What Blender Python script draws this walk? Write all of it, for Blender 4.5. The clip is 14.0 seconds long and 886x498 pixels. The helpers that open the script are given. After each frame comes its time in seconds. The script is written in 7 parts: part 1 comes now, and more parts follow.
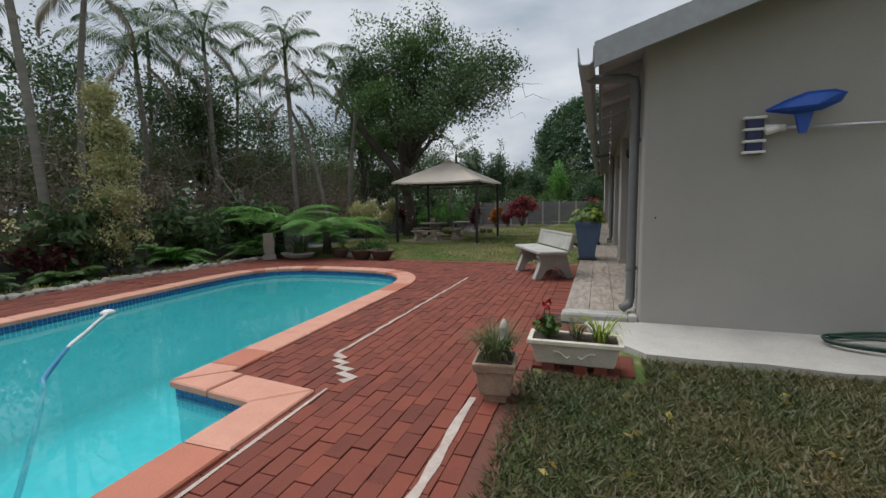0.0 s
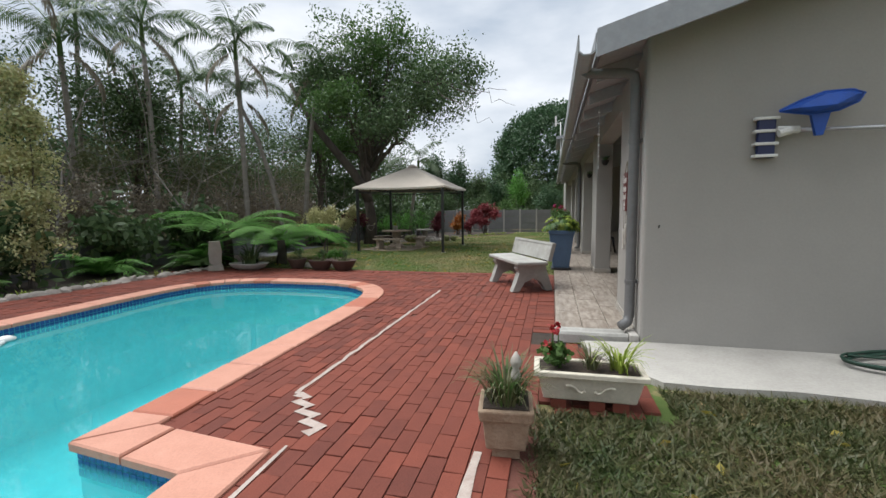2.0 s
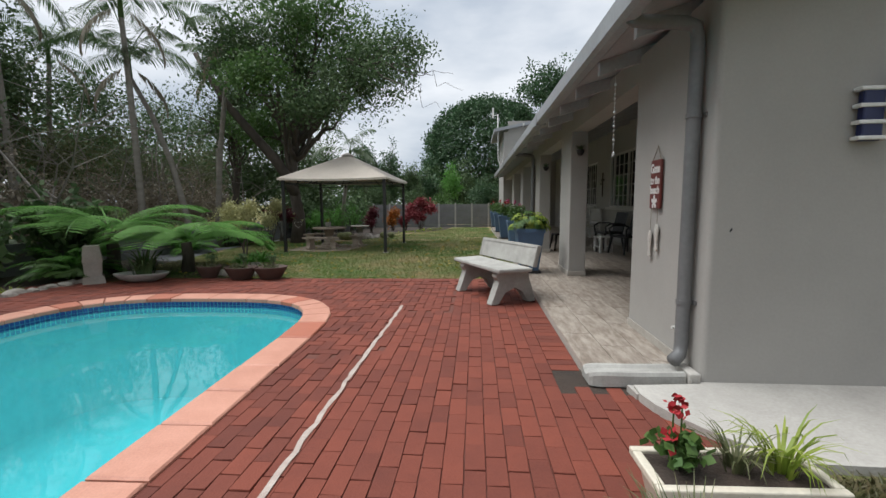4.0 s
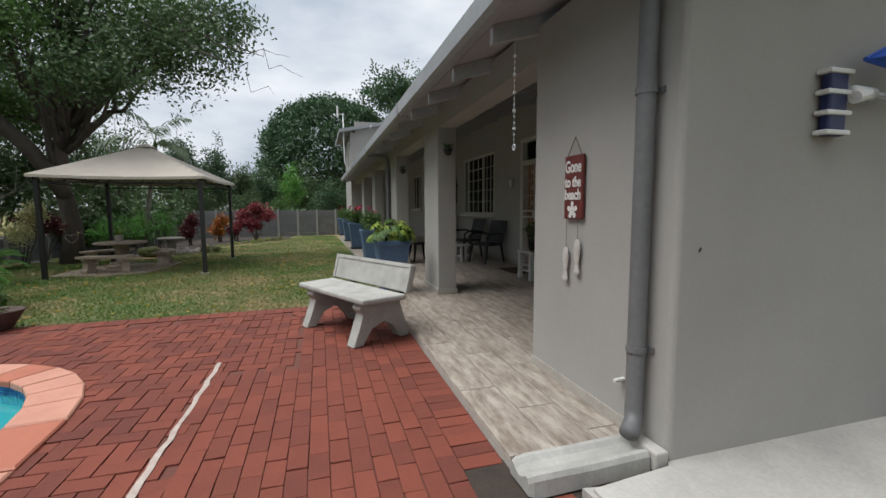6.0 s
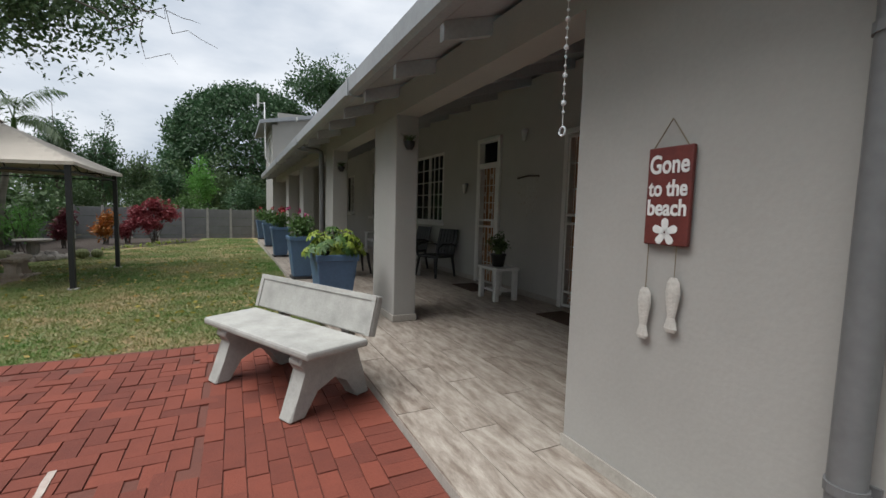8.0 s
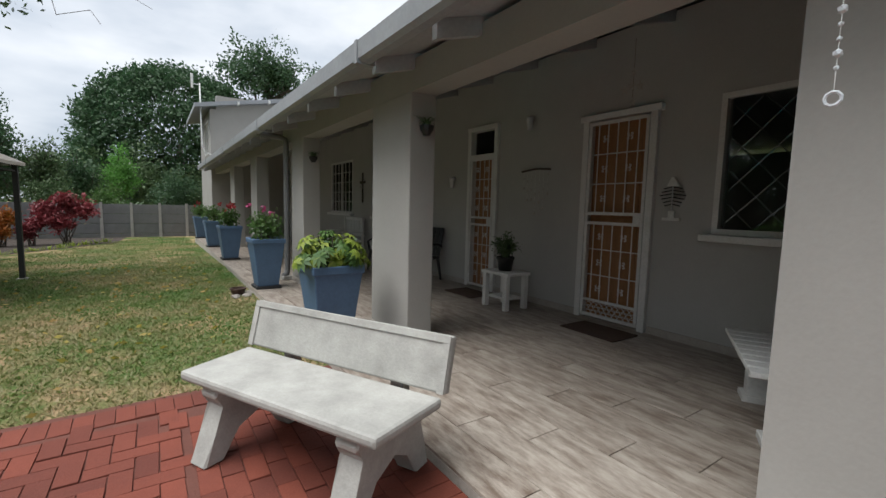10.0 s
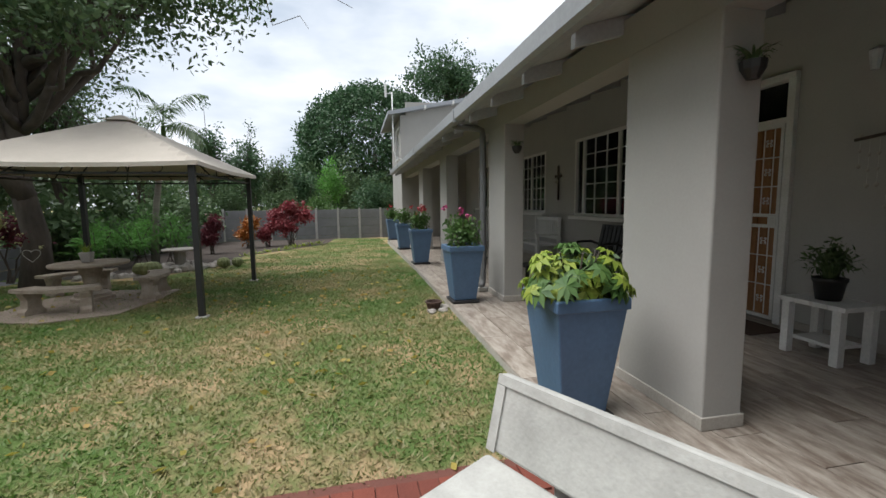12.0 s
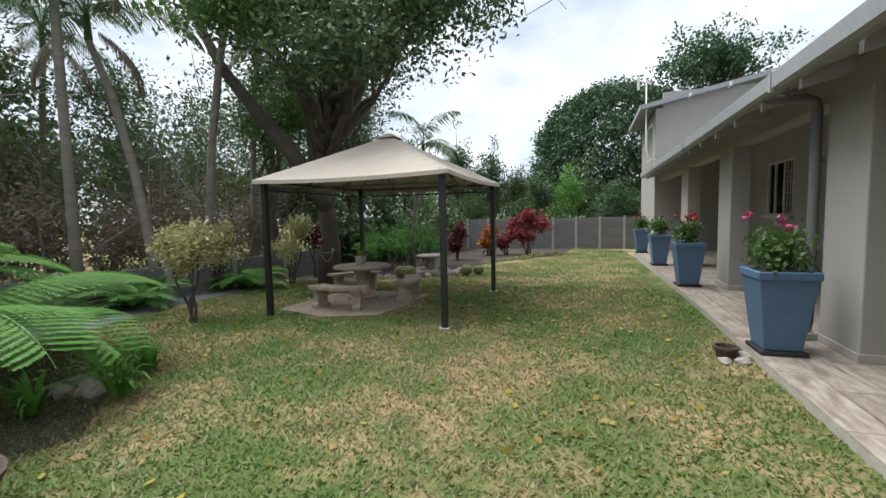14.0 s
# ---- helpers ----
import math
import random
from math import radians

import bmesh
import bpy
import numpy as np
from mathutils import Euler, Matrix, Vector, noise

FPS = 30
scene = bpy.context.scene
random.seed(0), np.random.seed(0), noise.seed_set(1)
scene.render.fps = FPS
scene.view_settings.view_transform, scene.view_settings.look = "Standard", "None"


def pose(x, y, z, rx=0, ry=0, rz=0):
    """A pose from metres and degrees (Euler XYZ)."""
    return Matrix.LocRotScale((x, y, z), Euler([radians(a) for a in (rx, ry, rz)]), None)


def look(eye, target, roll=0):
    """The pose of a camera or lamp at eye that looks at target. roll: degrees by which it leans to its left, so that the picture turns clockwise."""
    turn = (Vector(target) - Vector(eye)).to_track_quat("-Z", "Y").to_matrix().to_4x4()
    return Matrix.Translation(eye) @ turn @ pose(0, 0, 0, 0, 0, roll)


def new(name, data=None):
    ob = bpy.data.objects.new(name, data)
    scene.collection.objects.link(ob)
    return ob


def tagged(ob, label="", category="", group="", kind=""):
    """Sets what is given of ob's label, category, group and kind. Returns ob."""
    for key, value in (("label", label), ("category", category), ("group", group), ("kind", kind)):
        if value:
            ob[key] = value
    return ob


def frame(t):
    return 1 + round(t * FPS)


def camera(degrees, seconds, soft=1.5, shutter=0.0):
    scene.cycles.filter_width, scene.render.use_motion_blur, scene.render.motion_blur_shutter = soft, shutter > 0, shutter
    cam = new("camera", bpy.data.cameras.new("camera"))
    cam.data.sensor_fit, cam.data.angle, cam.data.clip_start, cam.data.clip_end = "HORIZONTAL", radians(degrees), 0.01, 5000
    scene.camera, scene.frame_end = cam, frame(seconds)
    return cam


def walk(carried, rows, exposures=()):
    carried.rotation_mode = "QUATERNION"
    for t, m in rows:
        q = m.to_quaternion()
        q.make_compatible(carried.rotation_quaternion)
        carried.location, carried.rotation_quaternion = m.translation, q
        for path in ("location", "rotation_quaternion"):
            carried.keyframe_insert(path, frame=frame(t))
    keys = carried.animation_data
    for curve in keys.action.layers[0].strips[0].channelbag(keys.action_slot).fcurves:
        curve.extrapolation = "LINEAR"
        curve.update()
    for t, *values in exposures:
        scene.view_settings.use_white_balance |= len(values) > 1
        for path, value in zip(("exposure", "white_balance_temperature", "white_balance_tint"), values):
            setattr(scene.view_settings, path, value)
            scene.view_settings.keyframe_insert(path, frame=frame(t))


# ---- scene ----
cam = camera(92.1, 14.0)
PATH = [
    (0, (-0.505, -4.548, 1.223), (-1.136, -2.663, 1.004), -1.1),
    (0.5, (-0.566, -4.526, 1.235), (-0.835, -2.553, 1.044), -0.9),
    (1, (-0.596, -4.481, 1.222), (-0.81, -2.499, 1.06), -1.0),
    (1.5, (-0.681, -4.341, 1.19), (-0.963, -2.369, 1.01), -0.8),
    (2, (-0.884, -4.05, 1.205), (-1.324, -2.108, 1.018), -0.6),
    (2.2, (-0.944, -3.942, 1.218), (-1.415, -2.008, 1.021), -0.3),
    (4.3, (-1.664, -2.685, 1.231), (-1.536, -0.701, 1.012), -0.4),
    (4.5, (-1.676, -2.559, 1.236), (-1.329, -0.602, 1.013), -0.4),
    (5, (-1.699, -2.252, 1.235), (-1.153, -0.341, 1.014), 0.1),
    (5.5, (-1.686, -1.902, 1.243), (-1.141, 0.012, 1.04), -0.3),
    (6, (-1.643, -1.556, 1.243), (-1.039, 0.34, 1.047), -0.3),
    (6.5, (-1.597, -1.268, 1.287), (-0.837, 0.572, 1.1), -0.1),
    (7, (-1.558, -0.951, 1.299), (-0.688, 0.843, 1.14), 0.3),
    (7.5, (-1.595, -0.672, 1.285), (-0.737, 1.128, 1.132), 1.8),
    (8, (-1.641, -0.311, 1.274), (-0.711, 1.451, 1.102), 1.6),
    (8.2, (-1.65, -0.193, 1.28), (-0.587, 1.49, 1.086), 1.9),
    (10.3, (-1.92, 1.047, 1.317), (-0.76, 2.664, 1.12), 1.4),
    (10.5, (-1.902, 1.206, 1.316), (-0.801, 2.864, 1.118), 1.2),
    (11, (-1.893, 1.573, 1.324), (-0.965, 3.333, 1.122), 0.7),
    (11.5, (-1.9, 1.942, 1.342), (-1.113, 3.768, 1.125), 0.3),
    (12, (-1.851, 2.25, 1.328), (-1.402, 4.187, 1.115), -0.7),
    (12.5, (-1.86, 2.502, 1.346), (-1.727, 4.488, 1.15), -1.3),
    (13, (-1.929, 2.74, 1.339), (-2.03, 4.729, 1.155), -1.4),
    (13.5, (-2.019, 2.98, 1.359), (-2.346, 4.946, 1.196), -1.3),
    (14, (-2.084, 3.125, 1.327), (-2.68, 5.028, 1.171), -1.2),
]
EXPOSURES = [(0.0, 0.5), (1.0, 0.55), (2.0, 0.95), (5.0, 0.8), (8.0, 0.85), (11.0, 1.05), (14.0, 1.3)]
walk(cam, [(t, look(eye, target, roll)) for t, eye, target, roll in PATH], EXPOSURES)


# ---- light ----
SUN_EL, SUN_AZ = 66.0, 273.0
world = bpy.data.worlds.new("overcast_sky")
scene.world = world
world.use_nodes = True
wn, wl = world.node_tree.nodes, world.node_tree.links
sky = wn.new("ShaderNodeTexSky")
sky.sky_type, sky.sun_disc = "NISHITA", False
sky.sun_elevation, sky.sun_rotation = radians(SUN_EL), radians(SUN_AZ)
sky.air_density, sky.dust_density = 1.0, 4.0
wcoord = wn.new("ShaderNodeTexCoord")
wmap = wn.new("ShaderNodeMapping")
wmap.inputs["Scale"].default_value = (1.0, 1.0, 2.6)
wnoise = wn.new("ShaderNodeTexNoise")
wnoise.inputs["Scale"].default_value, wnoise.inputs["Detail"].default_value = 2.6, 6.0
wramp = wn.new("ShaderNodeValToRGB")
wramp.color_ramp.elements[0].position, wramp.color_ramp.elements[0].color = 0.36, (3.9, 4.5, 5.3, 1)
wramp.color_ramp.elements[1].position, wramp.color_ramp.elements[1].color = 0.64, (7.2, 7.5, 7.9, 1)
wmix = wn.new("ShaderNodeMix")
wmix.data_type = "RGBA"
wmix.inputs["Factor"].default_value = 0.9
wl.new(wcoord.outputs["Generated"], wmap.inputs["Vector"])
wl.new(wmap.outputs["Vector"], wnoise.inputs["Vector"])
wl.new(wnoise.outputs["Fac"], wramp.inputs["Fac"])
wl.new(sky.outputs["Color"], wmix.inputs["A"])
wl.new(wramp.outputs["Color"], wmix.inputs["B"])
wl.new(wmix.outputs["Result"], wn["Background"].inputs["Color"])
wn["Background"].inputs["Strength"].default_value = 0.074
sun = new("sun", bpy.data.lights.new("sun", "SUN"))
sun.data.energy, sun.data.angle, sun.data.color = 2.5, radians(50), (0.95, 0.98, 1.0)
sun.matrix_world = look((-8, 3.5, 18), (0, 3, 0))

# ---- materials ----
MATS = {}


def mat(name, base, second=None, rough=0.7, scale=6.0, fine=60.0, bump=0.15, metal=0.0, spread=0.5, island=False, spec=0.5, stretch=None, object_random=0.0, grain=0.3, each=0.75):
    """A surface with two scales of variation: broad stains between base and second, fine grain in the relief."""
    if name in MATS:
        return MATS[name]
    m = bpy.data.materials.new(name)
    m.use_nodes = True
    n, l = m.node_tree.nodes, m.node_tree.links
    b = n["Principled BSDF"]
    second = second or tuple(c * 0.72 for c in base)
    co = n.new("ShaderNodeTexCoord")
    src = co.outputs["Object"]
    if stretch:
        mp = n.new("ShaderNodeMapping")
        mp.inputs["Scale"].default_value = stretch
        l.new(src, mp.inputs["Vector"])
        src = mp.outputs["Vector"]
    if object_random:
        oi, mv = n.new("ShaderNodeObjectInfo"), n.new("ShaderNodeVectorMath")
        cx = n.new("ShaderNodeVectorMath")
        cx.operation = "SCALE"
        cx.inputs[0].default_value = (31.0, 47.0, 13.0)
        mv.operation = "ADD"
        l.new(oi.outputs["Random"], cx.inputs["Scale"])
        l.new(src, mv.inputs[0])
        l.new(cx.outputs[0], mv.inputs[1])
        src = mv.outputs[0]
    a = n.new("ShaderNodeTexNoise")
    a.inputs["Scale"].default_value, a.inputs["Detail"].default_value, a.inputs["Roughness"].default_value = scale, 6, 0.65
    f = n.new("ShaderNodeTexNoise")
    f.inputs["Scale"].default_value, f.inputs["Detail"].default_value = fine, 4
    l.new(src, a.inputs["Vector"])
    l.new(src, f.inputs["Vector"])
    r = n.new("ShaderNodeMapRange")
    r.inputs["From Min"].default_value, r.inputs["From Max"].default_value = 0.5 - spread / 2, 0.5 + spread / 2
    l.new(a.outputs["Fac"], r.inputs["Value"])
    fac = r.outputs["Result"]
    if island or object_random:
        g = n.new("ShaderNodeNewGeometry") if island else n.new("ShaderNodeObjectInfo")
        rnd = g.outputs["Random Per Island"] if island else g.outputs["Random"]
        mm = n.new("ShaderNodeMath")
        mm.operation = "MULTIPLY_ADD"
        mm.inputs[1].default_value = each if island else object_random
        l.new(rnd, mm.inputs[0])
        sc = n.new("ShaderNodeMath")
        sc.operation = "MULTIPLY"
        sc.inputs[1].default_value = 1.1 - each if island else 1 - object_random
        l.new(fac, sc.inputs[0])
        l.new(sc.outputs[0], mm.inputs[2])
        fac = mm.outputs[0]
    mx = n.new("ShaderNodeMix")
    mx.data_type = "RGBA"
    mx.inputs["A"].default_value, mx.inputs["B"].default_value = (*base, 1), (*second, 1)
    l.new(fac, mx.inputs["Factor"])
    gr = n.new("ShaderNodeMix")
    gr.data_type, gr.blend_type = "RGBA", "MULTIPLY"
    gr.inputs["Factor"].default_value = grain
    l.new(mx.outputs["Result"], gr.inputs["A"])
    l.new(f.outputs["Fac"], gr.inputs["B"])
    hs = n.new("ShaderNodeBrightContrast")
    hs.inputs["Bright"].default_value = 0.0
    l.new(gr.outputs["Result"], hs.inputs["Color"])
    l.new(hs.outputs["Color"], b.inputs["Base Color"])
    b.inputs["Roughness"].default_value, b.inputs["Metallic"].default_value = rough, metal
    b.inputs["Specular IOR Level"].default_value = spec
    if bump:
        bp = n.new("ShaderNodeBump")
        bp.inputs["Strength"].default_value, bp.inputs["Distance"].default_value = bump, 0.01
        l.new(f.outputs["Fac"], bp.inputs["Height"])
        l.new(bp.outputs["Normal"], b.inputs["Normal"])
    MATS[name] = m
    return m


def leaf_mat(name, base, second, rough=0.5, trans=0.25, each=0.75, scale=0.9, spread=0.5):
    """Leaves that differ one by one, with some light coming through."""
    m = mat(name, base, second, rough=rough, scale=scale, fine=30, bump=0.0, island=True, spec=0.3, each=each, spread=spread)
    b = m.node_tree.nodes["Principled BSDF"]
    t = m.node_tree.nodes.new("ShaderNodeBsdfTranslucent")
    t.inputs["Color"].default_value = (*[min(1, c * 1.3) for c in base], 1)
    mix = m.node_tree.nodes.new("ShaderNodeMixShader")
    mix.inputs[0].default_value = trans
    out = m.node_tree.nodes["Material Output"]
    m.node_tree.links.new(b.outputs[0], mix.inputs[1])
    m.node_tree.links.new(t.outputs[0], mix.inputs[2])
    m.node_tree.links.new(mix.outputs[0], out.inputs["Surface"])
    return m


WALL = mat("wall_plaster", (0.365, 0.347, 0.318), (0.305, 0.29, 0.265), rough=0.85, scale=0.8, fine=45, bump=0.09, spec=0.2, grain=0.1)
# the same wall plaster, colour raised to stand in for light under the verandah
LITWALL = mat("wall_plaster_lit", (0.45, 0.437, 0.41), (0.385, 0.373, 0.35), rough=0.8, scale=1.0, fine=45, bump=0.08, spec=0.2, grain=0.1)
SOFFIT = mat("soffit_paint", (0.47, 0.475, 0.48), (0.39, 0.395, 0.40), rough=0.7, scale=2, fine=30, bump=0.08)
ROOF = mat("roof_sheet", (0.36, 0.37, 0.385), (0.29, 0.30, 0.315), rough=0.5, scale=1.5, fine=20, bump=0.1, metal=0.2)
PIPE = mat("pipe_grey", (0.17, 0.168, 0.165), (0.13, 0.13, 0.128), rough=0.5, scale=3, fine=30, bump=0.05)
GUTTER = mat("gutter_grey", (0.34, 0.345, 0.35), (0.27, 0.275, 0.28), rough=0.45, scale=3, fine=30, bump=0.05)
WHITE = mat("white_paint", (0.78, 0.77, 0.74), (0.66, 0.65, 0.61), rough=0.45, scale=5, fine=50, bump=0.06)
CREAM = mat("cream_plastic", (0.72, 0.66, 0.54), (0.60, 0.53, 0.42), rough=0.5, scale=7, fine=50, bump=0.1)
PAVER = mat("red_clay_paver", (0.235, 0.062, 0.038), (0.125, 0.037, 0.026), rough=0.8, scale=5, fine=90, bump=0.35, object_random=0.55, spec=0.25)
PAVERS = mat("red_clay_pavers", (0.235, 0.062, 0.038), (0.125, 0.037, 0.026), rough=0.8, scale=5, fine=90, bump=0.35, island=True, spec=0.25)
MORTAR = mat("joint_sand", (0.16, 0.054, 0.036), (0.11, 0.04, 0.028), rough=0.95, scale=8, fine=120, bump=0.4)
PALE_MORTAR = mat("pale_mortar", (0.55, 0.47, 0.41), (0.36, 0.27, 0.23), rough=0.9, scale=14, fine=120, bump=0.5)
COPE_A = mat("salmon_coping", (0.62, 0.30, 0.21), (0.48, 0.21, 0.14), rough=0.65, scale=4, fine=80, bump=0.25)
COPE_B = mat("terracotta_coping", (0.47, 0.15, 0.085), (0.38, 0.12, 0.07), rough=0.65, scale=4, fine=80, bump=0.25)
MOSAIC = mat("blue_mosaic", (0.02, 0.06, 0.24), (0.035, 0.14, 0.38), rough=0.25, scale=9, fine=40, bump=0.03, island=True)
SHELL = mat("pool_shell", (0.10, 0.66, 0.70), (0.08, 0.60, 0.66), rough=0.7, scale=0.7, fine=8, bump=0.02)
CONC = mat("concrete", (0.47, 0.44, 0.39), (0.30, 0.28, 0.25), rough=0.9, scale=2.2, fine=60, bump=0.4)
APRON = mat("apron_concrete", (0.52, 0.49, 0.44), (0.36, 0.335, 0.30), rough=0.9, scale=1.6, fine=50, bump=0.3)
BENCHC = mat("cast_concrete", (0.45, 0.435, 0.395), (0.27, 0.26, 0.235), rough=0.85, scale=5, fine=70, bump=0.22, grain=0.2)
OLDC = mat("weathered_concrete", (0.46, 0.39, 0.31), (0.24, 0.175, 0.12), rough=0.95, scale=7, fine=60, bump=0.6)
STONE = mat("garden_stone", (0.42, 0.38, 0.33), (0.24, 0.21, 0.18), rough=0.9, scale=6, fine=40, bump=0.5, object_random=0.6)
SOIL = mat("soil", (0.06, 0.04, 0.028), (0.035, 0.026, 0.02), rough=1.0, scale=6, fine=60, bump=0.9)
GRAVEL = mat("grey_gravel", (0.20, 0.20, 0.21), (0.09, 0.09, 0.095), rough=0.95, scale=30, fine=110, bump=1.0)
TILE = mat("wood_look_tile", (0.47, 0.41, 0.345), (0.17, 0.125, 0.095), rough=0.36, scale=2.4, fine=26, bump=0.05, stretch=(7.0, 1.7, 1.0), object_random=0.22, spread=0.26)
GROUT = mat("grout", (0.22, 0.19, 0.16), rough=0.95, bump=0.2)
BLUEPOT = mat("blue_glaze", (0.095, 0.17, 0.28), (0.075, 0.135, 0.225), rough=0.5, scale=3, fine=40, bump=0.1)
BLACK = mat("black_paint", (0.012, 0.012, 0.013), (0.02, 0.018, 0.016), rough=0.5, scale=8, fine=50, bump=0.05)
CANVAS = mat("beige_canvas", (0.58, 0.51, 0.43), (0.51, 0.445, 0.37), rough=0.9, scale=3, fine=160, bump=0.2)
BARK = mat("bark", (0.13, 0.105, 0.085), (0.05, 0.04, 0.033), rough=0.95, scale=5, fine=24, bump=1.0, stretch=(1, 1, 0.35))
PALMBARK = mat("palm_bark", (0.30, 0.27, 0.23), (0.17, 0.15, 0.125), rough=0.9, scale=3, fine=14, bump=0.6, stretch=(0.4, 0.4, 2.5))
FENCE = mat("precast_grey", (0.20, 0.20, 0.20), (0.13, 0.13, 0.13), rough=0.9, scale=1.6, fine=40, bump=0.3)
POSTC = mat("precast_post", (0.42, 0.40, 0.37), (0.30, 0.29, 0.27), rough=0.9, scale=3, fine=40, bump=0.3)
DOORWOOD = mat("varnished_pine", (0.42, 0.20, 0.085), (0.28, 0.125, 0.05), rough=0.4, scale=2.0, fine=18, bump=0.08, stretch=(4, 4, 0.6))
MAT_BROWN = mat("coir_mat", (0.10, 0.055, 0.035), (0.06, 0.035, 0.024), rough=1.0, scale=30, fine=200, bump=1.0)
GLASS = mat("window_glass", (0.03, 0.035, 0.04), (0.02, 0.024, 0.028), rough=0.04, scale=0.6, fine=3, bump=0.0)
SIGN = mat("sign_red", (0.16, 0.028, 0.02), (0.10, 0.018, 0.014), rough=0.55, scale=12, fine=60, bump=0.2)
DRIFT = mat("driftwood", (0.60, 0.56, 0.50), (0.36, 0.33, 0.29), rough=0.85, scale=14, fine=60, bump=0.4)
ROPE = mat("twine", (0.22, 0.17, 0.11), rough=0.95, bump=0.3)
NETBLUE = mat("net_blue", (0.01, 0.08, 0.42), (0.008, 0.06, 0.30), rough=0.5, scale=6, fine=60, bump=0.1)
NAVY = mat("navy_plastic", (0.012, 0.02, 0.09), rough=0.4, bump=0.02)
ALU = mat("aluminium", (0.62, 0.63, 0.65), (0.5, 0.5, 0.52), rough=0.35, metal=0.8, bump=0.02)
HOSE = mat("green_hose", (0.018, 0.06, 0.035), (0.012, 0.045, 0.03), rough=0.45, bump=0.05)
CHARCOAL = mat("charcoal_resin", (0.025, 0.024, 0.026), (0.015, 0.015, 0.016), rough=0.5, bump=0.1)
CRYSTAL = mat("crystal_bead", (0.8, 0.82, 0.84), rough=0.1, bump=0.0)
BROWNPOT = mat("brown_clay", (0.10, 0.055, 0.040), (0.06, 0.035, 0.026), rough=0.75, scale=6, bump=0.3)
RED = mat("red_petal", (0.45, 0.02, 0.025), (0.30, 0.012, 0.018), rough=0.5, bump=0.0, island=True)
PINK = mat("pink_petal", (0.5, 0.06, 0.20), (0.38, 0.04, 0.14), rough=0.5, bump=0.0, island=True)
MOULD = mat("lime_plaster", (0.46, 0.42, 0.365), (0.36, 0.325, 0.28), rough=0.9, scale=10, bump=0.3)
L_DARK = leaf_mat("leaf_dark", (0.045, 0.085, 0.035), (0.14, 0.20, 0.08))
L_MID = leaf_mat("leaf_mid", (0.05, 0.11, 0.028), (0.12, 0.20, 0.05))
L_OLIVE = leaf_mat("leaf_olive", (0.075, 0.095, 0.04), (0.20, 0.19, 0.095))
L_BROWN = leaf_mat("leaf_brown", (0.14, 0.115, 0.085), (0.34, 0.29, 0.21))
L_FERN = leaf_mat("fern_green", (0.08, 0.22, 0.04), (0.20, 0.40, 0.09), trans=0.4)
L_LIME = leaf_mat("leaf_lime", (0.16, 0.24, 0.03), (0.36, 0.40, 0.07), trans=0.3)
L_CREAM = leaf_mat("leaf_variegated", (0.34, 0.34, 0.13), (0.62, 0.58, 0.32))
L_RED = leaf_mat("croton_red", (0.15, 0.022, 0.030), (0.34, 0.07, 0.075))
L_ORANGE = leaf_mat("croton_orange", (0.30, 0.07, 0.015), (0.34, 0.18, 0.03))
L_MAROON = leaf_mat("leaf_maroon", (0.08, 0.018, 0.026), (0.16, 0.035, 0.042))
L_GREY = leaf_mat("dry_frond", (0.20, 0.17, 0.12), (0.30, 0.26, 0.19))
L_FAR = leaf_mat("leaf_far", (0.035, 0.080, 0.036), (0.085, 0.15, 0.065))
GRASSB = leaf_mat("grass_blade", (0.072, 0.175, 0.028), (0.37, 0.27, 0.145), trans=0.25, each=0.2, scale=0.55, spread=0.24)
GRASSF = leaf_mat("coarse_grass", (0.032, 0.070, 0.018), (0.17, 0.12, 0.062), trans=0.2, each=0.4, scale=1.1, spread=0.35)
PLANTER = mat("tan_concrete", (0.44, 0.33, 0.23), (0.24, 0.15, 0.095), rough=0.95, scale=8, fine=60, bump=0.5)
DRYLEAF = leaf_mat("fallen_leaf", (0.38, 0.33, 0.06), (0.34, 0.20, 0.07))


def lawn_material():
    m = mat("lawn", (0.12, 0.165, 0.05), (0.085, 0.135, 0.04), rough=1.0, scale=9, fine=140, bump=1.0, spec=0.1)
    n, l = m.node_tree.nodes, m.node_tree.links
    b = n["Principled BSDF"]
    old = b.inputs["Base Color"].links[0].from_socket
    co = n.new("ShaderNodeTexCoord")
    a = n.new("ShaderNodeTexNoise")
    a.inputs["Scale"].default_value, a.inputs["Detail"].default_value, a.inputs["Roughness"].default_value = 0.9, 8, 0.7
    l.new(co.outputs["Object"], a.inputs["Vector"])
    r = n.new("ShaderNodeMapRange")
    r.inputs["From Min"].default_value, r.inputs["From Max"].default_value = 0.46, 0.57
    l.new(a.outputs["Fac"], r.inputs["Value"])
    mx = n.new("ShaderNodeMix")
    mx.data_type = "RGBA"
    mx.inputs["B"].default_value = (0.32, 0.225, 0.125, 1)
    l.new(r.outputs["Result"], mx.inputs["Factor"])
    l.new(old, mx.inputs["A"])
    l.new(mx.outputs["Result"], b.inputs["Base Color"])
    return m


LAWN = lawn_material()


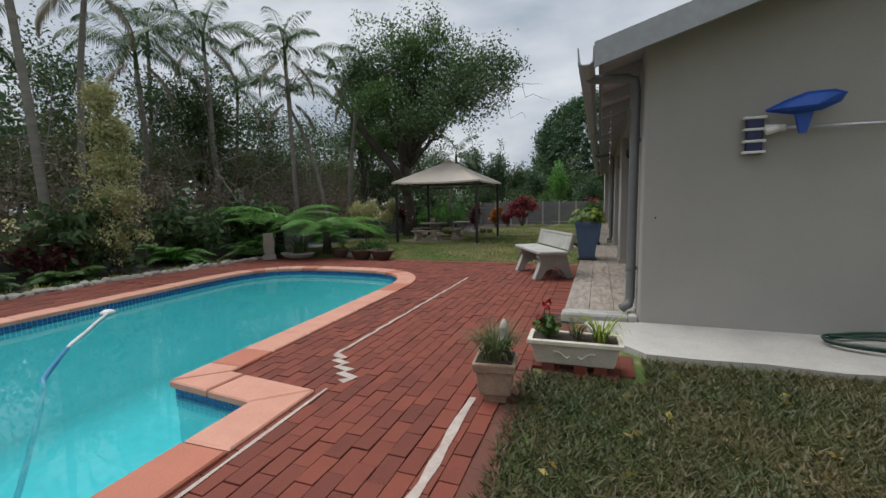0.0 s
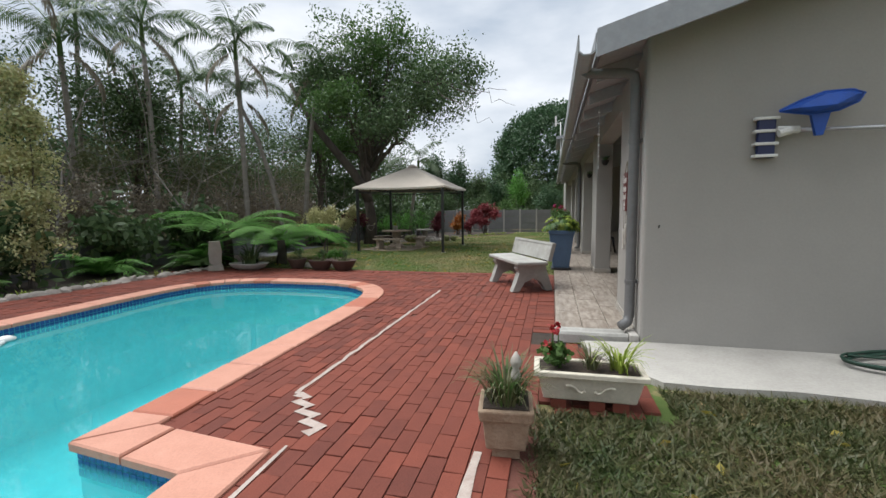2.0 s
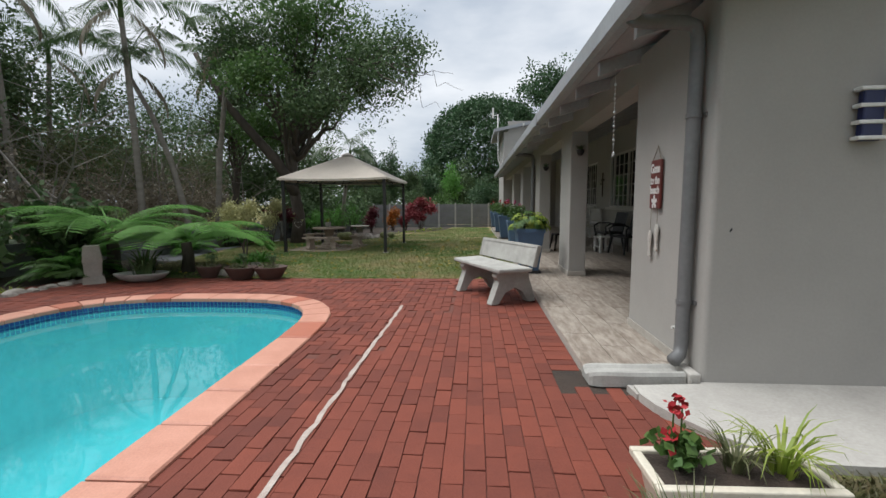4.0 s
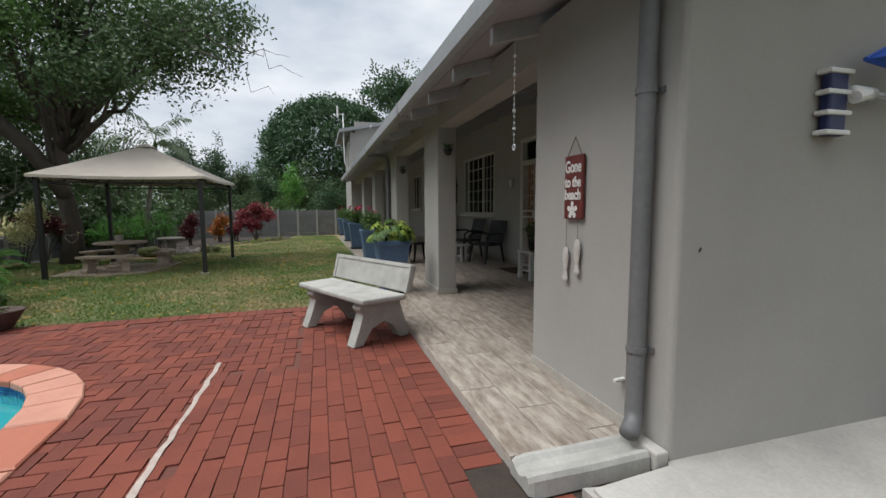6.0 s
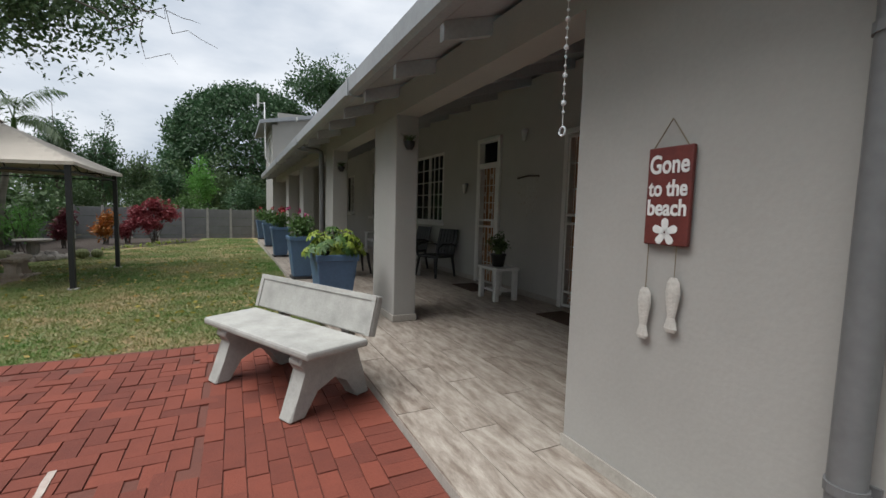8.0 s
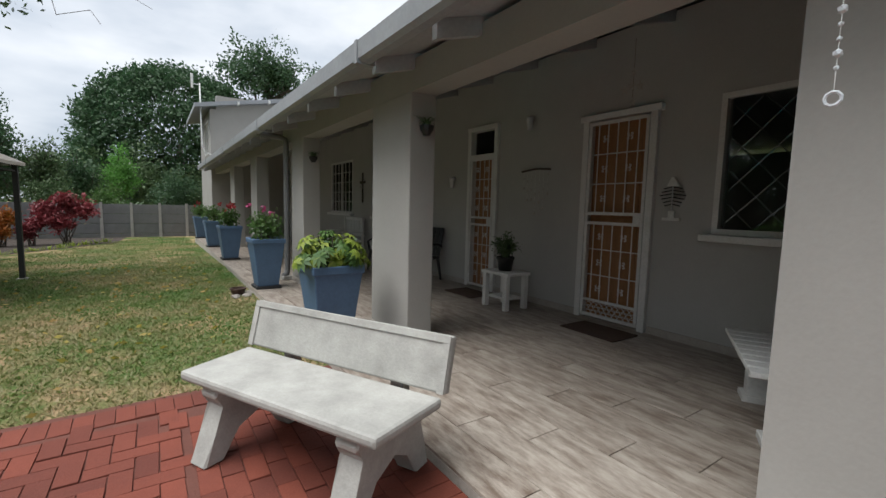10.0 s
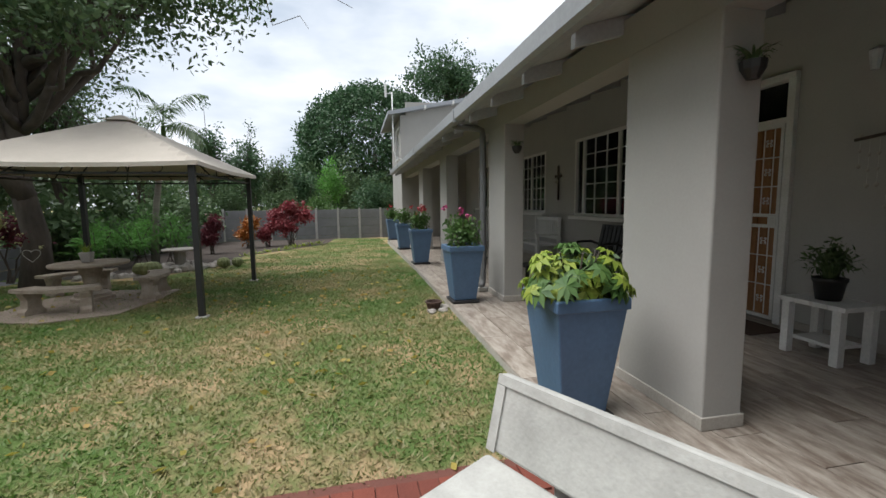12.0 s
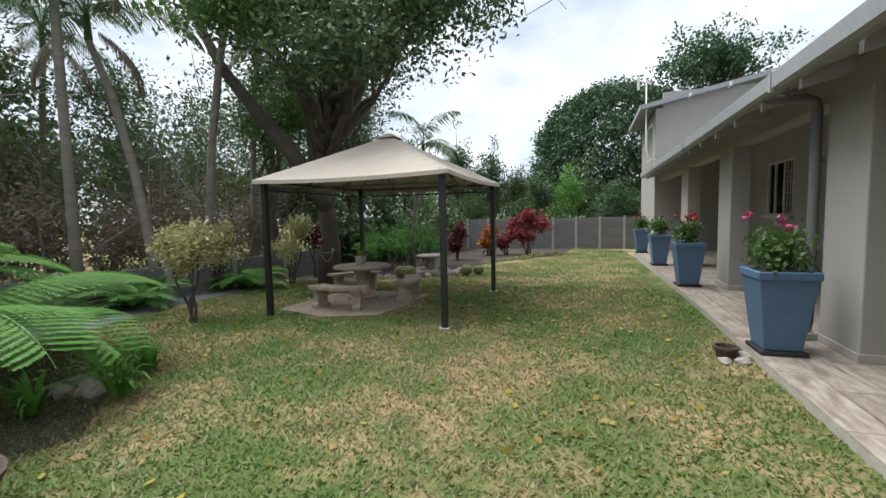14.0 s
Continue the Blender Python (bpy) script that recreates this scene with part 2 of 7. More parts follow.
def water_material():
    m = bpy.data.materials.new("pool_water")
    m.use_nodes = True
    n, l = m.node_tree.nodes, m.node_tree.links
    n.remove(n["Principled BSDF"])
    t = n.new("ShaderNodeBsdfTransparent")
    t.inputs["Color"].default_value = (0.72, 0.97, 0.98, 1)
    g = n.new("ShaderNodeBsdfGlossy")
    g.inputs["Roughness"].default_value = 0.015
    f = n.new("ShaderNodeFresnel")
    f.inputs["IOR"].default_value = 1.42
    milky = n.new("ShaderNodeBsdfDiffuse")
    milky.inputs["Color"].default_value = (0.09, 0.60, 0.62, 1)
    body = n.new("ShaderNodeMixShader")
    body.inputs[0].default_value = 0.32
    l.new(t.outputs[0], body.inputs[1])
    l.new(milky.outputs[0], body.inputs[2])
    w = n.new("ShaderNodeTexNoise")
    w.inputs["Scale"].default_value, w.inputs["Detail"].default_value = 2.2, 3
    bp = n.new("ShaderNodeBump")
    bp.inputs["Strength"].default_value, bp.inputs["Distance"].default_value = 0.03, 0.05
    co = n.new("ShaderNodeTexCoord")
    l.new(co.outputs["Object"], w.inputs["Vector"])
    l.new(w.outputs["Fac"], bp.inputs["Height"])
    l.new(bp.outputs["Normal"], g.inputs["Normal"])
    l.new(bp.outputs["Normal"], f.inputs["Normal"])
    mix = n.new("ShaderNodeMixShader")
    l.new(f.outputs[0], mix.inputs[0])
    l.new(body.outputs[0], mix.inputs[1])
    l.new(g.outputs[0], mix.inputs[2])
    l.new(mix.outputs[0], n["Material Output"].inputs["Surface"])
    return m


WATER = water_material()

# ---- mesh helpers ----
HOUSE = Matrix.Rotation(radians(-1.6), 4, "Z")
rng = np.random.default_rng(7)


def box(bm, x0, y0, z0, x1, y1, z1, bevel=0.0, m=None):
    made = bmesh.ops.create_cube(bm, size=1)["verts"]
    for v in made:
        v.co = Vector(((x0 + x1) / 2 + v.co.x * (x1 - x0), (y0 + y1) / 2 + v.co.y * (y1 - y0), (z0 + z1) / 2 + v.co.z * (z1 - z0)))
    if bevel:
        edges = list({e for v in made for e in v.link_edges})
        made = bmesh.ops.bevel(bm, geom=edges, offset=bevel, segments=2, affect="EDGES", profile=0.5)["verts"]
    if m:
        for v in made:
            v.co = m @ v.co
    return bm


def tube(bm, points, radii, seg=10, cap=True):
    """A pipe through the points, with a radius at each."""
    pts = [Vector(p) for p in points]
    if not isinstance(radii, (list, tuple)):
        radii = [radii] * len(pts)
    rings, side = [], None
    for i, p in enumerate(pts):
        d = (pts[min(i + 1, len(pts) - 1)] - pts[max(i - 1, 0)]).normalized()
        if side is None:
            side = d.orthogonal().normalized()
        side = (side - d * side.dot(d)).normalized()
        other = d.cross(side)
        rings.append([bm.verts.new(p + radii[i] * (math.cos(2 * math.pi * k / seg) * side + math.sin(2 * math.pi * k / seg) * other)) for k in range(seg)])
    for a, b in zip(rings, rings[1:]):
        for k in range(seg):
            bm.faces.new((a[k], a[(k + 1) % seg], b[(k + 1) % seg], b[k]))
    if cap:
        bm.faces.new(rings[0][::-1])
        bm.faces.new(rings[-1])
    return bm


def lathe(bm, profile, at=(0, 0, 0), seg=24, squash=1.0):
    """A turned shape from (radius, height) pairs."""
    rings = []
    for r, z in profile:
        rings.append([bm.verts.new((at[0] + r * math.cos(2 * math.pi * k / seg), at[1] + squash * r * math.sin(2 * math.pi * k / seg), at[2] + z)) for k in range(seg)])
    for a, b in zip(rings, rings[1:]):
        for k in range(seg):
            bm.faces.new((a[k], a[(k + 1) % seg], b[(k + 1) % seg], b[k]))
    bm.faces.new(rings[0][::-1])
    bm.faces.new(rings[-1])
    return bm


def frustum(bm, w0, w1, z0, z1, at=(0, 0), d0=None, d1=None, bevel=0.0):
    """A four-sided tapered block."""
    d0, d1 = d0 or w0, d1 or w1
    lo = [bm.verts.new((at[0] + sx * w0 / 2, at[1] + sy * d0 / 2, z0)) for sx, sy in ((-1, -1), (1, -1), (1, 1), (-1, 1))]
    hi = [bm.verts.new((at[0] + sx * w1 / 2, at[1] + sy * d1 / 2, z1)) for sx, sy in ((-1, -1), (1, -1), (1, 1), (-1, 1))]
    faces = [bm.faces.new(lo[::-1]), bm.faces.new(hi)]
    for k in range(4):
        faces.append(bm.faces.new((lo[k], lo[(k + 1) % 4], hi[(k + 1) % 4], hi[k])))
    if bevel:
        edges = list({e for f in faces for e in f.edges})
        bmesh.ops.bevel(bm, geom=edges, offset=bevel, segments=2, affect="EDGES", profile=0.5)
    return bm


def prism(bm, outline, z0, z1):
    """An upright block with the given plan."""
    lo = [bm.verts.new((x, y, z0)) for x, y in outline]
    hi = [bm.verts.new((x, y, z1)) for x, y in outline]
    bm.faces.new(lo[::-1])
    bm.faces.new(hi)
    for k in range(len(outline)):
        j = (k + 1) % len(outline)
        bm.faces.new((lo[k], lo[j], hi[j], hi[k]))
    return bm


def mesh_of(name, bm, material, smooth=False):
    bmesh.ops.recalc_face_normals(bm, faces=bm.faces)
    me = bpy.data.meshes.new(name)
    bm.to_mesh(me)
    bm.free()
    me.materials.append(material)
    if smooth:
        me.polygons.foreach_set("use_smooth", [True] * len(me.polygons))
    return me


def part(name, bm, material, parent, label="", smooth=False, m=None):
    """Links a bmesh as one mesh object under a thing or under a part."""
    ob = new(name, mesh_of(name, bm, material, smooth))
    ob.parent = parent
    if m:
        ob.matrix_basis = m
    return tagged(ob, label)


def thing(name, label, category, group="", kind="", m=None):
    ob = new(name)
    ob.empty_display_size = 0.1
    if m:
        ob.matrix_basis = m
    return tagged(ob, label, category, group, kind)


def solid(name, bm, material, label="", category="", kind="structure", m=None, smooth=False, group=""):
    ob = new(name, mesh_of(name, bm, material, smooth))
    if m:
        ob.matrix_basis = m
    return tagged(ob, label, category, group, kind)


def B():
    return bmesh.new()


def quads_mesh(name, co, material, per=4):
    """A mesh of loose faces of per corners each from an array of corners."""
    co = np.asarray(co, np.float32).reshape(-1, 3)
    n = len(co) // per
    me = bpy.data.meshes.new(name)
    me.vertices.add(len(co))
    me.vertices.foreach_set("co", co.ravel())
    me.loops.add(len(co))
    me.loops.foreach_set("vertex_index", np.arange(len(co), dtype=np.int32))
    me.polygons.add(n)
    me.polygons.foreach_set("loop_start", np.arange(0, len(co), per, dtype=np.int32))
    me.update(calc_edges=True)
    me.materials.append(material)
    return me


def leaves(centers, length, width, droop=0.3, direction=None, jitter=0.35):
    """Corners of one pointed leaf at each centre, turned at random or along a direction."""
    c = np.asarray(centers, float)
    n = len(c)
    d = rng.normal(size=(n, 3)) if direction is None else np.asarray(direction) + rng.normal(size=(n, 3)) * jitter
    d[:, 2] -= droop * rng.random(n)
    d /= np.linalg.norm(d, axis=1, keepdims=True)
    s = np.cross(d, rng.normal(size=(n, 3)))
    s /= np.linalg.norm(s, axis=1, keepdims=True) + 1e-9
    k = (0.7 + 0.6 * rng.random(n))[:, None]
    return np.stack([c - d * length / 2 * k, c + s * width / 2 * k, c + d * length / 2 * k, c - s * width / 2 * k], 1)


def clumps(center, radii, count, each, tight, hollow=0.35, floor=-9.0):
    """Centres of leaves gathered in uneven clumps that fill a rounded space, denser towards its skin."""
    v = rng.normal(size=(count, 3))
    v /= np.linalg.norm(v, axis=1, keepdims=True)
    r = hollow + (1 - hollow) * rng.random(count) ** 0.6
    if hollow < 0.7:
        r *= 0.78 + 0.35 * np.sin(v[:, 0] * 4.1 + 1.0) * np.cos(v[:, 1] * 3.3) + 0.12 * rng.normal(size=count)
    base = np.asarray(center) + v * r[:, None] * np.asarray(radii)
    pts = np.repeat(base, each, 0) + rng.normal(size=(count * each, 3)) * tight
    return pts[pts[:, 2] > floor], base


def plant_mesh(name, co, material, parent, label=""):
    ob = new(name, quads_mesh(name, co, material))
    ob.parent = parent
    return tagged(ob, label)


def ground_z(x, y):
    return -0.08 - 0.019 * max(0.0, y - 11.0) if y < 24 else -0.327

# ---- ground, pool and paving ----
def pool_outline(grow=0.0):
    """The plan of the water's edge, or of a line that far outside it, anticlockwise from the step corner."""
    pts = [(-3.35 + grow, -2.31 + grow)]
    pts += [(-3.35 + grow, y) for y in (-1.6, -0.6, 0.3)]
    for k in range(19):
        a = math.pi * k / 18
        c, q = math.cos(a), math.sin(a)
        pts.append((-5.05 + (1.7 + grow) * math.copysign(abs(c) ** 0.66, c), 1.0 + (1.66 + grow) * q ** 0.66))
    pts += [(-6.75 - grow, y) for y in (0.0, -1.5, -3.0, -4.5, -5.5)]
    pts += [(-6.4 - grow * 0.7, -6.3 - grow * 0.7), (-5.5, -6.7 - grow), (-4.0, -6.7 - grow), (-2.53 + grow, -6.7 - grow)]
    pts += [(-2.53 + grow, y) for y in (-5.5, -4.4, -3.4)] + [(-2.53 + grow, -2.41 + grow)]
    return pts


def in_plan(x, y, outline):
    inside = False
    for (x0, y0), (x1, y1) in zip(outline, outline[1:] + outline[:1]):
        if (y0 > y) != (y1 > y) and x < (x1 - x0) * (y - y0) / (y1 - y0) + x0:
            inside = not inside
    return inside


def pool_strips(bm, outline, z):
    """A level sheet that fills the plan, in strips across it."""
    def ends(y):
        xs_ = []
        for (x0, y0), (x1, y1) in zip(outline, outline[1:] + outline[:1]):
            if (y0 > y) != (y1 > y):
                xs_.append((x1 - x0) * (y - y0) / (y1 - y0) + x0)
        return min(xs_), max(xs_)
    rows_ = sorted({round(y, 5) for _, y in outline})
    for ya, yb in zip(rows_, rows_[1:]):
        if yb - ya < 0.0004:
            continue
        a, b = ends(ya + 1e-4), ends(yb - 1e-4)
        bm.faces.new([bm.verts.new(p) for p in ((a[0], ya, z), (a[1], ya, z), (b[1], yb, z), (b[0], yb, z))])


HX0, HX1, HY0, HY1 = -8.45, -0.93, -7.4, 4.27
xs = sorted({-400, -120, -50, -30, -20, *range(-14, 13), HX0, HX1, 20, 40, 120, 400})
ys = sorted({-400, -120, -50, -30, -20, *range(-12, 31), HY0, HY1, 40, 60, 120, 400})
bm = B()
grid = {(x, y): bm.verts.new((x, y, ground_z(x, y))) for x in xs for y in ys}
for xa, xb in zip(xs, xs[1:]):
    for ya, yb in zip(ys, ys[1:]):
        if not (xa >= HX0 and xb <= HX1 and ya >= HY0 and yb <= HY1):
            bm.faces.new((grid[xa, ya], grid[xb, ya], grid[xb, yb], grid[xa, yb]))
solid("ground", bm, LAWN, "lawn of patchy green and dry grass", "lawn")

bm = B()
outer = [bm.verts.new((x, y, -0.070)) for x, y in ((HX0 - 0.05, HY0 - 0.05), (HX1 + 0.05, HY0 - 0.05), (HX1 + 0.05, HY1 + 0.05), (HX0 - 0.05, HY1 + 0.05))]
inner = [bm.verts.new((x, y, -0.070)) for x, y in pool_outline(0.02)]
edges = [bm.edges.new((r[i], r[(i + 1) % len(r)])) for r in (outer, inner) for i in range(len(r))]
bmesh.ops.triangle_fill(bm, edges=edges, use_beauty=True)
bm.faces.new([bm.verts.new(p) for p in ((-1.0, -0.12, -0.074), (-0.70, -0.12, -0.074), (-0.58, HY1 + 0.03, -0.074), (-1.0, HY1 + 0.03, -0.074))])
paving = solid("pavement", bm, MORTAR, "red clay brick paving round the pool", "paving")

bm = B()
ring = pool_outline(0.0)
top = [bm.verts.new((x, y, -0.07)) for x, y in ring]
low = [bm.verts.new((x, y, -1.45)) for x, y in ring]
for i in range(len(ring)):
    j = (i + 1) % len(ring)
    bm.faces.new((top[i], low[i], low[j], top[j]))
pool_strips(bm, ring, -1.45)
pool = solid("pool_shell", bm, SHELL, "turquoise painted swimming pool basin", "pool")
bm = B()
pool_strips(bm, pool_outline(-0.004), -0.165)
water = solid("water", bm, WATER, "still clear turquoise pool water", "water")
for f in water.data.polygons:
    if f.normal.z < 0:
        f.flip()
water.data.update()

# steps under the water in the corner of the pool
for k, (z, x0) in enumerate(((-0.27, -2.78), (-0.38, -3.02), (-0.50, -3.28))):
    bm = B()
    box(bm, x0, -6.6, -1.44, -2.55, -2.45, z)
    part("step", bm, SHELL, pool)
    bm = B()
    box(bm, x0 + 0.02, -6.5, z + 0.001, x0 + 0.06, -2.48, z + 0.006)
    part("step_stripe", bm, MOSAIC, pool, "dark blue step edge stripe")

# coping slabs and the mosaic band below them
def along(ring, step):
    """Points at even steps along a closed line, with the way out to its right, keeping the corners."""
    out = []
    n = len(ring)
    for i in range(n):
        a, b = Vector(ring[i]), Vector(ring[(i + 1) % n])
        k = max(1, round((b - a).length / step))
        out += [a + (b - a) * j / k for j in range(k)]
    return out


loop_in = along(pool_outline(-0.03), 0.47)
ways = []
for i, p in enumerate(loop_in):
    a = (p - loop_in[i - 1]).normalized()
    b = (loop_in[(i + 1) % len(loop_in)] - p).normalized()
    na, nb = Vector((a.y, -a.x)), Vector((b.y, -b.x))
    w = (na + nb)
    ways.append(w / max(0.6, w.length_squared / 2))
coping = thing("pool_coping", "salmon and terracotta coping slabs along the pool edge", "pool coping", kind="structure")
for i, p in enumerate(loop_in):
    j = (i + 1) % len(loop_in)
    q = loop_in[j]
    gap = (q - p).normalized() * 0.006
    bm = B()
    plan = [p + gap, q - gap, q - gap + ways[j] * 0.31, p + gap + ways[i] * 0.31]
    lift = 0.004 * random.random()
    lo = [bm.verts.new((v.x, v.y, -0.088)) for v in plan]
    mid = [bm.verts.new((v.x, v.y, -0.050 + lift)) for v in plan]
    c = sum(plan, Vector((0, 0))) / 4
    hi = [bm.verts.new((v.x + (c.x - v.x) * 0.06, v.y + (c.y - v.y) * 0.06, -0.040 + lift)) for v in plan]
    bm.faces.new(lo[::-1])
    bm.faces.new(hi)
    for a, b in ((lo, mid), (mid, hi)):
        for k in range(4):
            bm.faces.new((a[k], a[(k + 1) % 4], b[(k + 1) % 4], b[k]))
    part("coping_slab", bm, COPE_B if random.random() < 0.3 else COPE_A, coping)

tiles = []
for row in range(3):
    ringt = along(pool_outline(-0.002), 0.052)
    for p, q in zip(ringt, ringt[1:] + ringt[:1]):
        d = (q - p).normalized()
        nrm = Vector((-d.y, d.x))
        z1 = -0.092 - row * 0.052
        p2, q2 = p + d * 0.003 + nrm * 0.006, q - d * 0.003 + nrm * 0.006
        tiles.append([(p2.x, p2.y, z1 - 0.047), (q2.x, q2.y, z1 - 0.047), (q2.x, q2.y, z1), (p2.x, p2.y, z1)])
band = new("mosaic_tiles", quads_mesh("mosaic_tiles", tiles, MOSAIC))
band.parent = pool
tagged(band, "band of small blue glazed mosaic tiles", kind="stuff")

# pale mortar seams in the paving
def seam(points, width, z=-0.0545):
    bm = B()
    ring = []
    for i, (x, y) in enumerate(points):
        a, b = Vector(points[max(i - 1, 0)]), Vector(points[min(i + 1, len(points) - 1)])
        d = (b - a).normalized()
        w = width * (0.75 + 0.5 * random.random()) / 2
        ring.append((bm.verts.new((x - d.y * w, y + d.x * w, z)), bm.verts.new((x + d.y * w, y - d.x * w, z))))
    for (a, b), (c, d) in zip(ring, ring[1:]):
        bm.faces.new((a, b, d, c))
    return bm


line = [(-2.516 + 0.136 * k / 40 + 0.008 * random.uniform(-1, 1), -1.50 + 3.85 * k / 40) for k in range(41)]
solid("mortar_seam", seam(line, 0.034), PALE_MORTAR, "pale mortar seam in the brick paving", "mortar")
zig = [(-2.50, -1.50), (-2.40, -1.54), (-2.45, -1.60), (-2.32, -1.65), (-2.36, -1.72), (-2.22, -1.76), (-2.26, -1.83), (-2.12, -1.88), (-2.17, -1.97)]
solid("mortar_patch", seam(zig, 0.075), PALE_MORTAR, "zigzag patch of pale mortar in the paving", "mortar")
line = [(-1.19 - 0.03 * k / 20 + 0.008 * random.uniform(-1, 1), -1.95 - 3.0 * k / 20) for k in range(21)]
solid("mortar_seam", seam(line, 0.052), PALE_MORTAR, "broad pale mortar seam beside the brick border", "mortar")
line = [(-2.20, -2.10 - 1.5 * k / 10) for k in range(11)]
solid("mortar_seam", seam(line, 0.022), PALE_MORTAR, "pale mortar seam beside the coping", "mortar")

# ---- house ----
SL = 0.29


def roof_z(x):
    return 2.60 + SL * (x + 0.43)


def wall_with_openings(bm, x0, x1, y0, y1, z0, z1, openings):
    """A wall along y with holes (y0, y1, z0, z1) through it."""
    at = y0
    for a, b, lo, hi in sorted(openings):
        box(bm, x0, at, z0, x1, a, z1)
        if lo > z0:
            box(bm, x0, a, z0, x1, b, lo)
        box(bm, x0, a, hi, x1, b, z1)
        at = b
    box(bm, x0, at, z0, x1, y1, z1)
    return bm


bm = B()
gable = [(0.0, -0.08), (9.0, -0.08), (9.0, roof_z(0) - 0.10), (4.5, roof_z(4.5) - 0.10), (0.0, roof_z(0.0) - 0.10)]
f = [bm.verts.new((x, 0.0, z)) for x, z in gable]
g = [bm.verts.new((x, 0.25, z)) for x, z in gable]
bm.faces.new(f)
bm.faces.new(g[::-1])
for k in range(5):
    bm.faces.new((f[k], g[k], g[(k + 1) % 5], f[(k + 1) % 5]))
bmesh.ops.bevel(bm, geom=[e for e in bm.edges if abs(e.verts[0].co.x) + abs(e.verts[1].co.x) < 0.01 and abs(e.verts[0].co.y) + abs(e.verts[1].co.y) < 0.01], offset=0.035, segments=4, affect="EDGES", profile=0.5)
solid("wall_gable", bm, WALL, "plain grey-beige plastered gable wall", "wall", m=HOUSE)
bm = B()
box(bm, 0.002, 0.25, -0.08, 0.26, 1.38, 2.56)
solid("wall_end", bm, WALL, "grey-beige plastered end wall of the verandah", "wall", m=HOUSE)

OPEN = [(1.50, 2.72, 1.12, 2.42), (3.37, 4.16, 0.0, 2.375), (5.87, 6.47, 0.0, 2.54), (8.02, 10.25, 1.05, 2.56), (11.62, 13.3, 1.08, 2.50), (15.6, 17.2, 1.15, 2.55)]
bm = B()
wall_with_openings(bm, 2.47, 2.72, 0.25, 19.0, -0.08, roof_z(2.47) - 0.12, OPEN)
solid("wall_back", bm, LITWALL, "grey plastered house wall behind the verandah", "wall", m=HOUSE)
bm = B()
box(bm, 8.75, 0.25, -0.08, 9.0, 23.0, 2.6)
solid("wall_far", bm, WALL, "plain house wall", "wall", m=HOUSE)
bm = B()
box(bm, 2.72, 18.75, -0.08, 8.75, 19.0, 3.2)
solid("wall_inner", bm, LITWALL, "plain inner wall", "wall", m=HOUSE)
bm = B()
box(bm, 2.72, 0.25, -0.1, 8.75, 18.75, 0.08)
solid("floor_inner", bm, GROUT, "plain dark floor inside the house", "floor", m=HOUSE)

PILLARS = [(4.20, 5.00), (7.56, 8.24), (11.2, 11.9), (14.45, 15.2)]
for a, b in PILLARS:
    bm = B()
    box(bm, 0.0, a, -0.004, 0.27, b, 2.34, bevel=0.012)
    pl = solid("pillar", bm, WALL, "square plastered verandah pillar in grey-beige", "pillar", m=HOUSE, group="verandah pillars")
    bm = B()
    box(bm, -0.012, a - 0.012, 0.0015, 0.282, b + 0.012, 0.08, bevel=0.004)
    part("skirting", bm, MOULD, pl, "pale stone-coloured skirting")
bm = B()
box(bm, 0.004, 1.38, 2.33, 0.262, 19.0, 2.60)
solid("beam", bm, WALL, "plastered beam over the verandah pillars", "beam", m=HOUSE)
bm = B()
box(bm, -0.010, 0.25, 0.0015, -0.001, 1.39, 0.07)
box(bm, 2.455, 0.26, 0.0015, 2.469, 3.29, 0.08)
box(bm, 2.455, 4.19, 0.0015, 2.469, 5.79, 0.08)
box(bm, 2.455, 6.55, 0.0015, 2.469, 19.0, 0.08)
solid("baseboard", bm, MOULD, "low pale skirting along the verandah walls", "skirting", m=HOUSE)

# roof, barge board, ceiling, rafters and gutter
def sloped(bm, x0, x1, y0, y1, under, over):
    """A slab that follows the roof, between two depths under its top."""
    v = [[bm.verts.new((x, y, roof_z(x) - d)) for x, d in ((x0, under), (x1, under), (x1, over), (x0, over))] for y in (y0, y1)]
    bm.faces.new(v[0])
    bm.faces.new(v[1][::-1])
    for k in range(4):
        bm.faces.new((v[0][k], v[1][k], v[1][(k + 1) % 4], v[0][(k + 1) % 4]))
    return bm


bm = B()
sloped(bm, -0.41, 4.5, -0.34, 18.7, 0.05, 0.0)
e = bm.verts
roof = solid("roof", bm, ROOF, "light grey sheet roof with a low pitch", "roof", m=HOUSE)
bm = B()
for y0, y1 in ((-0.34, 18.7),):
    v = [[bm.verts.new((x, y, z)) for x, z in ((4.5, roof_z(4.5) - 0.05), (9.4, roof_z(-0.4) - 0.05), (9.4, roof_z(-0.4)), (4.5, roof_z(4.5)))] for y in (y0, y1)]
    bm.faces.new(v[0])
    bm.faces.new(v[1][::-1])
    for k in range(4):
        bm.faces.new((v[0][k], v[1][k], v[1][(k + 1) % 4], v[0][(k + 1) % 4]))
part("roof_slope", bm, ROOF, roof)
bm = B()
sloped(bm, -0.445, 4.5, -0.372, -0.343, 0.205, -0.012)
part("barge_board", bm, ROOF, roof, "pale grey painted barge board")
bm = B()
sloped(bm, -0.38, 2.465, -0.335, 19.0, 0.085, 0.055)
solid("ceiling", bm, SOFFIT, "grey painted boarded verandah ceiling", "ceiling", m=HOUSE)
first = None
for k in range(21):
    bm = B()
    sloped(bm, -0.37, 2.46, 0.0, 0.06, 0.215, 0.087)
    raft = solid("rafter", bm, SOFFIT, "exposed painted roof rafter", "rafter", m=HOUSE @ pose(0, 0.42 + 0.93 * k, 0), group="verandah rafters")

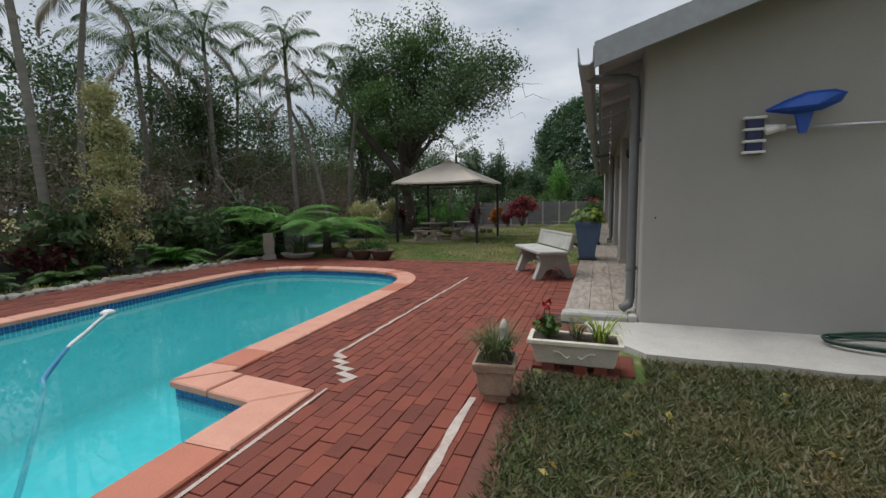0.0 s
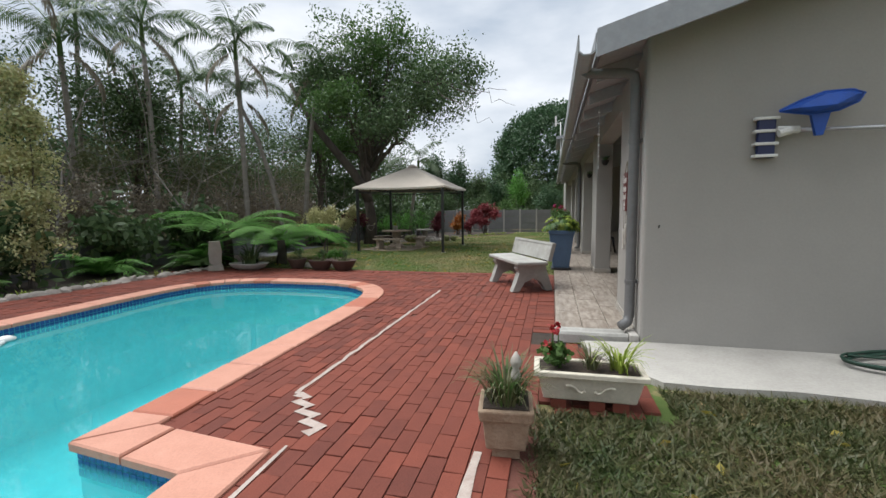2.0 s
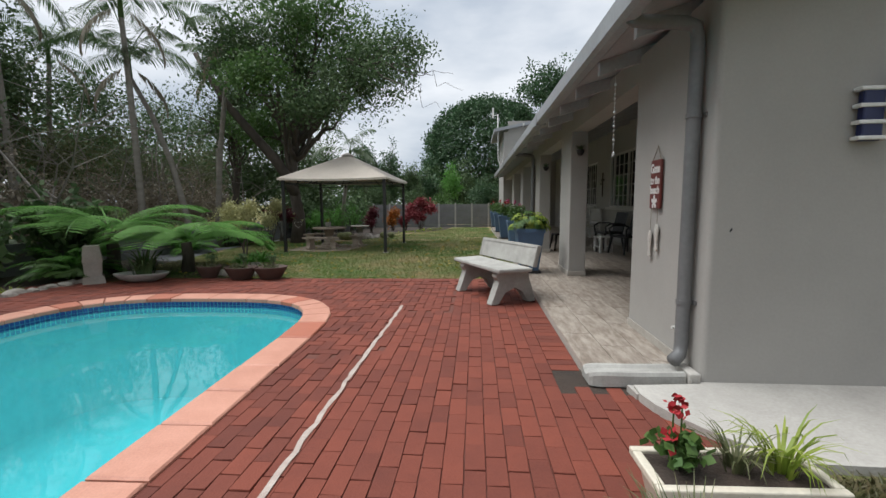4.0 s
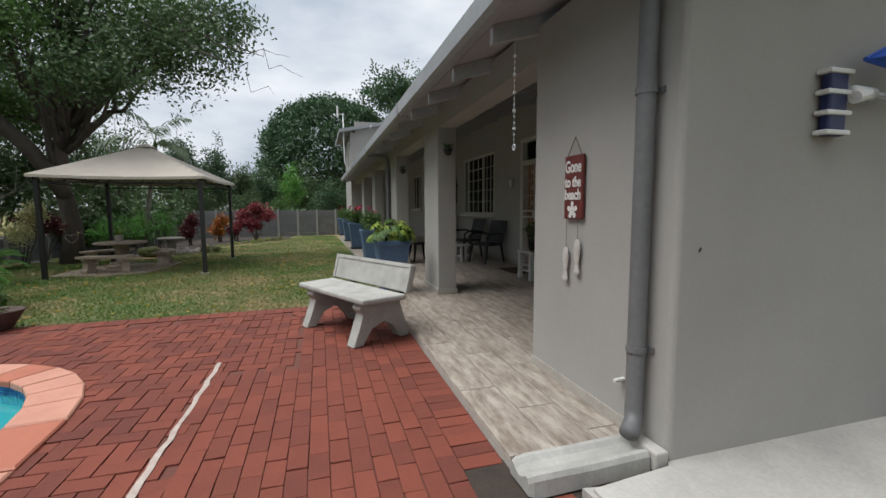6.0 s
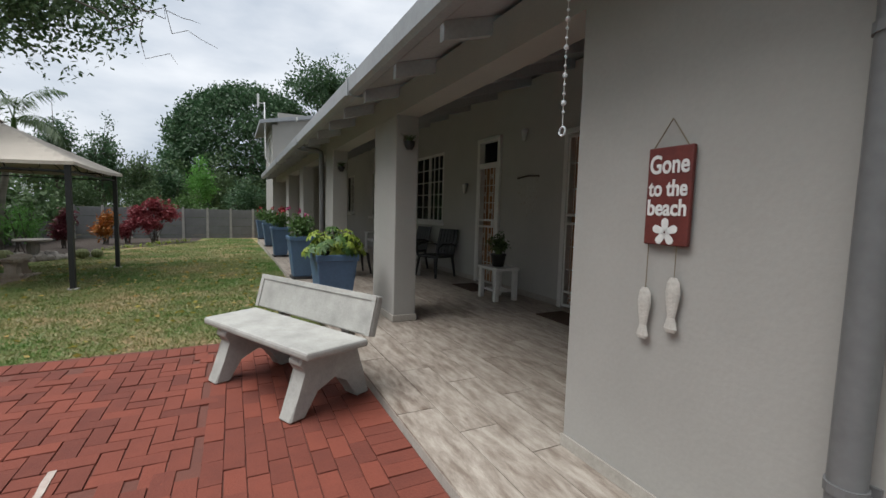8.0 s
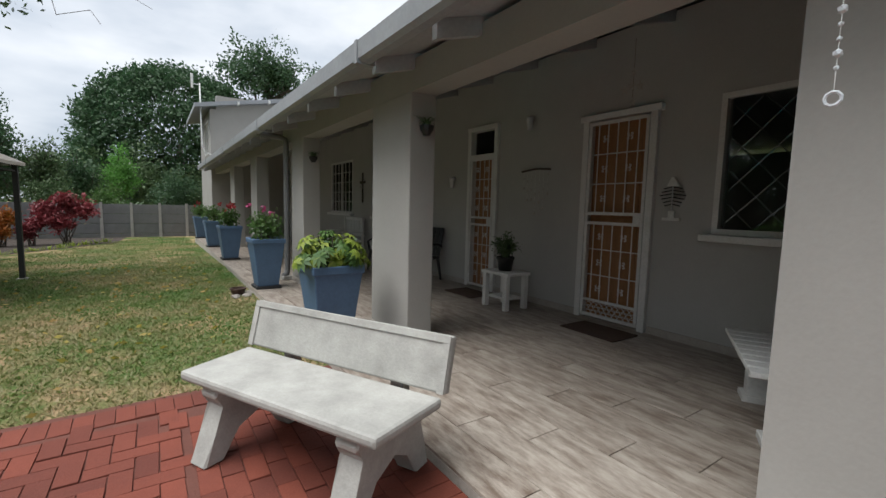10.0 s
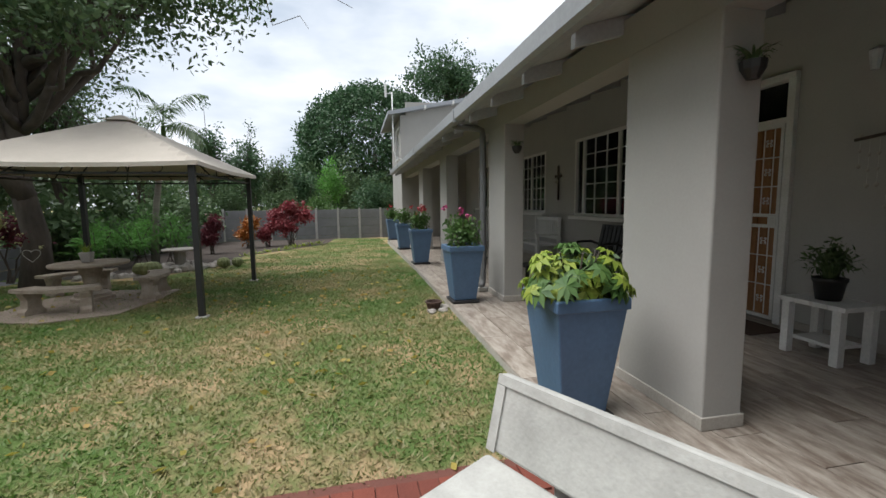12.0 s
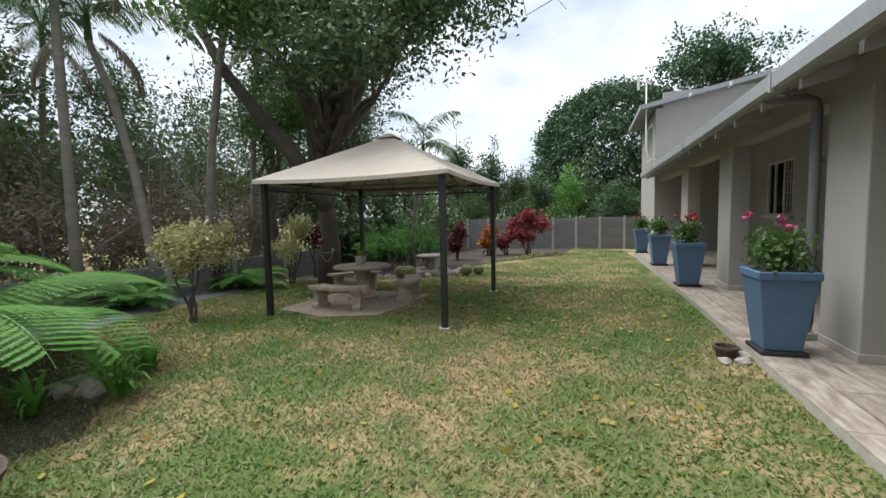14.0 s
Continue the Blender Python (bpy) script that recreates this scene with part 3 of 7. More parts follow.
gutter = thing("gutter", "grey metal eaves gutter along the roof edge", "gutter", kind="structure", m=HOUSE)
bm = B()
prof = [(-0.57, 2.56), (-0.575, 2.43), (-0.605, 2.405), (-0.66, 2.405), (-0.69, 2.43), (-0.695, 2.555), (-0.705, 2.555), (-0.70, 2.42), (-0.665, 2.395), (-0.60, 2.395), (-0.565, 2.42), (-0.56, 2.56)]
v = [[bm.verts.new((x + 0.115, y, z + 0.02)) for x, z in prof] for y in (-0.36, 18.7)]
for k in range(len(prof)):
    j = (k + 1) % len(prof)
    bm.faces.new((v[0][k], v[1][k], v[1][j], v[0][j]))
bm.faces.new(v[0])
bm.faces.new(v[1][::-1])
part("trough", bm, GUTTER, gutter)
for y in (4.0, 7.9, 11.9, 15.8):
    bm = B()
    box(bm, -0.597, y, 2.408, -0.440, y + 0.05, 2.582)
    part("joint_collar", bm, GUTTER, gutter)


def downpipe(y, foot_z, x_top):
    dp = thing("downpipe", "grey round rainwater downpipe with wall clips", "downpipe", group="downpipes", m=HOUSE)
    bm = B()
    tube(bm, [(x_top, y, 2.45), (x_top + 0.03, y, 2.425), (x_top + 0.10, y, 2.415), (-0.15, y, 2.40), (-0.075, y, 2.37), (-0.06, y, 2.28), (-0.06, y, 1.0), (-0.06, y, foot_z + 0.12), (-0.075, y - 0.015, foot_z + 0.05), (-0.14, y - 0.06, foot_z + 0.015)], 0.046, 14)
    part("pipe", bm, PIPE, dp, smooth=True)
    for z in (0.50, 1.78):
        bm = B()
        tube(bm, [(-0.06, y, z), (-0.06, y, z + 0.03)], 0.052, 14)
        box(bm, -0.012, y - 0.06, z, -0.001, y + 0.06, z + 0.03)
        part("pipe_clip", bm, PIPE, dp)
    return dp


downpipe(0.17, 0.085, -0.50)
downpipe(8.32, 0.06, -0.50)

# verandah floor: slab and plank tiles
bm = B()
box(bm, -0.70, 0.245, -0.40, 2.47, 19.0, -0.013)
floor = solid("floor", bm, GROUT, "verandah floor of pale wood-look plank tiles", "floor", m=HOUSE)
bm = B()
box(bm, -0.722, 0.245, -0.35, -0.702, 19.0, -0.018)
part("floor_edge", bm, MOULD, floor, "pale plastered edge of the verandah slab")

# concrete apron before the gable wall
bm = B()
edge = [(-0.47, -0.06)]
edge += [(-0.48, -0.20), (-0.45, -0.33), (-0.38, -0.49), (-0.24, -0.65), (-0.13, -0.75), (-0.02, -0.87)]
edge += [(0.35 + 0.45 * k, -0.89 + 0.03 * math.sin(k * 2.3)) for k in range(20)]
edge += [(9.2, -0.002), (0.0, -0.002), (-0.02, -0.03)]
prism(bm, edge, -0.12, -0.004)
for v in bm.verts:
    if v.co.z > -0.05:
        v.co.z = -0.004 + 0.03 * v.co.y * (1 if v.co.y < -0.5 else 0.2)
solid("apron", bm, APRON, "weathered concrete apron along the gable wall", "pavement")
# white channel block that carries the rainwater away from the downpipe
bm = B()
prof = [(0.0, -0.055), (0.005, 0.02), (0.018, 0.042), (0.038, 0.045), (0.06, 0.028), (0.11, 0.008), (0.155, 0.018), (0.178, 0.036), (0.20, 0.038), (0.215, 0.015), (0.218, -0.055)]
rings = []
for x, y_in, dz in ((-0.735, 0.03, -0.02), (-0.715, 0.012, -0.004), (-0.66, 0.0, 0.004), (-0.40, 0.0, 0.0), (-0.12, 0.0, 0.004), (-0.085, 0.0, 0.002)):
    rings.append([bm.verts.new((x, y_in + 0.015 + q * (1 - y_in * 5), z + dz * (z > -0.05))) for q, z in prof])
for p, q in zip(rings, rings[1:]):
    for k in range(len(prof)):
        j = (k + 1) % len(prof)
        bm.faces.new((p[k], q[k], q[j], p[j]))
bm.faces.new(rings[0])
bm.faces.new(rings[-1][::-1])
solid("splash_channel", bm, BENCHC, "white-washed concrete rainwater channel block under the downpipe", "channel block", kind="thing")
bm = B()
box(bm, -0.078, -0.012, -0.05, -0.002, 0.235, 0.055, bevel=0.012)
solid("corner_plinth", bm, APRON, "small weathered plaster plinth at the wall corner", "plinth", kind="structure")
bm = B()
box(bm, -0.16, 8.22, 0.002, -0.01, 8.44, 0.075, bevel=0.012)
solid("pipe_block", bm, BENCHC, "small white concrete block under the downpipe", "block", kind="thing", m=HOUSE)
bm = B()
bm.faces.new([bm.verts.new((x, y, -0.0675)) for x, y in ((-0.95, -0.32), (-0.34, -0.32), (-0.44, 0.25), (-0.69, 0.25), (-0.69, 0.36), (-0.95, 0.36))])
solid("bare_soil", bm, SOIL, "bare soil where pavers are missing", "soil")
bm = B()
prism(bm, [(-0.50, -0.02), (-0.40, -0.04), (-0.36, -0.20), (-0.49, -0.16)], -0.09, -0.022)
solid("broken_slab", bm, CONC, "broken concrete pieces beside the splash slab", "rubble", kind="thing")

# two-storey block at the end of the verandah
blk = thing("building", "two-storey grey wing of the house with a flat roof", "building", kind="structure", m=HOUSE @ pose(-0.12, 0, 0))
bm = B()
box(bm, 0.0, 19.0, -0.4, 0.22, 19.6, 4.7)
box(bm, 0.0, 19.6, -0.4, 0.22, 22.9, 3.15)
box(bm, 0.0, 19.6, 4.35, 0.22, 22.9, 4.7)
box(bm, 0.0, 21.0, 3.15, 0.22, 22.9, 4.35)
part("wall", bm, WALL, blk)
bm = B()
box(bm, 0.22, 19.0, -0.4, 6.0, 19.2, 5.2)
part("wall", bm, WALL, blk)
bm = B()
f = [(-0.5, 4.66), (6.3, 5.98), (6.3, 6.12), (-0.5, 4.80)]
v = [[bm.verts.new((x, y, z)) for x, z in f] for y in (18.75, 23.2)]
bm.faces.new(v[0])
bm.faces.new(v[1][::-1])
for k in range(4):
    bm.faces.new((v[0][k], v[1][k], v[1][(k + 1) % 4], v[0][(k + 1) % 4]))
part("roof", bm, ROOF, blk, "pale mono-pitch roof with an overhang")
for x in (0.9, 2.0, 3.1):
    bm = B()
    box(bm, x, 18.70, 4.74 + 0.194 * x, x + 0.07, 18.98, 4.86 + 0.194 * x)
    part("rafter_end", bm, WHITE, blk)
bw = bm = B()
box(bm, -0.02, 19.6, 3.13, 0.05, 21.0, 3.19)
box(bm, -0.02, 19.6, 4.31, 0.05, 21.0, 4.37)
for y in (19.6, 20.28, 20.95):
    box(bm, -0.018, y, 3.19, 0.048, y + 0.05, 4.31)
part("window", bm, WHITE, blk, "white window frame")
bm = B()
box(bm, 0.08, 19.6, 3.15, 0.09, 21.0, 4.35)
part("pane", bm, GLASS, blk, "dark reflecting pane")

ant = thing("antenna_mast", "white bent antenna pole with a small flat panel", "antenna", m=HOUSE @ pose(0.28, 0, 0))
bm = B()
tube(bm, [(-0.02, 19.05, 3.05), (-0.35, 19.02, 3.02), (-0.60, 19.0, 3.12), (-0.68, 19.0, 3.35), (-0.70, 19.0, 5.55)], 0.025, 8)
part("pole", bm, WHITE, ant, smooth=True)
bm = B()
box(bm, -0.98, 18.96, 5.35, -0.90, 19.02, 5.85, bevel=0.01)
box(bm, -0.91, 18.98, 5.48, -0.69, 19.0, 5.51)
part("panel", bm, WHITE, ant, "small white antenna panel")


# windows and doors in the back wall
def glass_material():
    m = bpy.data.materials.new("clear_pane")
    m.use_nodes = True
    n, l = m.node_tree.nodes, m.node_tree.links
    n.remove(n["Principled BSDF"])
    t, g, f, mix = n.new("ShaderNodeBsdfTransparent"), n.new("ShaderNodeBsdfGlossy"), n.new("ShaderNodeFresnel"), n.new("ShaderNodeMixShader")
    t.inputs["Color"].default_value = (0.75, 0.8, 0.8, 1)
    g.inputs["Roughness"].default_value, f.inputs["IOR"].default_value = 0.01, 1.6
    l.new(f.outputs[0], mix.inputs[0])
    l.new(t.outputs[0], mix.inputs[1])
    l.new(g.outputs[0], mix.inputs[2])
    l.new(mix.outputs[0], n["Material Output"].inputs["Surface"])
    return m


PANE = glass_material()
CURTAIN = mat("curtain_cloth", (0.42, 0.40, 0.37), (0.34, 0.32, 0.30), rough=0.95, scale=4, fine=90, bump=0.2)


def window(number, y0, y1, z0, z1, mullions, grid, diamonds, curtain):
    w = thing(f"window_{number}", "white framed window with burglar bars, curtains behind", "window", kind="structure", m=HOUSE)
    t = 0.05
    bm = B()
    for a, b, lo, hi in ((y0, y1, z1 - t, z1), (y0, y1, z0, z0 + t), (y0, y0 + t, z0 + t, z1 - t), (y1 - t, y1, z0 + t, z1 - t)):
        box(bm, 2.462, a, lo, 2.53, b, hi)
    for y in mullions:
        box(bm, 2.464, y - 0.03, z0 + t, 2.528, y + 0.03, z1 - t)
    part("window_frame", bm, WHITE, w)
    bm = B()
    box(bm, 2.36, y0 - 0.07, z0 - 0.07, 2.468, y1 + 0.07, z0 - 0.004, bevel=0.008)
    part("window_sill", bm, WHITE, w)
    cuts = [y0 + t, *mullions, y1 - t]
    for a, b in zip(cuts, cuts[1:]):
        bm = B()
        box(bm, 2.500, a + 0.03, z0 + t, 2.505, b - 0.03, z1 - t)
        part("pane", bm, PANE, w)
    for n, (a, b) in enumerate(zip(cuts, cuts[1:])):
        if n in grid:
            for k in range(1, 5):
                z = z0 + t + (z1 - z0 - 2 * t) * k / 5
                bm = B()
                box(bm, 2.478, a + 0.03, z - 0.008, 2.494, b - 0.03, z + 0.008)
                part("glazing_bar", bm, WHITE, w)
            for k in range(1, 3):
                y = a + (b - a) * k / 3
                bm = B()
                box(bm, 2.476, y - 0.008, z0 + t, 2.496, y + 0.008, z1 - t)
                part("glazing_bar", bm, WHITE, w)
        if n in diamonds:
            high, wide = z1 - z0 - 2 * t, b - a - 0.06
            rows = 4
            for k in range(-2, rows + 2):
                for s in (1, -1):
                    za, zb = z0 + t + high * k / rows, z0 + t + high * (k + 2 * s * 0.9) / rows
                    ya, yb = a + 0.03, b - 0.03
                    lo, hi = z0 + t, z1 - t
                    pts = []
                    for f in np.linspace(0, 1, 25):
                        z = za + (zb - za) * f
                        if lo <= z <= hi:
                            pts.append((2.55, ya + (yb - ya) * f, z))
                    if len(pts) > 2:
                        bm = B()
                        tube(bm, [pts[0], pts[-1]], 0.007, 5)
                        part("lattice_bar", bm, ALU, w)
    if curtain:
        bm = B()
        n = 60
        va = [bm.verts.new((2.80 + 0.03 * math.sin(k * 1.7), y0 + (y1 - y0) * k / n, z0 - 0.1)) for k in range(n + 1)]
        vb = [bm.verts.new((2.80 + 0.03 * math.sin(k * 1.7 + 0.3), y0 + (y1 - y0) * k / n, z1 + 0.05)) for k in range(n + 1)]
        for k in range(n):
            if k % 30 < 22:
                bm.faces.new((va[k], va[k + 1], vb[k + 1], vb[k]))
        part("curtain", bm, CURTAIN, w, "pale hanging curtain")
    return w


window(1, *OPEN[0], [2.10], [], [0, 1], False)
window(2, *OPEN[3], [8.78, 9.92], [0, 1], [2], True)
window(3, *OPEN[4], [12.45], [0, 1], [], True)
window(4, *OPEN[5], [16.15, 16.7], [0], [], False)


def gate_scroll(bm, y, z, s=0.035):
    """A small wrought ornament on a bar."""
    for sy in (-1, 1):
        for sz in (-1, 1):
            tube(bm, [(2.44, y + sy * 0.006, z), (2.44, y + sy * s * 0.8, z + sz * s * 0.3), (2.44, y + sy * s, z + sz * s * 0.8), (2.44, y + sy * s * 0.5, z + sz * s), (2.44, y + sy * s * 0.35, z + sz * s * 0.6)], 0.006, 5)
    return bm


def doorway(number, y0, y1, z1, transom):
    d = thing(f"door_{number}", "varnished pine door in a white frame", "door", kind="structure", m=HOUSE)
    top = transom or z1
    bm = B()
    box(bm, 2.42, y0 - 0.07, 0.0015, 2.56, y0 + 0.01, z1 + 0.05, bevel=0.006)
    box(bm, 2.42, y1 - 0.01, 0.0015, 2.56, y1 + 0.07, z1 + 0.05, bevel=0.006)
    box(bm, 2.41, y0 - (0.07 if transom else 0.11), z1 - 0.01, 2.56, y1 + (0.07 if transom else 0.11), z1 + 0.06, bevel=0.006)
    if transom:
        box(bm, 2.424, y0, transom - 0.03, 2.556, y1, transom + 0.03)
    part("door_frame", bm, WHITE, d)
    bm = B()
    box(bm, 2.555, y0, 0.005, 2.60, y1, top)
    n = 5
    for k in range(n):
        a = y0 + (y1 - y0) * k / n
        box(bm, 2.545, a + 0.006, 0.015, 2.556, a + (y1 - y0) / n - 0.006, top - 0.02)
    leaf = part("door_leaf", bm, DOORWOOD, d, "vertical boarded varnished pine door leaf")
    bm = B()
    lathe(bm, [(0.012, 0), (0.025, 0.01), (0.025, 0.03), (0.01, 0.04)], (0, 0, 0), 12)
    part("door_handle", bm, ALU, leaf, m=pose(2.545, y0 + 0.07, 1.05, 0, -90, 0))
    if transom:
        bm = B()
        box(bm, 2.52, y0, transom + 0.03, 2.526, y1, z1 - 0.01)
        part("fanlight_pane", bm, PANE, d, "dark fanlight pane")
    gate = thing("security_gate", "white steel security gate with scroll ornaments", "gate", group="security gates", m=HOUSE)
    a, b, lo, hi = y0 + 0.02, y1 - 0.02, 0.035, top - 0.03
    mid = lo + (hi - lo) * 0.515
    bm = B()
    for p in ((a, lo, a + 0.035, hi), (b - 0.035, lo, b, hi), (a, lo, b, lo + 0.035), (a, hi - 0.035, b, hi), (a, mid - 0.075, b, mid - 0.04), (a, mid + 0.04, b, mid + 0.075)):
        box(bm, 2.425, p[0], p[1], 2.452, p[2], p[3])
    part("gate_frame", bm, WHITE, gate)
    bm = B()
    box(bm, 2.42, a + 0.03, mid - 0.06, 2.458, a + 0.12, mid + 0.06, bevel=0.006)
    part("lock_box", bm, WHITE, gate)
    foot = lo + 0.20 if not transom else lo + 0.05
    for k in range(1, 6 if not transom else 5):
        y = a + (b - a) * k / (6 if not transom else 5)
        for z0, z2 in ((foot, mid - 0.05), (mid + 0.05, hi - 0.02)):
            bm = B()
            tube(bm, [(2.44, y, z0), (2.44, y, z2)], 0.007, 6)
            part("bar", bm, WHITE, gate)
    for z0, z2 in ((foot, mid - 0.06), (mid + 0.06, hi - 0.03)):
        for k in (1, 2):
            bm = B()
            z = z0 + (z2 - z0) * k / 3
            tube(bm, [(2.448, a, z), (2.448, b, z)], 0.007, 6)
            part("cross_bar", bm, WHITE, gate)
        for k in range(3):
            z = z0 + (z2 - z0) * (k + 0.5) / 3
            for y in (a + (b - a) * 0.30, a + (b - a) * 0.70):
                bm = B()
                gate_scroll(bm, y, z)
                part("scroll", bm, WHITE, gate)
    if not transom:
        bm = B()
        box(bm, 2.426, a, foot - 0.015, 2.45, b, foot + 0.015)
        part("cross_bar", bm, WHITE, gate)
        mesh = B()
        n = 9
        for r in range(3):
            z = lo + 0.05 + r * 0.05
            for k in range(n):
                y = a + 0.06 + (b - a - 0.1) * (k + 0.5 * (r % 2)) / n
                w = (b - a) / n / 2 * 0.95
                tube(mesh, [(2.44, y - w, z), (2.44, y - w * 0.4, z + 0.022), (2.44, y + w * 0.4, z + 0.022), (2.44, y + w, z), (2.44, y + w * 0.4, z - 0.022), (2.44, y - w * 0.4, z - 0.022), (2.44, y - w, z)], 0.004, 4)
        part("wire_mesh", mesh, WHITE, gate, "white expanded wire mesh panel")
    return d


doorway(1, 3.37, 4.16, 2.375, None)
doorway(2, 5.87, 6.47, 2.54, 2.13)

# fences of precast panels
def fence_run(points, top, panel_len, label):
    """Posts and stacked panels along a line of corners."""
    fn = thing("fence", label, "fence", kind="structure")
    for (x0, y0), (x1, y1) in zip(points, points[1:]):
        a, b = Vector((x0, y0)), Vector((x1, y1))
        n = max(1, round((b - a).length / panel_len))
        ang = math.degrees(math.atan2(b.y - a.y, b.x - a.x))
        for k in range(n):
            p, q = a + (b - a) * k / n, a + (b - a) * (k + 1) / n
            g = min(ground_z(p.x, p.y), ground_z(q.x, q.y)) - 0.25
            bm = B()
            frustum(bm, 0.12, 0.09, g, top + 0.07)
            part("post", bm, POSTC, fn, m=pose(p.x, p.y, 0, 0, 0, ang))
            length = (q - p).length
            h = (top - g) / 4
            for r in range(4):
                bm = B()
                box(bm, 0.05, -0.022, g + h * r + 0.006, length - 0.05, 0.022, g + h * (r + 1) - 0.006, bevel=0.008)
                part("panel", bm, FENCE, fn, m=pose(p.x, p.y, 0, 0, 0, ang))
    return fn


fence_run([(-10.9, -12), (-10.6, -4.0), (-10.3, 1.0), (-9.95, 4.2), (-9.2, 9.0), (-8.5, 13.0), (-7.2, 23.5)], 0.52, 1.55, "low grey precast concrete panel fence along the beds")
fence_run([(-7.2, 23.6), (3.0, 23.6)], 1.10, 1.05, "grey precast concrete panel fence at the end of the lawn")

# ---- things on the paving and on the walls ----
def bench():
    """Cast concrete garden bench: slab seat, leaning back, two shaped leg pairs."""
    ang = math.degrees(math.atan2(-0.901, 0.433))
    b = thing("garden_bench", "weathered white cast-concrete garden bench on brick paving", "bench", m=pose(-0.965, 3.085, -0.06, 0, 0, ang))
    # local x runs along the seat, local -y faces forward
    bm = B()
    box(bm, -0.70, -0.56, 0.415, 0.70, -0.10, 0.470, bevel=0.018)
    for v in bm.verts:
        v.co.x *= 1.0 - 0.06 * (v.co.y < -0.4) * (abs(v.co.x) > 0.6)
    part("seat", bm, BENCHC, b)
    tilt = pose(0, -0.075, 0.475, -15, 0, 0)
    bm = B()
    box(bm, -0.71, -0.025, 0.0, 0.71, 0.03, 0.28, bevel=0.012)
    part("backrest", bm, BENCHC, b, m=tilt)
    rim = B()
    box(rim, -0.705, -0.034, 0.242, 0.705, -0.027, 0.278)
    box(rim, -0.705, -0.034, 0.0, -0.665, -0.027, 0.24)
    box(rim, 0.665, -0.034, 0.0, 0.705, -0.027, 0.24)
    part("moulded_rim", rim, BENCHC, b, "rough moulded border of the backrest", m=tilt)
    for x in (-0.47, 0.47):
        bm = B()
        side = [(-0.60, 0.0), (-0.48, 0.0), (-0.40, 0.16), (-0.25, 0.22), (-0.14, 0.16), (-0.05, 0.0), (0.07, 0.0), (0.0, 0.20), (-0.06, 0.34), (-0.04, 0.415), (-0.50, 0.415), (-0.53, 0.36), (-0.47, 0.30), (-0.53, 0.16)]
        lo = [bm.verts.new((x - 0.065, y, z)) for y, z in side]
        hi = [bm.verts.new((x + 0.065, y, z)) for y, z in side]
        bm.faces.new(lo)
        bm.faces.new(hi[::-1])
        for k in range(len(side)):
            j = (k + 1) % len(side)
            bm.faces.new((lo[k], hi[k], hi[j], lo[j]))
        bmesh.ops.bevel(bm, geom=bm.edges[:], offset=0.012, segments=1, affect="EDGES")
        part("leg", bm, BENCHC, b)
    for x in (-0.40, 0.40):
        bm = B()
        box(bm, x - 0.04, -0.05, 0.40, x + 0.04, 0.01, 0.54)
        part("back_support", bm, BENCHC, b)


bench()


def blades(n, length, width, spread, lean, base=(0, 0, 0)):
    """Arching strap leaves from one foot, as strips of three faces."""
    out = []
    for _ in range(n):
        a = rng.random() * 6.283
        l = length * (0.6 + 0.5 * rng.random())
        tip = lean * (0.4 + 0.9 * rng.random())
        d = np.array([math.cos(a), math.sin(a), 0.0])
        s = np.array([-d[1], d[0], 0.0])
        p = np.array(base, float) + d * spread * rng.random()
        pts = []
        ang = 1.45 - 0.3 * rng.random()
        step = l / 4
        for k in range(5):
            pts.append(p.copy())
            p = p + step * (d * math.cos(ang) + np.array([0, 0, math.sin(ang)]))
            ang -= tip / 4 * (1 + k * 0.35)
        for k in range(4):
            w0, w1 = width * (1 - (k / 4.0) ** 2) / 2, width * (1 - ((k + 1) / 4.0) ** 2) / 2 + 0.0004
            out.append([pts[k] - s * w0, pts[k] + s * w0, pts[k + 1] + s * w1, pts[k + 1] - s * w1])
    return np.array(out)


def bush(center, radii, count, each, tight, length, width, **kw):
    pts, _ = clumps(center, radii, count, each, tight, **kw)
    return leaves(pts, length, width)


# square old planter and white trough planter at the edge of the grass
pl = thing("square_planter", "stained square concrete planter with grassy plants", "planter", m=pose(-1.045, -1.89, -0.06, 0, 0, 4))
bm = B()
frustum(bm, 0.20, 0.235, 0.05, 0.22, bevel=0.01)
part("body", bm, PLANTER, pl)
bm = B()
frustum(bm, 0.262, 0.28, 0.205, 0.27, bevel=0.012)
part("rim", bm, PLANTER, pl, "thick moulded rim with lichen")
bm = B()
box(bm, -0.115, -0.115, 0.271, 0.115, 0.115, 0.276)
part("soil", bm, SOIL, pl)
bm = B()
box(bm, -0.07, -0.08, 0.0, 0.07, 0.08, 0.052)
part("foot", bm, PLANTER, pl)
plant_mesh("grassy_plant", blades(150, 0.30, 0.010, 0.11, 1.5, (0, 0, 0.27)), L_OLIVE, pl, "grassy green and brown leaves")
plant_mesh("grassy_plant", blades(60, 0.26, 0.012, 0.10, 1.3, (0, 0, 0.27)), L_MID, pl)
bm = B()
lathe(bm, [(0.022, 0), (0.026, 0.04), (0.016, 0.07), (0.026, 0.09), (0.03, 0.11), (0.02, 0.135), (0.006, 0.16)], (0.05, 0.03, 0.36), 10)
tube(bm, [(0.05, 0.03, 0.27), (0.05, 0.03, 0.37)], 0.012, 6)
solid("garden_ornament", bm, MOULD, "small weathered white garden ornament among the leaves", "ornament", kind="thing", m=pose(-1.045, -1.89, -0.06, 0, 0, 4), smooth=True)

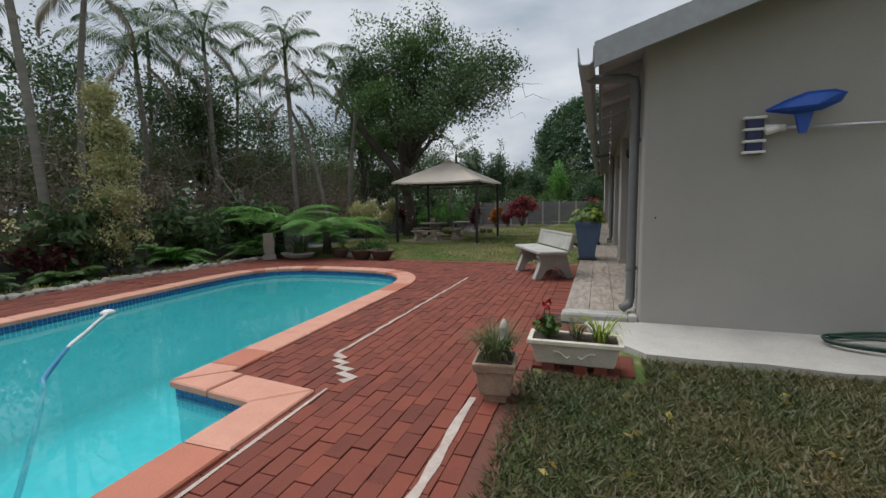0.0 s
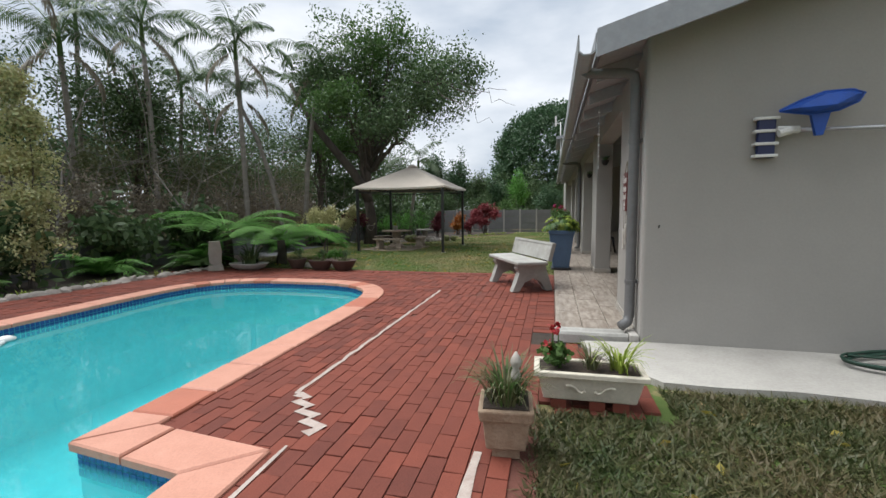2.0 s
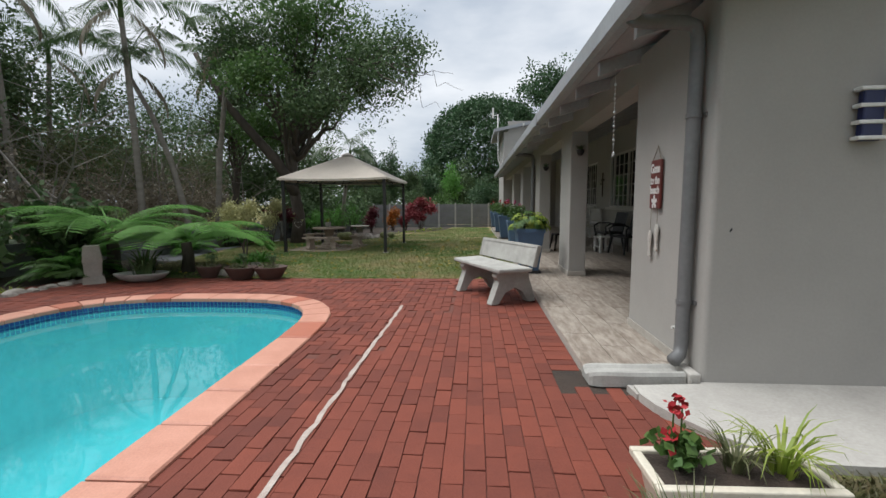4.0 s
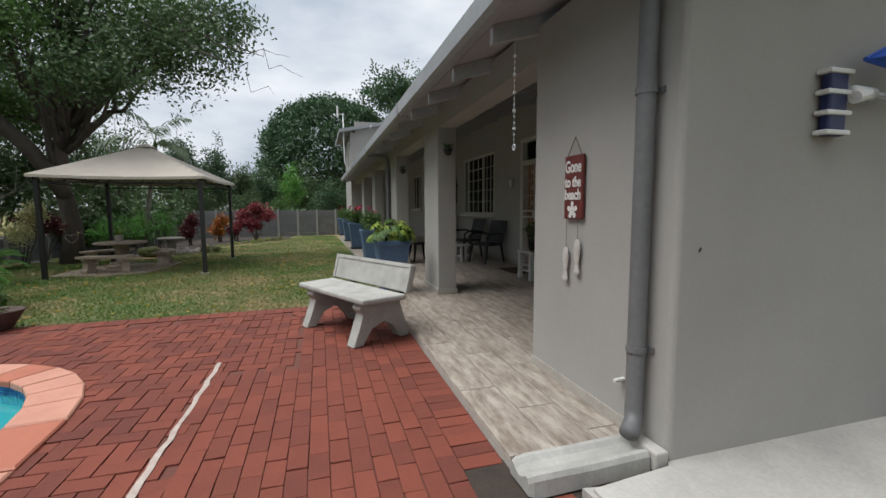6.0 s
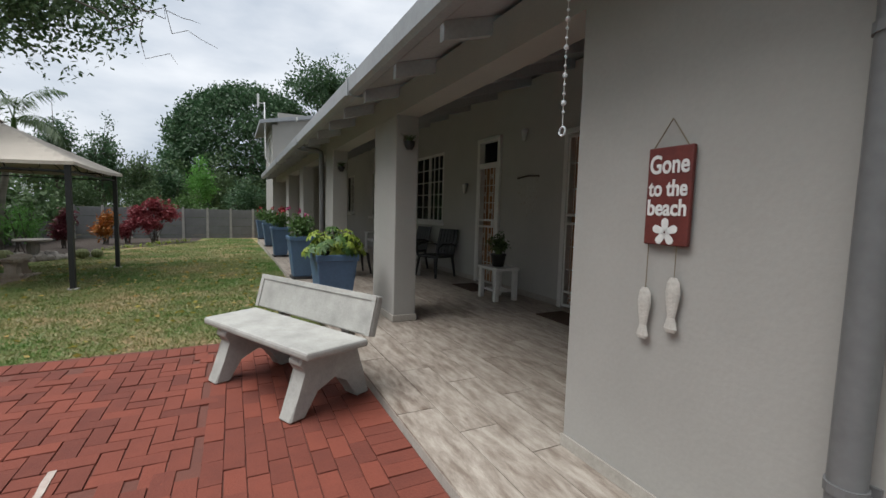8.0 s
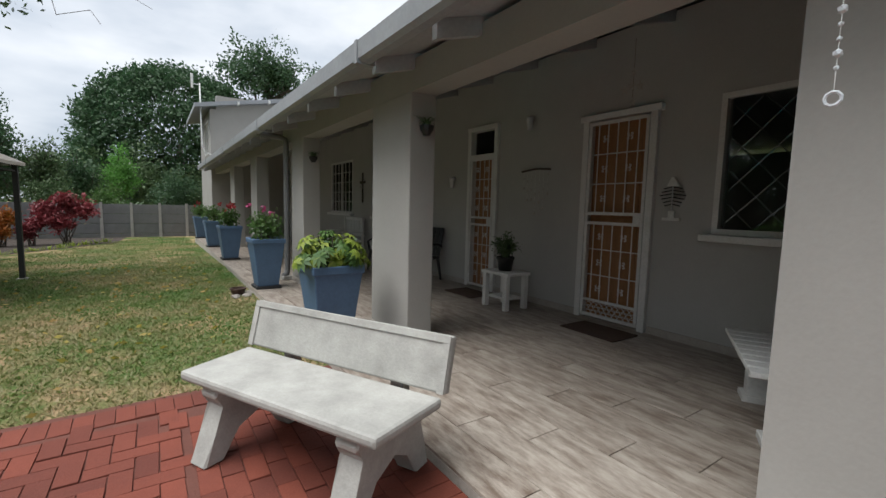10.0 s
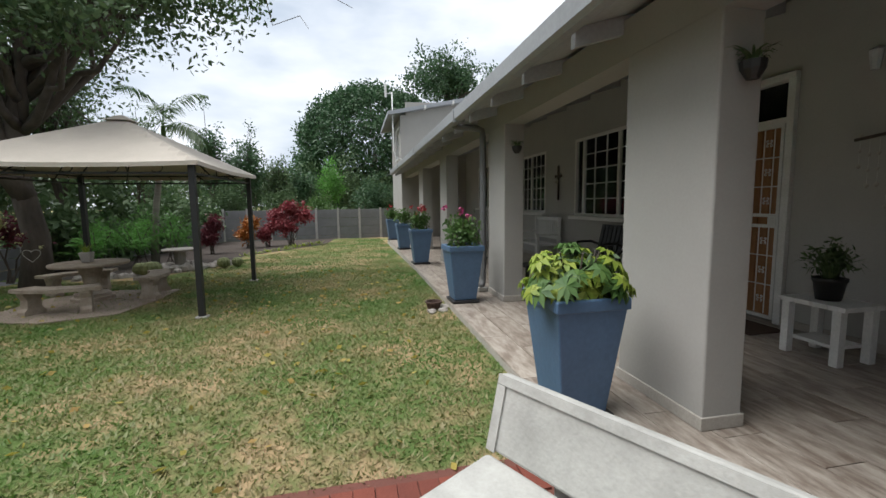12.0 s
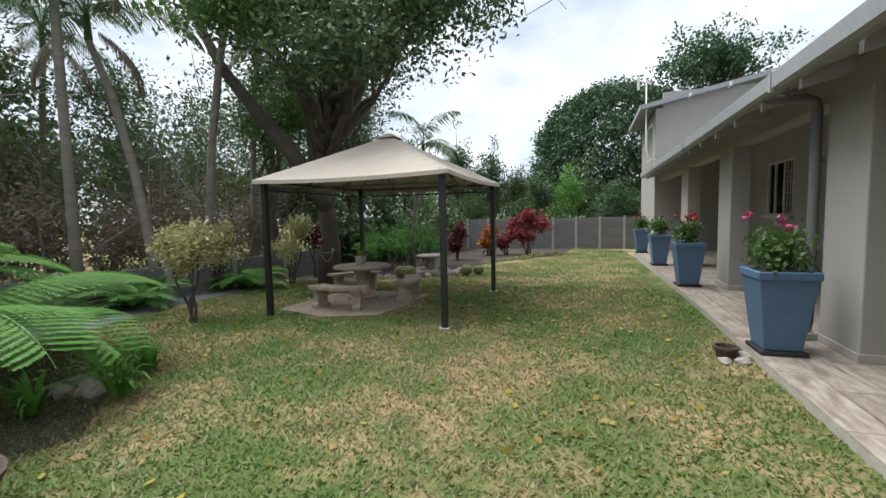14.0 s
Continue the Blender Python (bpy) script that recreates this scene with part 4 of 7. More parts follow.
tr = thing("trough_planter", "long cream trough planter with scroll mouldings and flowers", "planter", m=pose(-0.57, -1.26, -0.06, 0, 0, 0) @ Matrix.Diagonal((0.93, 0.93, 0.95, 1)))
bm = B()
frustum(bm, 0.60, 0.68, 0.06, 0.235, d0=0.20, d1=0.26, bevel=0.012)
part("body", bm, CREAM, tr)
bm = B()
for x0, y0, x1, y1 in ((-0.365, -0.155, 0.365, -0.115), (-0.365, 0.115, 0.365, 0.155), (-0.365, -0.114, -0.325, 0.114), (0.325, -0.114, 0.365, 0.114)):
    box(bm, x0, y0, 0.225, x1, y1, 0.262, bevel=0.007)
part("rim", bm, CREAM, tr)
bm = B()
box(bm, -0.325, -0.115, 0.236, 0.325, 0.115, 0.246)
part("soil", bm, SOIL, tr)
for s in (-1, 1):
    bm = B()
    tube(bm, [(s * 0.03, -0.127, 0.14), (s * 0.05, -0.126, 0.125), (s * 0.075, -0.127, 0.135), (s * 0.095, -0.131, 0.16), (s * 0.13, -0.134, 0.175), (s * 0.155, -0.134, 0.17)], [0.012, 0.010, 0.009, 0.008, 0.008, 0.010], 6)
    part("scroll", bm, CREAM, tr)
for x in (-0.20, 0.05, 0.2):
    bm = B()
    box(bm, x - 0.05, -0.10, 0.002, x + 0.05, 0.10, 0.06)
    solid("brick_support", bm, PAVER, "red brick that props up the trough", "brick", kind="thing", m=pose(-0.57, -1.26, -0.06, 0, 0, 0) @ Matrix.Diagonal((0.93, 0.93, 0.95, 1)), group="trough bricks")
plant_mesh("spider_plant", blades(50, 0.34, 0.014, 0.06, 2.0, (0.2, 0, 0.25)), L_LIME, tr, "striped arching spider plant")
plant_mesh("spider_plant", blades(40, 0.26, 0.012, 0.05, 1.8, (0.02, 0, 0.25)), L_OLIVE, tr)
plant_mesh("geranium", bush((-0.22, 0, 0.33), (0.13, 0.10, 0.09), 40, 4, 0.02, 0.05, 0.045), L_MID, tr, "round-leaved geranium")
bm = B()
for p in ((-0.24, 0.02, 0.5), (-0.20, 0.03, 0.52), (-0.26, -0.02, 0.40)):
    tube(bm, [(p[0], p[1], 0.28), p], 0.004, 5)
part("flower_stalk", bm, L_MID, tr)
for p in ((-0.24, 0.02, 0.5), (-0.20, 0.03, 0.53), (-0.26, -0.02, 0.40)):
    plant_mesh("geranium_flower", leaves(np.array(p) + rng.normal(size=(14, 3)) * 0.018, 0.035, 0.03), RED, tr, "bright red geranium flower")

# things on the gable wall
net = thing("pool_net", "blue pool leaf net on a long aluminium pole", "pool net", m=HOUSE)
bm = B()
tube(bm, [(1.0, -0.075, 1.795), (2.2, -0.08, 1.775), (3.9, -0.085, 1.77)], 0.016, 10)
part("pole", bm, ALU, net, smooth=True)
bm = B()
tube(bm, [(0.95, -0.075, 1.80), (1.09, -0.075, 1.795)], 0.03, 10)
part("pole_end", bm, WHITE, net, smooth=True)
bm = B()
hoop = [(0.93, 1.935), (1.06, 2.00), (1.20, 2.05), (1.38, 2.055), (1.46, 2.03), (1.42, 1.97), (1.30, 1.915), (1.12, 1.895), (0.93, 1.935)]
tube(bm, [(x, -0.13 - 0.03 * math.sin((x - 0.95) * 5), z) for x, z in hoop], 0.011, 6)
part("hoop", bm, NETBLUE, net, "blue plastic hoop")
bm = B()
c = bm.verts.new((1.24, -0.24, 1.94))
ringv = [bm.verts.new((x, -0.13 - 0.03 * math.sin((x - 0.95) * 5), z)) for x, z in hoop[:-1]]
midv = [bm.verts.new((1.20 + (v.co.x - 1.20) * 0.7, -0.20, 1.965 + (v.co.z - 1.97) * 0.8)) for v in ringv]
for k in range(8):
    j = (k + 1) % 8
    bm.faces.new((ringv[k], ringv[j], midv[j], midv[k]))
    bm.faces.new((midv[k], midv[j], c))
part("net_bag", bm, NETBLUE, net, "fine blue net bag")
bm = B()
prism(bm, [(1.14, -0.155), (1.24, -0.155), (1.24, -0.12), (1.14, -0.12)], 1.735, 1.91)
for v in bm.verts:
    v.co.x = 1.19 + (v.co.x - 1.19) * (0.45 if v.co.z < 1.85 else 1.3)
part("socket", bm, NETBLUE, net)

vac = thing("pool_vacuum_head", "navy and white pool vacuum head hung on the wall", "pool brush", m=HOUSE)
bm = B()
box(bm, 0.82, -0.062, 1.585, 0.945, -0.012, 1.895, bevel=0.012)
part("body", bm, NAVY, vac)
for z in (1.59, 1.685, 1.785, 1.885):
    bm = B()
    box(bm, 0.795, -0.072, z, 0.965, -0.005, z + 0.024, bevel=0.006)
    part("white_rib", bm, WHITE, vac, "white plastic rib")
bm = B()
tube(bm, [(0.95, -0.085, 1.77), (1.03, -0.085, 1.79)], 0.032, 10)
part("swivel", bm, WHITE, vac)

arm = thing("shower_arm", "bent metal pipe arm on a round wall plate", "pipe", m=HOUSE)
bm = B()
lathe(bm, [(0.055, 0), (0.05, 0.012), (0.02, 0.025)], (0, 0, 0), 16)
part("wall_plate", bm, ALU, arm, m=pose(2.0, -0.003, 2.56, 90, 0, 0))
bm = B()
tube(bm, [(2.0, -0.01, 2.56), (2.0, -0.05, 2.60), (2.06, -0.14, 2.65), (2.18, -0.30, 2.71), (2.24, -0.36, 2.71)], 0.02, 8)
part("pipe", bm, ALU, arm, smooth=True)

bm = B()
pts = []
for k in range(120):
    a = k * 0.16
    pts.append((2.02 + (0.62 + 0.02 * math.sin(k * 0.31)) * math.cos(a + 2.6) + 0.03 * math.sin(k * 0.05), -0.31 + (0.22 + 0.02 * math.cos(k * 0.23)) * math.sin(a + 2.6), 0.018 + 0.006 * math.sin(k * 0.41) + 0.0003 * k))
pts += [(2.9, -0.30, 0.02), (3.6, -0.25, 0.015), (4.4, -0.3, 0.012)]
tube(bm, pts, 0.011, 7)
solid("garden_hose", bm, HOSE, "dark green garden hose coiled on the concrete apron", "hose", kind="thing", smooth=True)

bm = B()
tube(bm, [(0.01, 0.33, 0.285), (-0.06, 0.33, 0.28)], 0.012, 8)
solid("overflow_pipe", bm, WHITE, "short white overflow pipe in the end wall", "pipe", kind="thing", m=HOUSE)

# hanging sign with fish
sg = thing("beach_sign", "dark red wooden sign reading Gone to the beach", "sign", m=HOUSE @ pose(0, -0.03, -0.018))
bm = B()
box(bm, -0.03, 0.755, 1.18, -0.008, 0.955, 1.585, bevel=0.006)
board = part("board", bm, SIGN, sg)
for text, z, size in (("Gone", 1.478, 0.105), ("to the", 1.385, 0.092), ("beach", 1.305, 0.092)):
    cu = bpy.data.curves.new("lettering", "FONT")
    cu.body, cu.size, cu.align_x, cu.extrude, cu.offset = text, size, "CENTER", 0.0015, 0.0022
    tmp = bpy.data.objects.new("lettering", cu)
    scene.collection.objects.link(tmp)
    me = bpy.data.meshes.new_from_object(tmp)
    bpy.data.objects.remove(tmp)
    wide = max(v.co.x for v in me.vertices) - min(v.co.x for v in me.vertices)
    for v in me.vertices:
        v.co.x *= 0.175 / wide
    me.materials.clear()
    me.materials.append(WHITE)
    ob = new("lettering", me)
    ob.parent = board
    ob.matrix_basis = Matrix.Translation((-0.0318, 0.855, z)) @ Matrix(((0, 0, -1, 0), (-1, 0, 0, 0), (0, 1, 0, 0), (0, 0, 0, 1)))
    tagged(ob, "white hand-painted lettering")
for k in range(5):
    a = 2 * math.pi * k / 5 + 0.3
    bm = B()
    petal = [(-0.032, 0.855 + 0.012 * math.cos(a + s) + 0.0 * s, 1.235 + 0.012 * math.sin(a + s)) for s in (-1.2, 1.2)]
    tipc = (0.855 + 0.042 * math.cos(a), 1.235 + 0.042 * math.sin(a))
    ring = [(tipc[0] + 0.017 * math.cos(a + u), tipc[1] + 0.017 * math.sin(a + u)) for u in (-1.7, -0.9, 0, 0.9, 1.7)]
    vv = [bm.verts.new((-0.0325, y, z)) for y, z in [(petal[0][1], petal[0][2])] + ring + [(petal[1][1], petal[1][2])]]
    bm.faces.new(vv)
    ob = part("flower_petal", bm, WHITE, board)
bm = B()
tube(bm, [(-0.02, 0.94, 1.58), (-0.012, 0.865, 1.70), (-0.02, 0.78, 1.58)], 0.003, 5)
part("cord", bm, ROPE, sg)
for y, z, lean in ((0.935, 0.765, -2), (0.805, 0.825, 4)):
    bm = B()
    tube(bm, [(-0.02, y, z + 0.22), (-0.02, y, 1.185)], 0.002, 4)
    part("cord", bm, ROPE, sg)
    bm = B()
    prof = [(0.022, 0.0), (0.03, 0.015), (0.018, 0.06), (0.026, 0.11), (0.034, 0.16), (0.028, 0.205), (0.015, 0.225)]
    lathe(bm, prof, (0, 0, 0), 10, squash=0.4)
    part("wooden_fish", bm, DRIFT, sg, "whitewashed carved wooden fish", m=Matrix.Translation((-0.022, y, z)) @ Matrix.Rotation(radians(90), 4, "Z"))

ch = thing("crystal_string", "string of clear crystal beads hung from the eaves", "hanging ornament", m=HOUSE)
bm = B()
tube(bm, [(-0.265, 1.21, 2.42), (-0.265, 1.21, 1.68)], 0.0015, 4)
part("thread", bm, WHITE, ch)
for k in range(14):
    bm = B()
    r = 0.008 + 0.006 * (k % 3 == 0)
    bmesh.ops.create_icosphere(bm, subdivisions=1, radius=r)
    part("bead", bm, CRYSTAL, ch, m=pose(-0.265, 1.21, 2.28 - 0.041 * k, 0, 0, 20 * k))
bm = B()
tube(bm, [(-0.265, 1.21 + 0.02 * math.cos(k * 0.7), 1.66 + 0.02 * math.sin(k * 0.7)) for k in range(10)], 0.005, 5)
part("ring", bm, CRYSTAL, ch)


# ---- verandah ----
def tall_pot(x, y, size, label):
    """Tapered square glazed planter on a dark saucer."""
    p = thing("tall_planter", label, "planter", group="blue verandah planters", m=HOUSE @ pose(x, y, 0.0005, 0, 0, 2) @ Matrix.Diagonal((1.0, 1.0, 1.21, 1)))
    bm = B()
    frustum(bm, 0.37 * size, 0.37 * size, 0.001, 0.035, bevel=0.008)
    part("saucer", bm, CHARCOAL, p, "dark square saucer")
    bm = B()
    frustum(bm, 0.30 * size, 0.455 * size, 0.035, 0.60 * size, bevel=0.01)
    part("body", bm, BLUEPOT, p)
    bm = B()
    w, t = 0.478 * size, 0.04
    for x0, y0, x1, y1 in ((-w / 2, -w / 2, w / 2, -w / 2 + t), (-w / 2, w / 2 - t, w / 2, w / 2), (-w / 2, -w / 2 + t, -w / 2 + t, w / 2 - t), (w / 2 - t, -w / 2 + t, w / 2, w / 2 - t)):
        box(bm, x0, y0, 0.575 * size, x1, y1, 0.635 * size, bevel=0.008)
    part("rim", bm, BLUEPOT, p)
    bm = B()
    box(bm, -w / 2 + t, -w / 2 + t, 0.60 * size, w / 2 - t, w / 2 - t, 0.612 * size)
    part("soil", bm, SOIL, p)
    return p


p1 = tall_pot(-0.60, 4.60, 1.0, "tall blue glazed planter with yellow-green umbrella plant")
rosettes = []
for _ in range(120):
    v = rng.normal(size=3)
    v /= np.linalg.norm(v)
    v[2] = abs(v[2]) * 0.9 - 0.08
    c = np.array([0, 0, 0.66]) + v * np.array([0.33, 0.33, 0.27]) * (0.5 + 0.6 * rng.random())
    n = v + np.array([0, 0, 0.9])
    n /= np.linalg.norm(n)
    u = np.cross(n, [1.0, 0.2, 0.3])
    u /= np.linalg.norm(u)
    w = np.cross(n, u)
    size = 0.06 + 0.045 * rng.random()
    for k in range(8):
        a = 2 * math.pi * (k + 0.3 * rng.random()) / 8
        d = math.cos(a) * u + math.sin(a) * w
        s = np.cross(n, d)
        e = c + d * size - n * size * 0.30
        m2 = c + d * size * 0.55 + n * 0.004
        rosettes.append([c, m2 + s * size * 0.22, e, m2 - s * size * 0.22])
rosettes = np.array(rosettes)
pick = (np.arange(len(rosettes)) // 8) % 5 < 2
plant_mesh("umbrella_plant", rosettes[pick], L_MID, p1, "younger green umbrella leaves")
plant_mesh("umbrella_plant", rosettes[~pick], L_LIME, p1, "glossy yellow-green umbrella leaves")
plant_mesh("umbrella_leaves", bush((0, 0, 0.72), (0.20, 0.20, 0.10), 50, 6, 0.04, 0.07, 0.022), L_DARK, p1)
for k in range(7):
    a = k * 0.9
    part("stem", tube(B(), [(0.05 * math.cos(a), 0.05 * math.sin(a), 0.60), (0.15 * math.cos(a), 0.15 * math.sin(a), 0.85)], 0.006, 5), BARK, p1)
for x, y, size, petal, n in ((-0.52, 7.76, 1.0, PINK, 3), (-0.53, 11.55, 1.0, RED, 9), (-0.55, 14.7, 0.98, None, 0), (-0.58, 18.2, 0.98, RED, 4)):
    p = tall_pot(x, y, size, "tall blue glazed planter with a flowering plant" if petal else "tall blue glazed planter with leafy green plant")
    plant_mesh("foliage", bush((0, 0, 0.78), (0.30, 0.30, 0.20), 110, 7, 0.045, 0.055, 0.035, hollow=0.2), L_MID if n != 14 else L_DARK, p)
    for k in range(9):
        a = k * 0.75
        part("stem", tube(B(), [(0.03 * math.cos(a), 0.03 * math.sin(a), 0.60), (0.2 * math.cos(a), 0.2 * math.sin(a), 0.92)], 0.004, 5), BARK, p)
    if petal:
        cs = [np.array([rng.uniform(-0.2, 0.2), rng.uniform(-0.2, 0.2), 0.90 + 0.14 * rng.random()]) for _ in range(n)]
        for c in cs:
            plant_mesh("flower", leaves(c + rng.normal(size=(16, 3)) * 0.020, 0.04, 0.035), petal, p, "small bright flower")


def doormat(x, y, rz=0):
    bm = B()
    box(bm, -0.22, -0.34, 0.0, 0.22, 0.34, 0.014, bevel=0.004)
    solid("doormat", bm, MAT_BROWN, "dark brown coir doormat on the tiled floor", "doormat", kind="thing", m=HOUSE @ pose(x, y, 0.0015, 0, 0, rz), group="doormats")


doormat(2.05, 3.60, 0)
doormat(2.05, 5.93, 0)

tb = thing("side_table", "small white painted wooden side table", "table", m=HOUSE @ pose(1.93, 4.98, 0.0015, 0, 0, 0) @ Matrix.Diagonal((0.95, 0.92, 1.12, 1)))
bm = B()
for k in range(4):
    box(bm, -0.21, -0.29 + 0.145 * k + 0.003, 0.40, 0.21, -0.29 + 0.145 * (k + 1) - 0.003, 0.435, bevel=0.004)
part("tabletop", bm, WHITE, tb)
for sx in (-1, 1):
    for sy in (-1, 1):
        bm = B()
        box(bm, sx * 0.17 - 0.035, sy * 0.22 - 0.035, 0.0, sx * 0.17 + 0.035, sy * 0.22 + 0.035, 0.40, bevel=0.004)
        part("leg", bm, WHITE, tb)
bm = B()
box(bm, -0.14, -0.19, 0.11, 0.14, 0.19, 0.135)
part("shelf", bm, WHITE, tb)
pt = thing("potted_fern", "dark potted fern in a black pot on the side table", "potted plant", m=HOUSE @ pose(1.93, 4.99, 0.490))
bm = B()
lathe(bm, [(0.085, 0), (0.11, 0.15), (0.12, 0.16), (0.12, 0.185), (0.10, 0.185), (0.095, 0.16)], (0, 0, 0), 18)
part("pot", bm, BLACK, pt, smooth=True)
plant_mesh("fronds", np.concatenate([blades(60, 0.34, 0.03, 0.05, 1.9, (0, 0, 0.17)), bush((0, 0, 0.34), (0.20, 0.20, 0.16), 60, 6, 0.035, 0.06, 0.02)]), L_DARK, pt, "drooping dark green fronds")

# fish skeleton, starfish hanger, shell chime on the house wall
fs = thing("fish_ornament", "white wooden fish skeleton hung on the wall", "wall ornament", m=HOUSE @ pose(2.44, 3.10, 1.45))
bm = B()
prism(bm, [(-0.012, -0.06), (0.012, -0.06), (0.012, 0.06), (-0.012, 0.06)], 0.13, 0.22)
for v in bm.verts:
    if v.co.z > 0.2:
        v.co.y *= 0.25
part("head", bm, WHITE, fs)
bm = B()
prism(bm, [(-0.01, -0.09), (0.01, -0.09), (0.01, 0.09), (-0.01, 0.09)], -0.22, -0.19)
box(bm, -0.009, -0.03, -0.19, 0.009, 0.03, -0.12)
part("tail", bm, WHITE, fs)
bm = B()
tube(bm, [(0, 0, -0.15), (0, 0, 0.14)], 0.008, 6)
part("spine", bm, ALU, fs)
for k in range(6):
    bm = B()
    w = 0.13 - 0.018 * abs(k - 3)
    tube(bm, [(0.005, -w, -0.07 + 0.035 * k), (0.0, 0, -0.05 + 0.035 * k), (0.005, w, -0.07 + 0.035 * k)], 0.006, 5)
    part("rib", bm, CHARCOAL, fs)

sh = thing("shell_chime", "shell wind chime hanging from a driftwood stick", "wind chime", m=HOUSE @ pose(2.38, 4.95, 0.01))
bm = B()
tube(bm, [(0, -0.26, 1.83), (0.01, 0, 1.85), (0, 0.26, 1.82)], 0.014, 6)
part("stick", bm, BARK, sh)
for k in range(7):
    y = -0.22 + 0.073 * k
    low = 1.62 - 0.38 * math.sin(0.5 + k * 0.42) * (0.6 + 0.4 * (k % 2))
    bm = B()
    tube(bm, [(0, y, 1.83), (0, y, low)], 0.001, 3)
    part("thread", bm, WHITE, sh)
    for j in range(3):
        bm = B()
        bmesh.ops.create_icosphere(bm, subdivisions=1, radius=0.018 + 0.006 * (j == 0))
        for v in bm.verts:
            v.co.x *= 0.4
        part("shell", bm, DRIFT, sh, m=pose(0, y, low + 0.13 * j))

stf = thing("starfish_hanger", "string of white starfish hanging under the ceiling", "hanging ornament", m=HOUSE @ pose(1.92, 3.28, 0))
bm = B()
tube(bm, [(0, 0, 2.95), (0, 0, 2.33)], 0.002, 4)
part("thread", bm, ROPE, stf)
for y, z, r in ((0.0, 2.36, 0.05), (0.02, 2.52, 0.06), (-0.07, 2.50, 0.06), (0.09, 2.49, 0.06), (0.0, 2.64, 0.05)):
    bm = B()
    c0, c1 = bm.verts.new((0.012, y, z)), bm.verts.new((-0.012, y, z))
    ring = [bm.verts.new((0, y + (r if k % 2 == 0 else r * 0.38) * math.sin(math.pi * k / 5), z + (r if k % 2 == 0 else r * 0.38) * math.cos(math.pi * k / 5))) for k in range(10)]
    for k in range(10):
        bm.faces.new((c0, ring[k], ring[(k + 1) % 10]))
        bm.faces.new((c1, ring[(k + 1) % 10], ring[k]))
    part("starfish", bm, DRIFT, stf)

for y, z, lab in ((5.12, 2.50, "small glass wall lantern above the shell chime"), (6.95, 1.75, "white anchor-shaped wall ornament beside the door")):
    lan = thing("wall_lantern" if z > 2 else "anchor_ornament", lab, "lantern" if z > 2 else "wall ornament", m=HOUSE @ pose(2.40, y, z))
    bm = B()
    lathe(bm, [(0.03, -0.10), (0.045, 0.0), (0.05, 0.06), (0.02, 0.08)], (0, 0, 0), 8)
    part("body", bm, CRYSTAL if z > 2 else WHITE, lan)
    bm = B()
    box(bm, -0.005, -0.015, 0.05, 0.069, 0.015, 0.09)
    part("bracket", bm, ALU, lan)

# white slatted table by the end wall
st = thing("slatted_table", "white painted slatted wooden garden table", "table", m=HOUSE @ pose(1.48, 1.40, 0.0015, 0, 0, -61))
for k in range(9):
    bm = B()
    box(bm, -0.62, -0.52 + 0.116 * k, 0.43, 0.66, -0.52 + 0.116 * k + 0.098, 0.465, bevel=0.006)
    part("slat", bm, WHITE, st)
for x in (-0.42, 0.5):
    bm = B()
    box(bm, x - 0.06, -0.45, 0.38, x + 0.06, 0.45, 0.43)
    part("bearer", bm, WHITE, st)
    for y in (-0.35, 0.35):
        bm = B()
        box(bm, x - 0.07, y - 0.06, 0.04, x + 0.07, y + 0.06, 0.38, bevel=0.006)
        box(bm, x - 0.10, y - 0.09, 0.0, x + 0.10, y + 0.09, 0.045, bevel=0.006)
        part("leg", bm, WHITE, st)

# white slatted bench and dark armchairs further along
sb = thing("slatted_bench", "white painted wooden bench with upright back slats", "bench", m=HOUSE @ pose(2.05, 11.2, 0.0015))
bm = B()
box(bm, -0.25, -0.62, 0.40, 0.22, 0.62, 0.44, bevel=0.006)
part("seat", bm, WHITE, sb)
bm = B()
box(bm, -0.31, -0.62, 0.92, -0.27, 0.62, 0.99, bevel=0.006)
box(bm, -0.31, -0.62, 0.52, -0.27, 0.62, 0.57, bevel=0.004)
part("back_rail", bm, WHITE, sb, m=Matrix.Rotation(math.pi, 4, "Z"))
for k in range(11):
    bm = B()
    box(bm, 0.275, -0.56 + 0.108 * k, 0.57, 0.300, -0.50 + 0.108 * k, 0.92)
    part("back_slat", bm, WHITE, sb)
for x in (-0.21, 0.27):
    for y in (-0.57, 0.57):
        bm = B()
        box(bm, x - 0.03, y - 0.03, 0.0, x + 0.03, y + 0.03, 0.99 if x > 0 else 0.62, bevel=0.004)
        part("leg", bm, WHITE, sb)
for y in (-0.57, 0.57):
    bm = B()
    box(bm, -0.26, y - 0.04, 0.62, 0.28, y + 0.04, 0.65, bevel=0.004)
    part("armrest", bm, WHITE, sb)


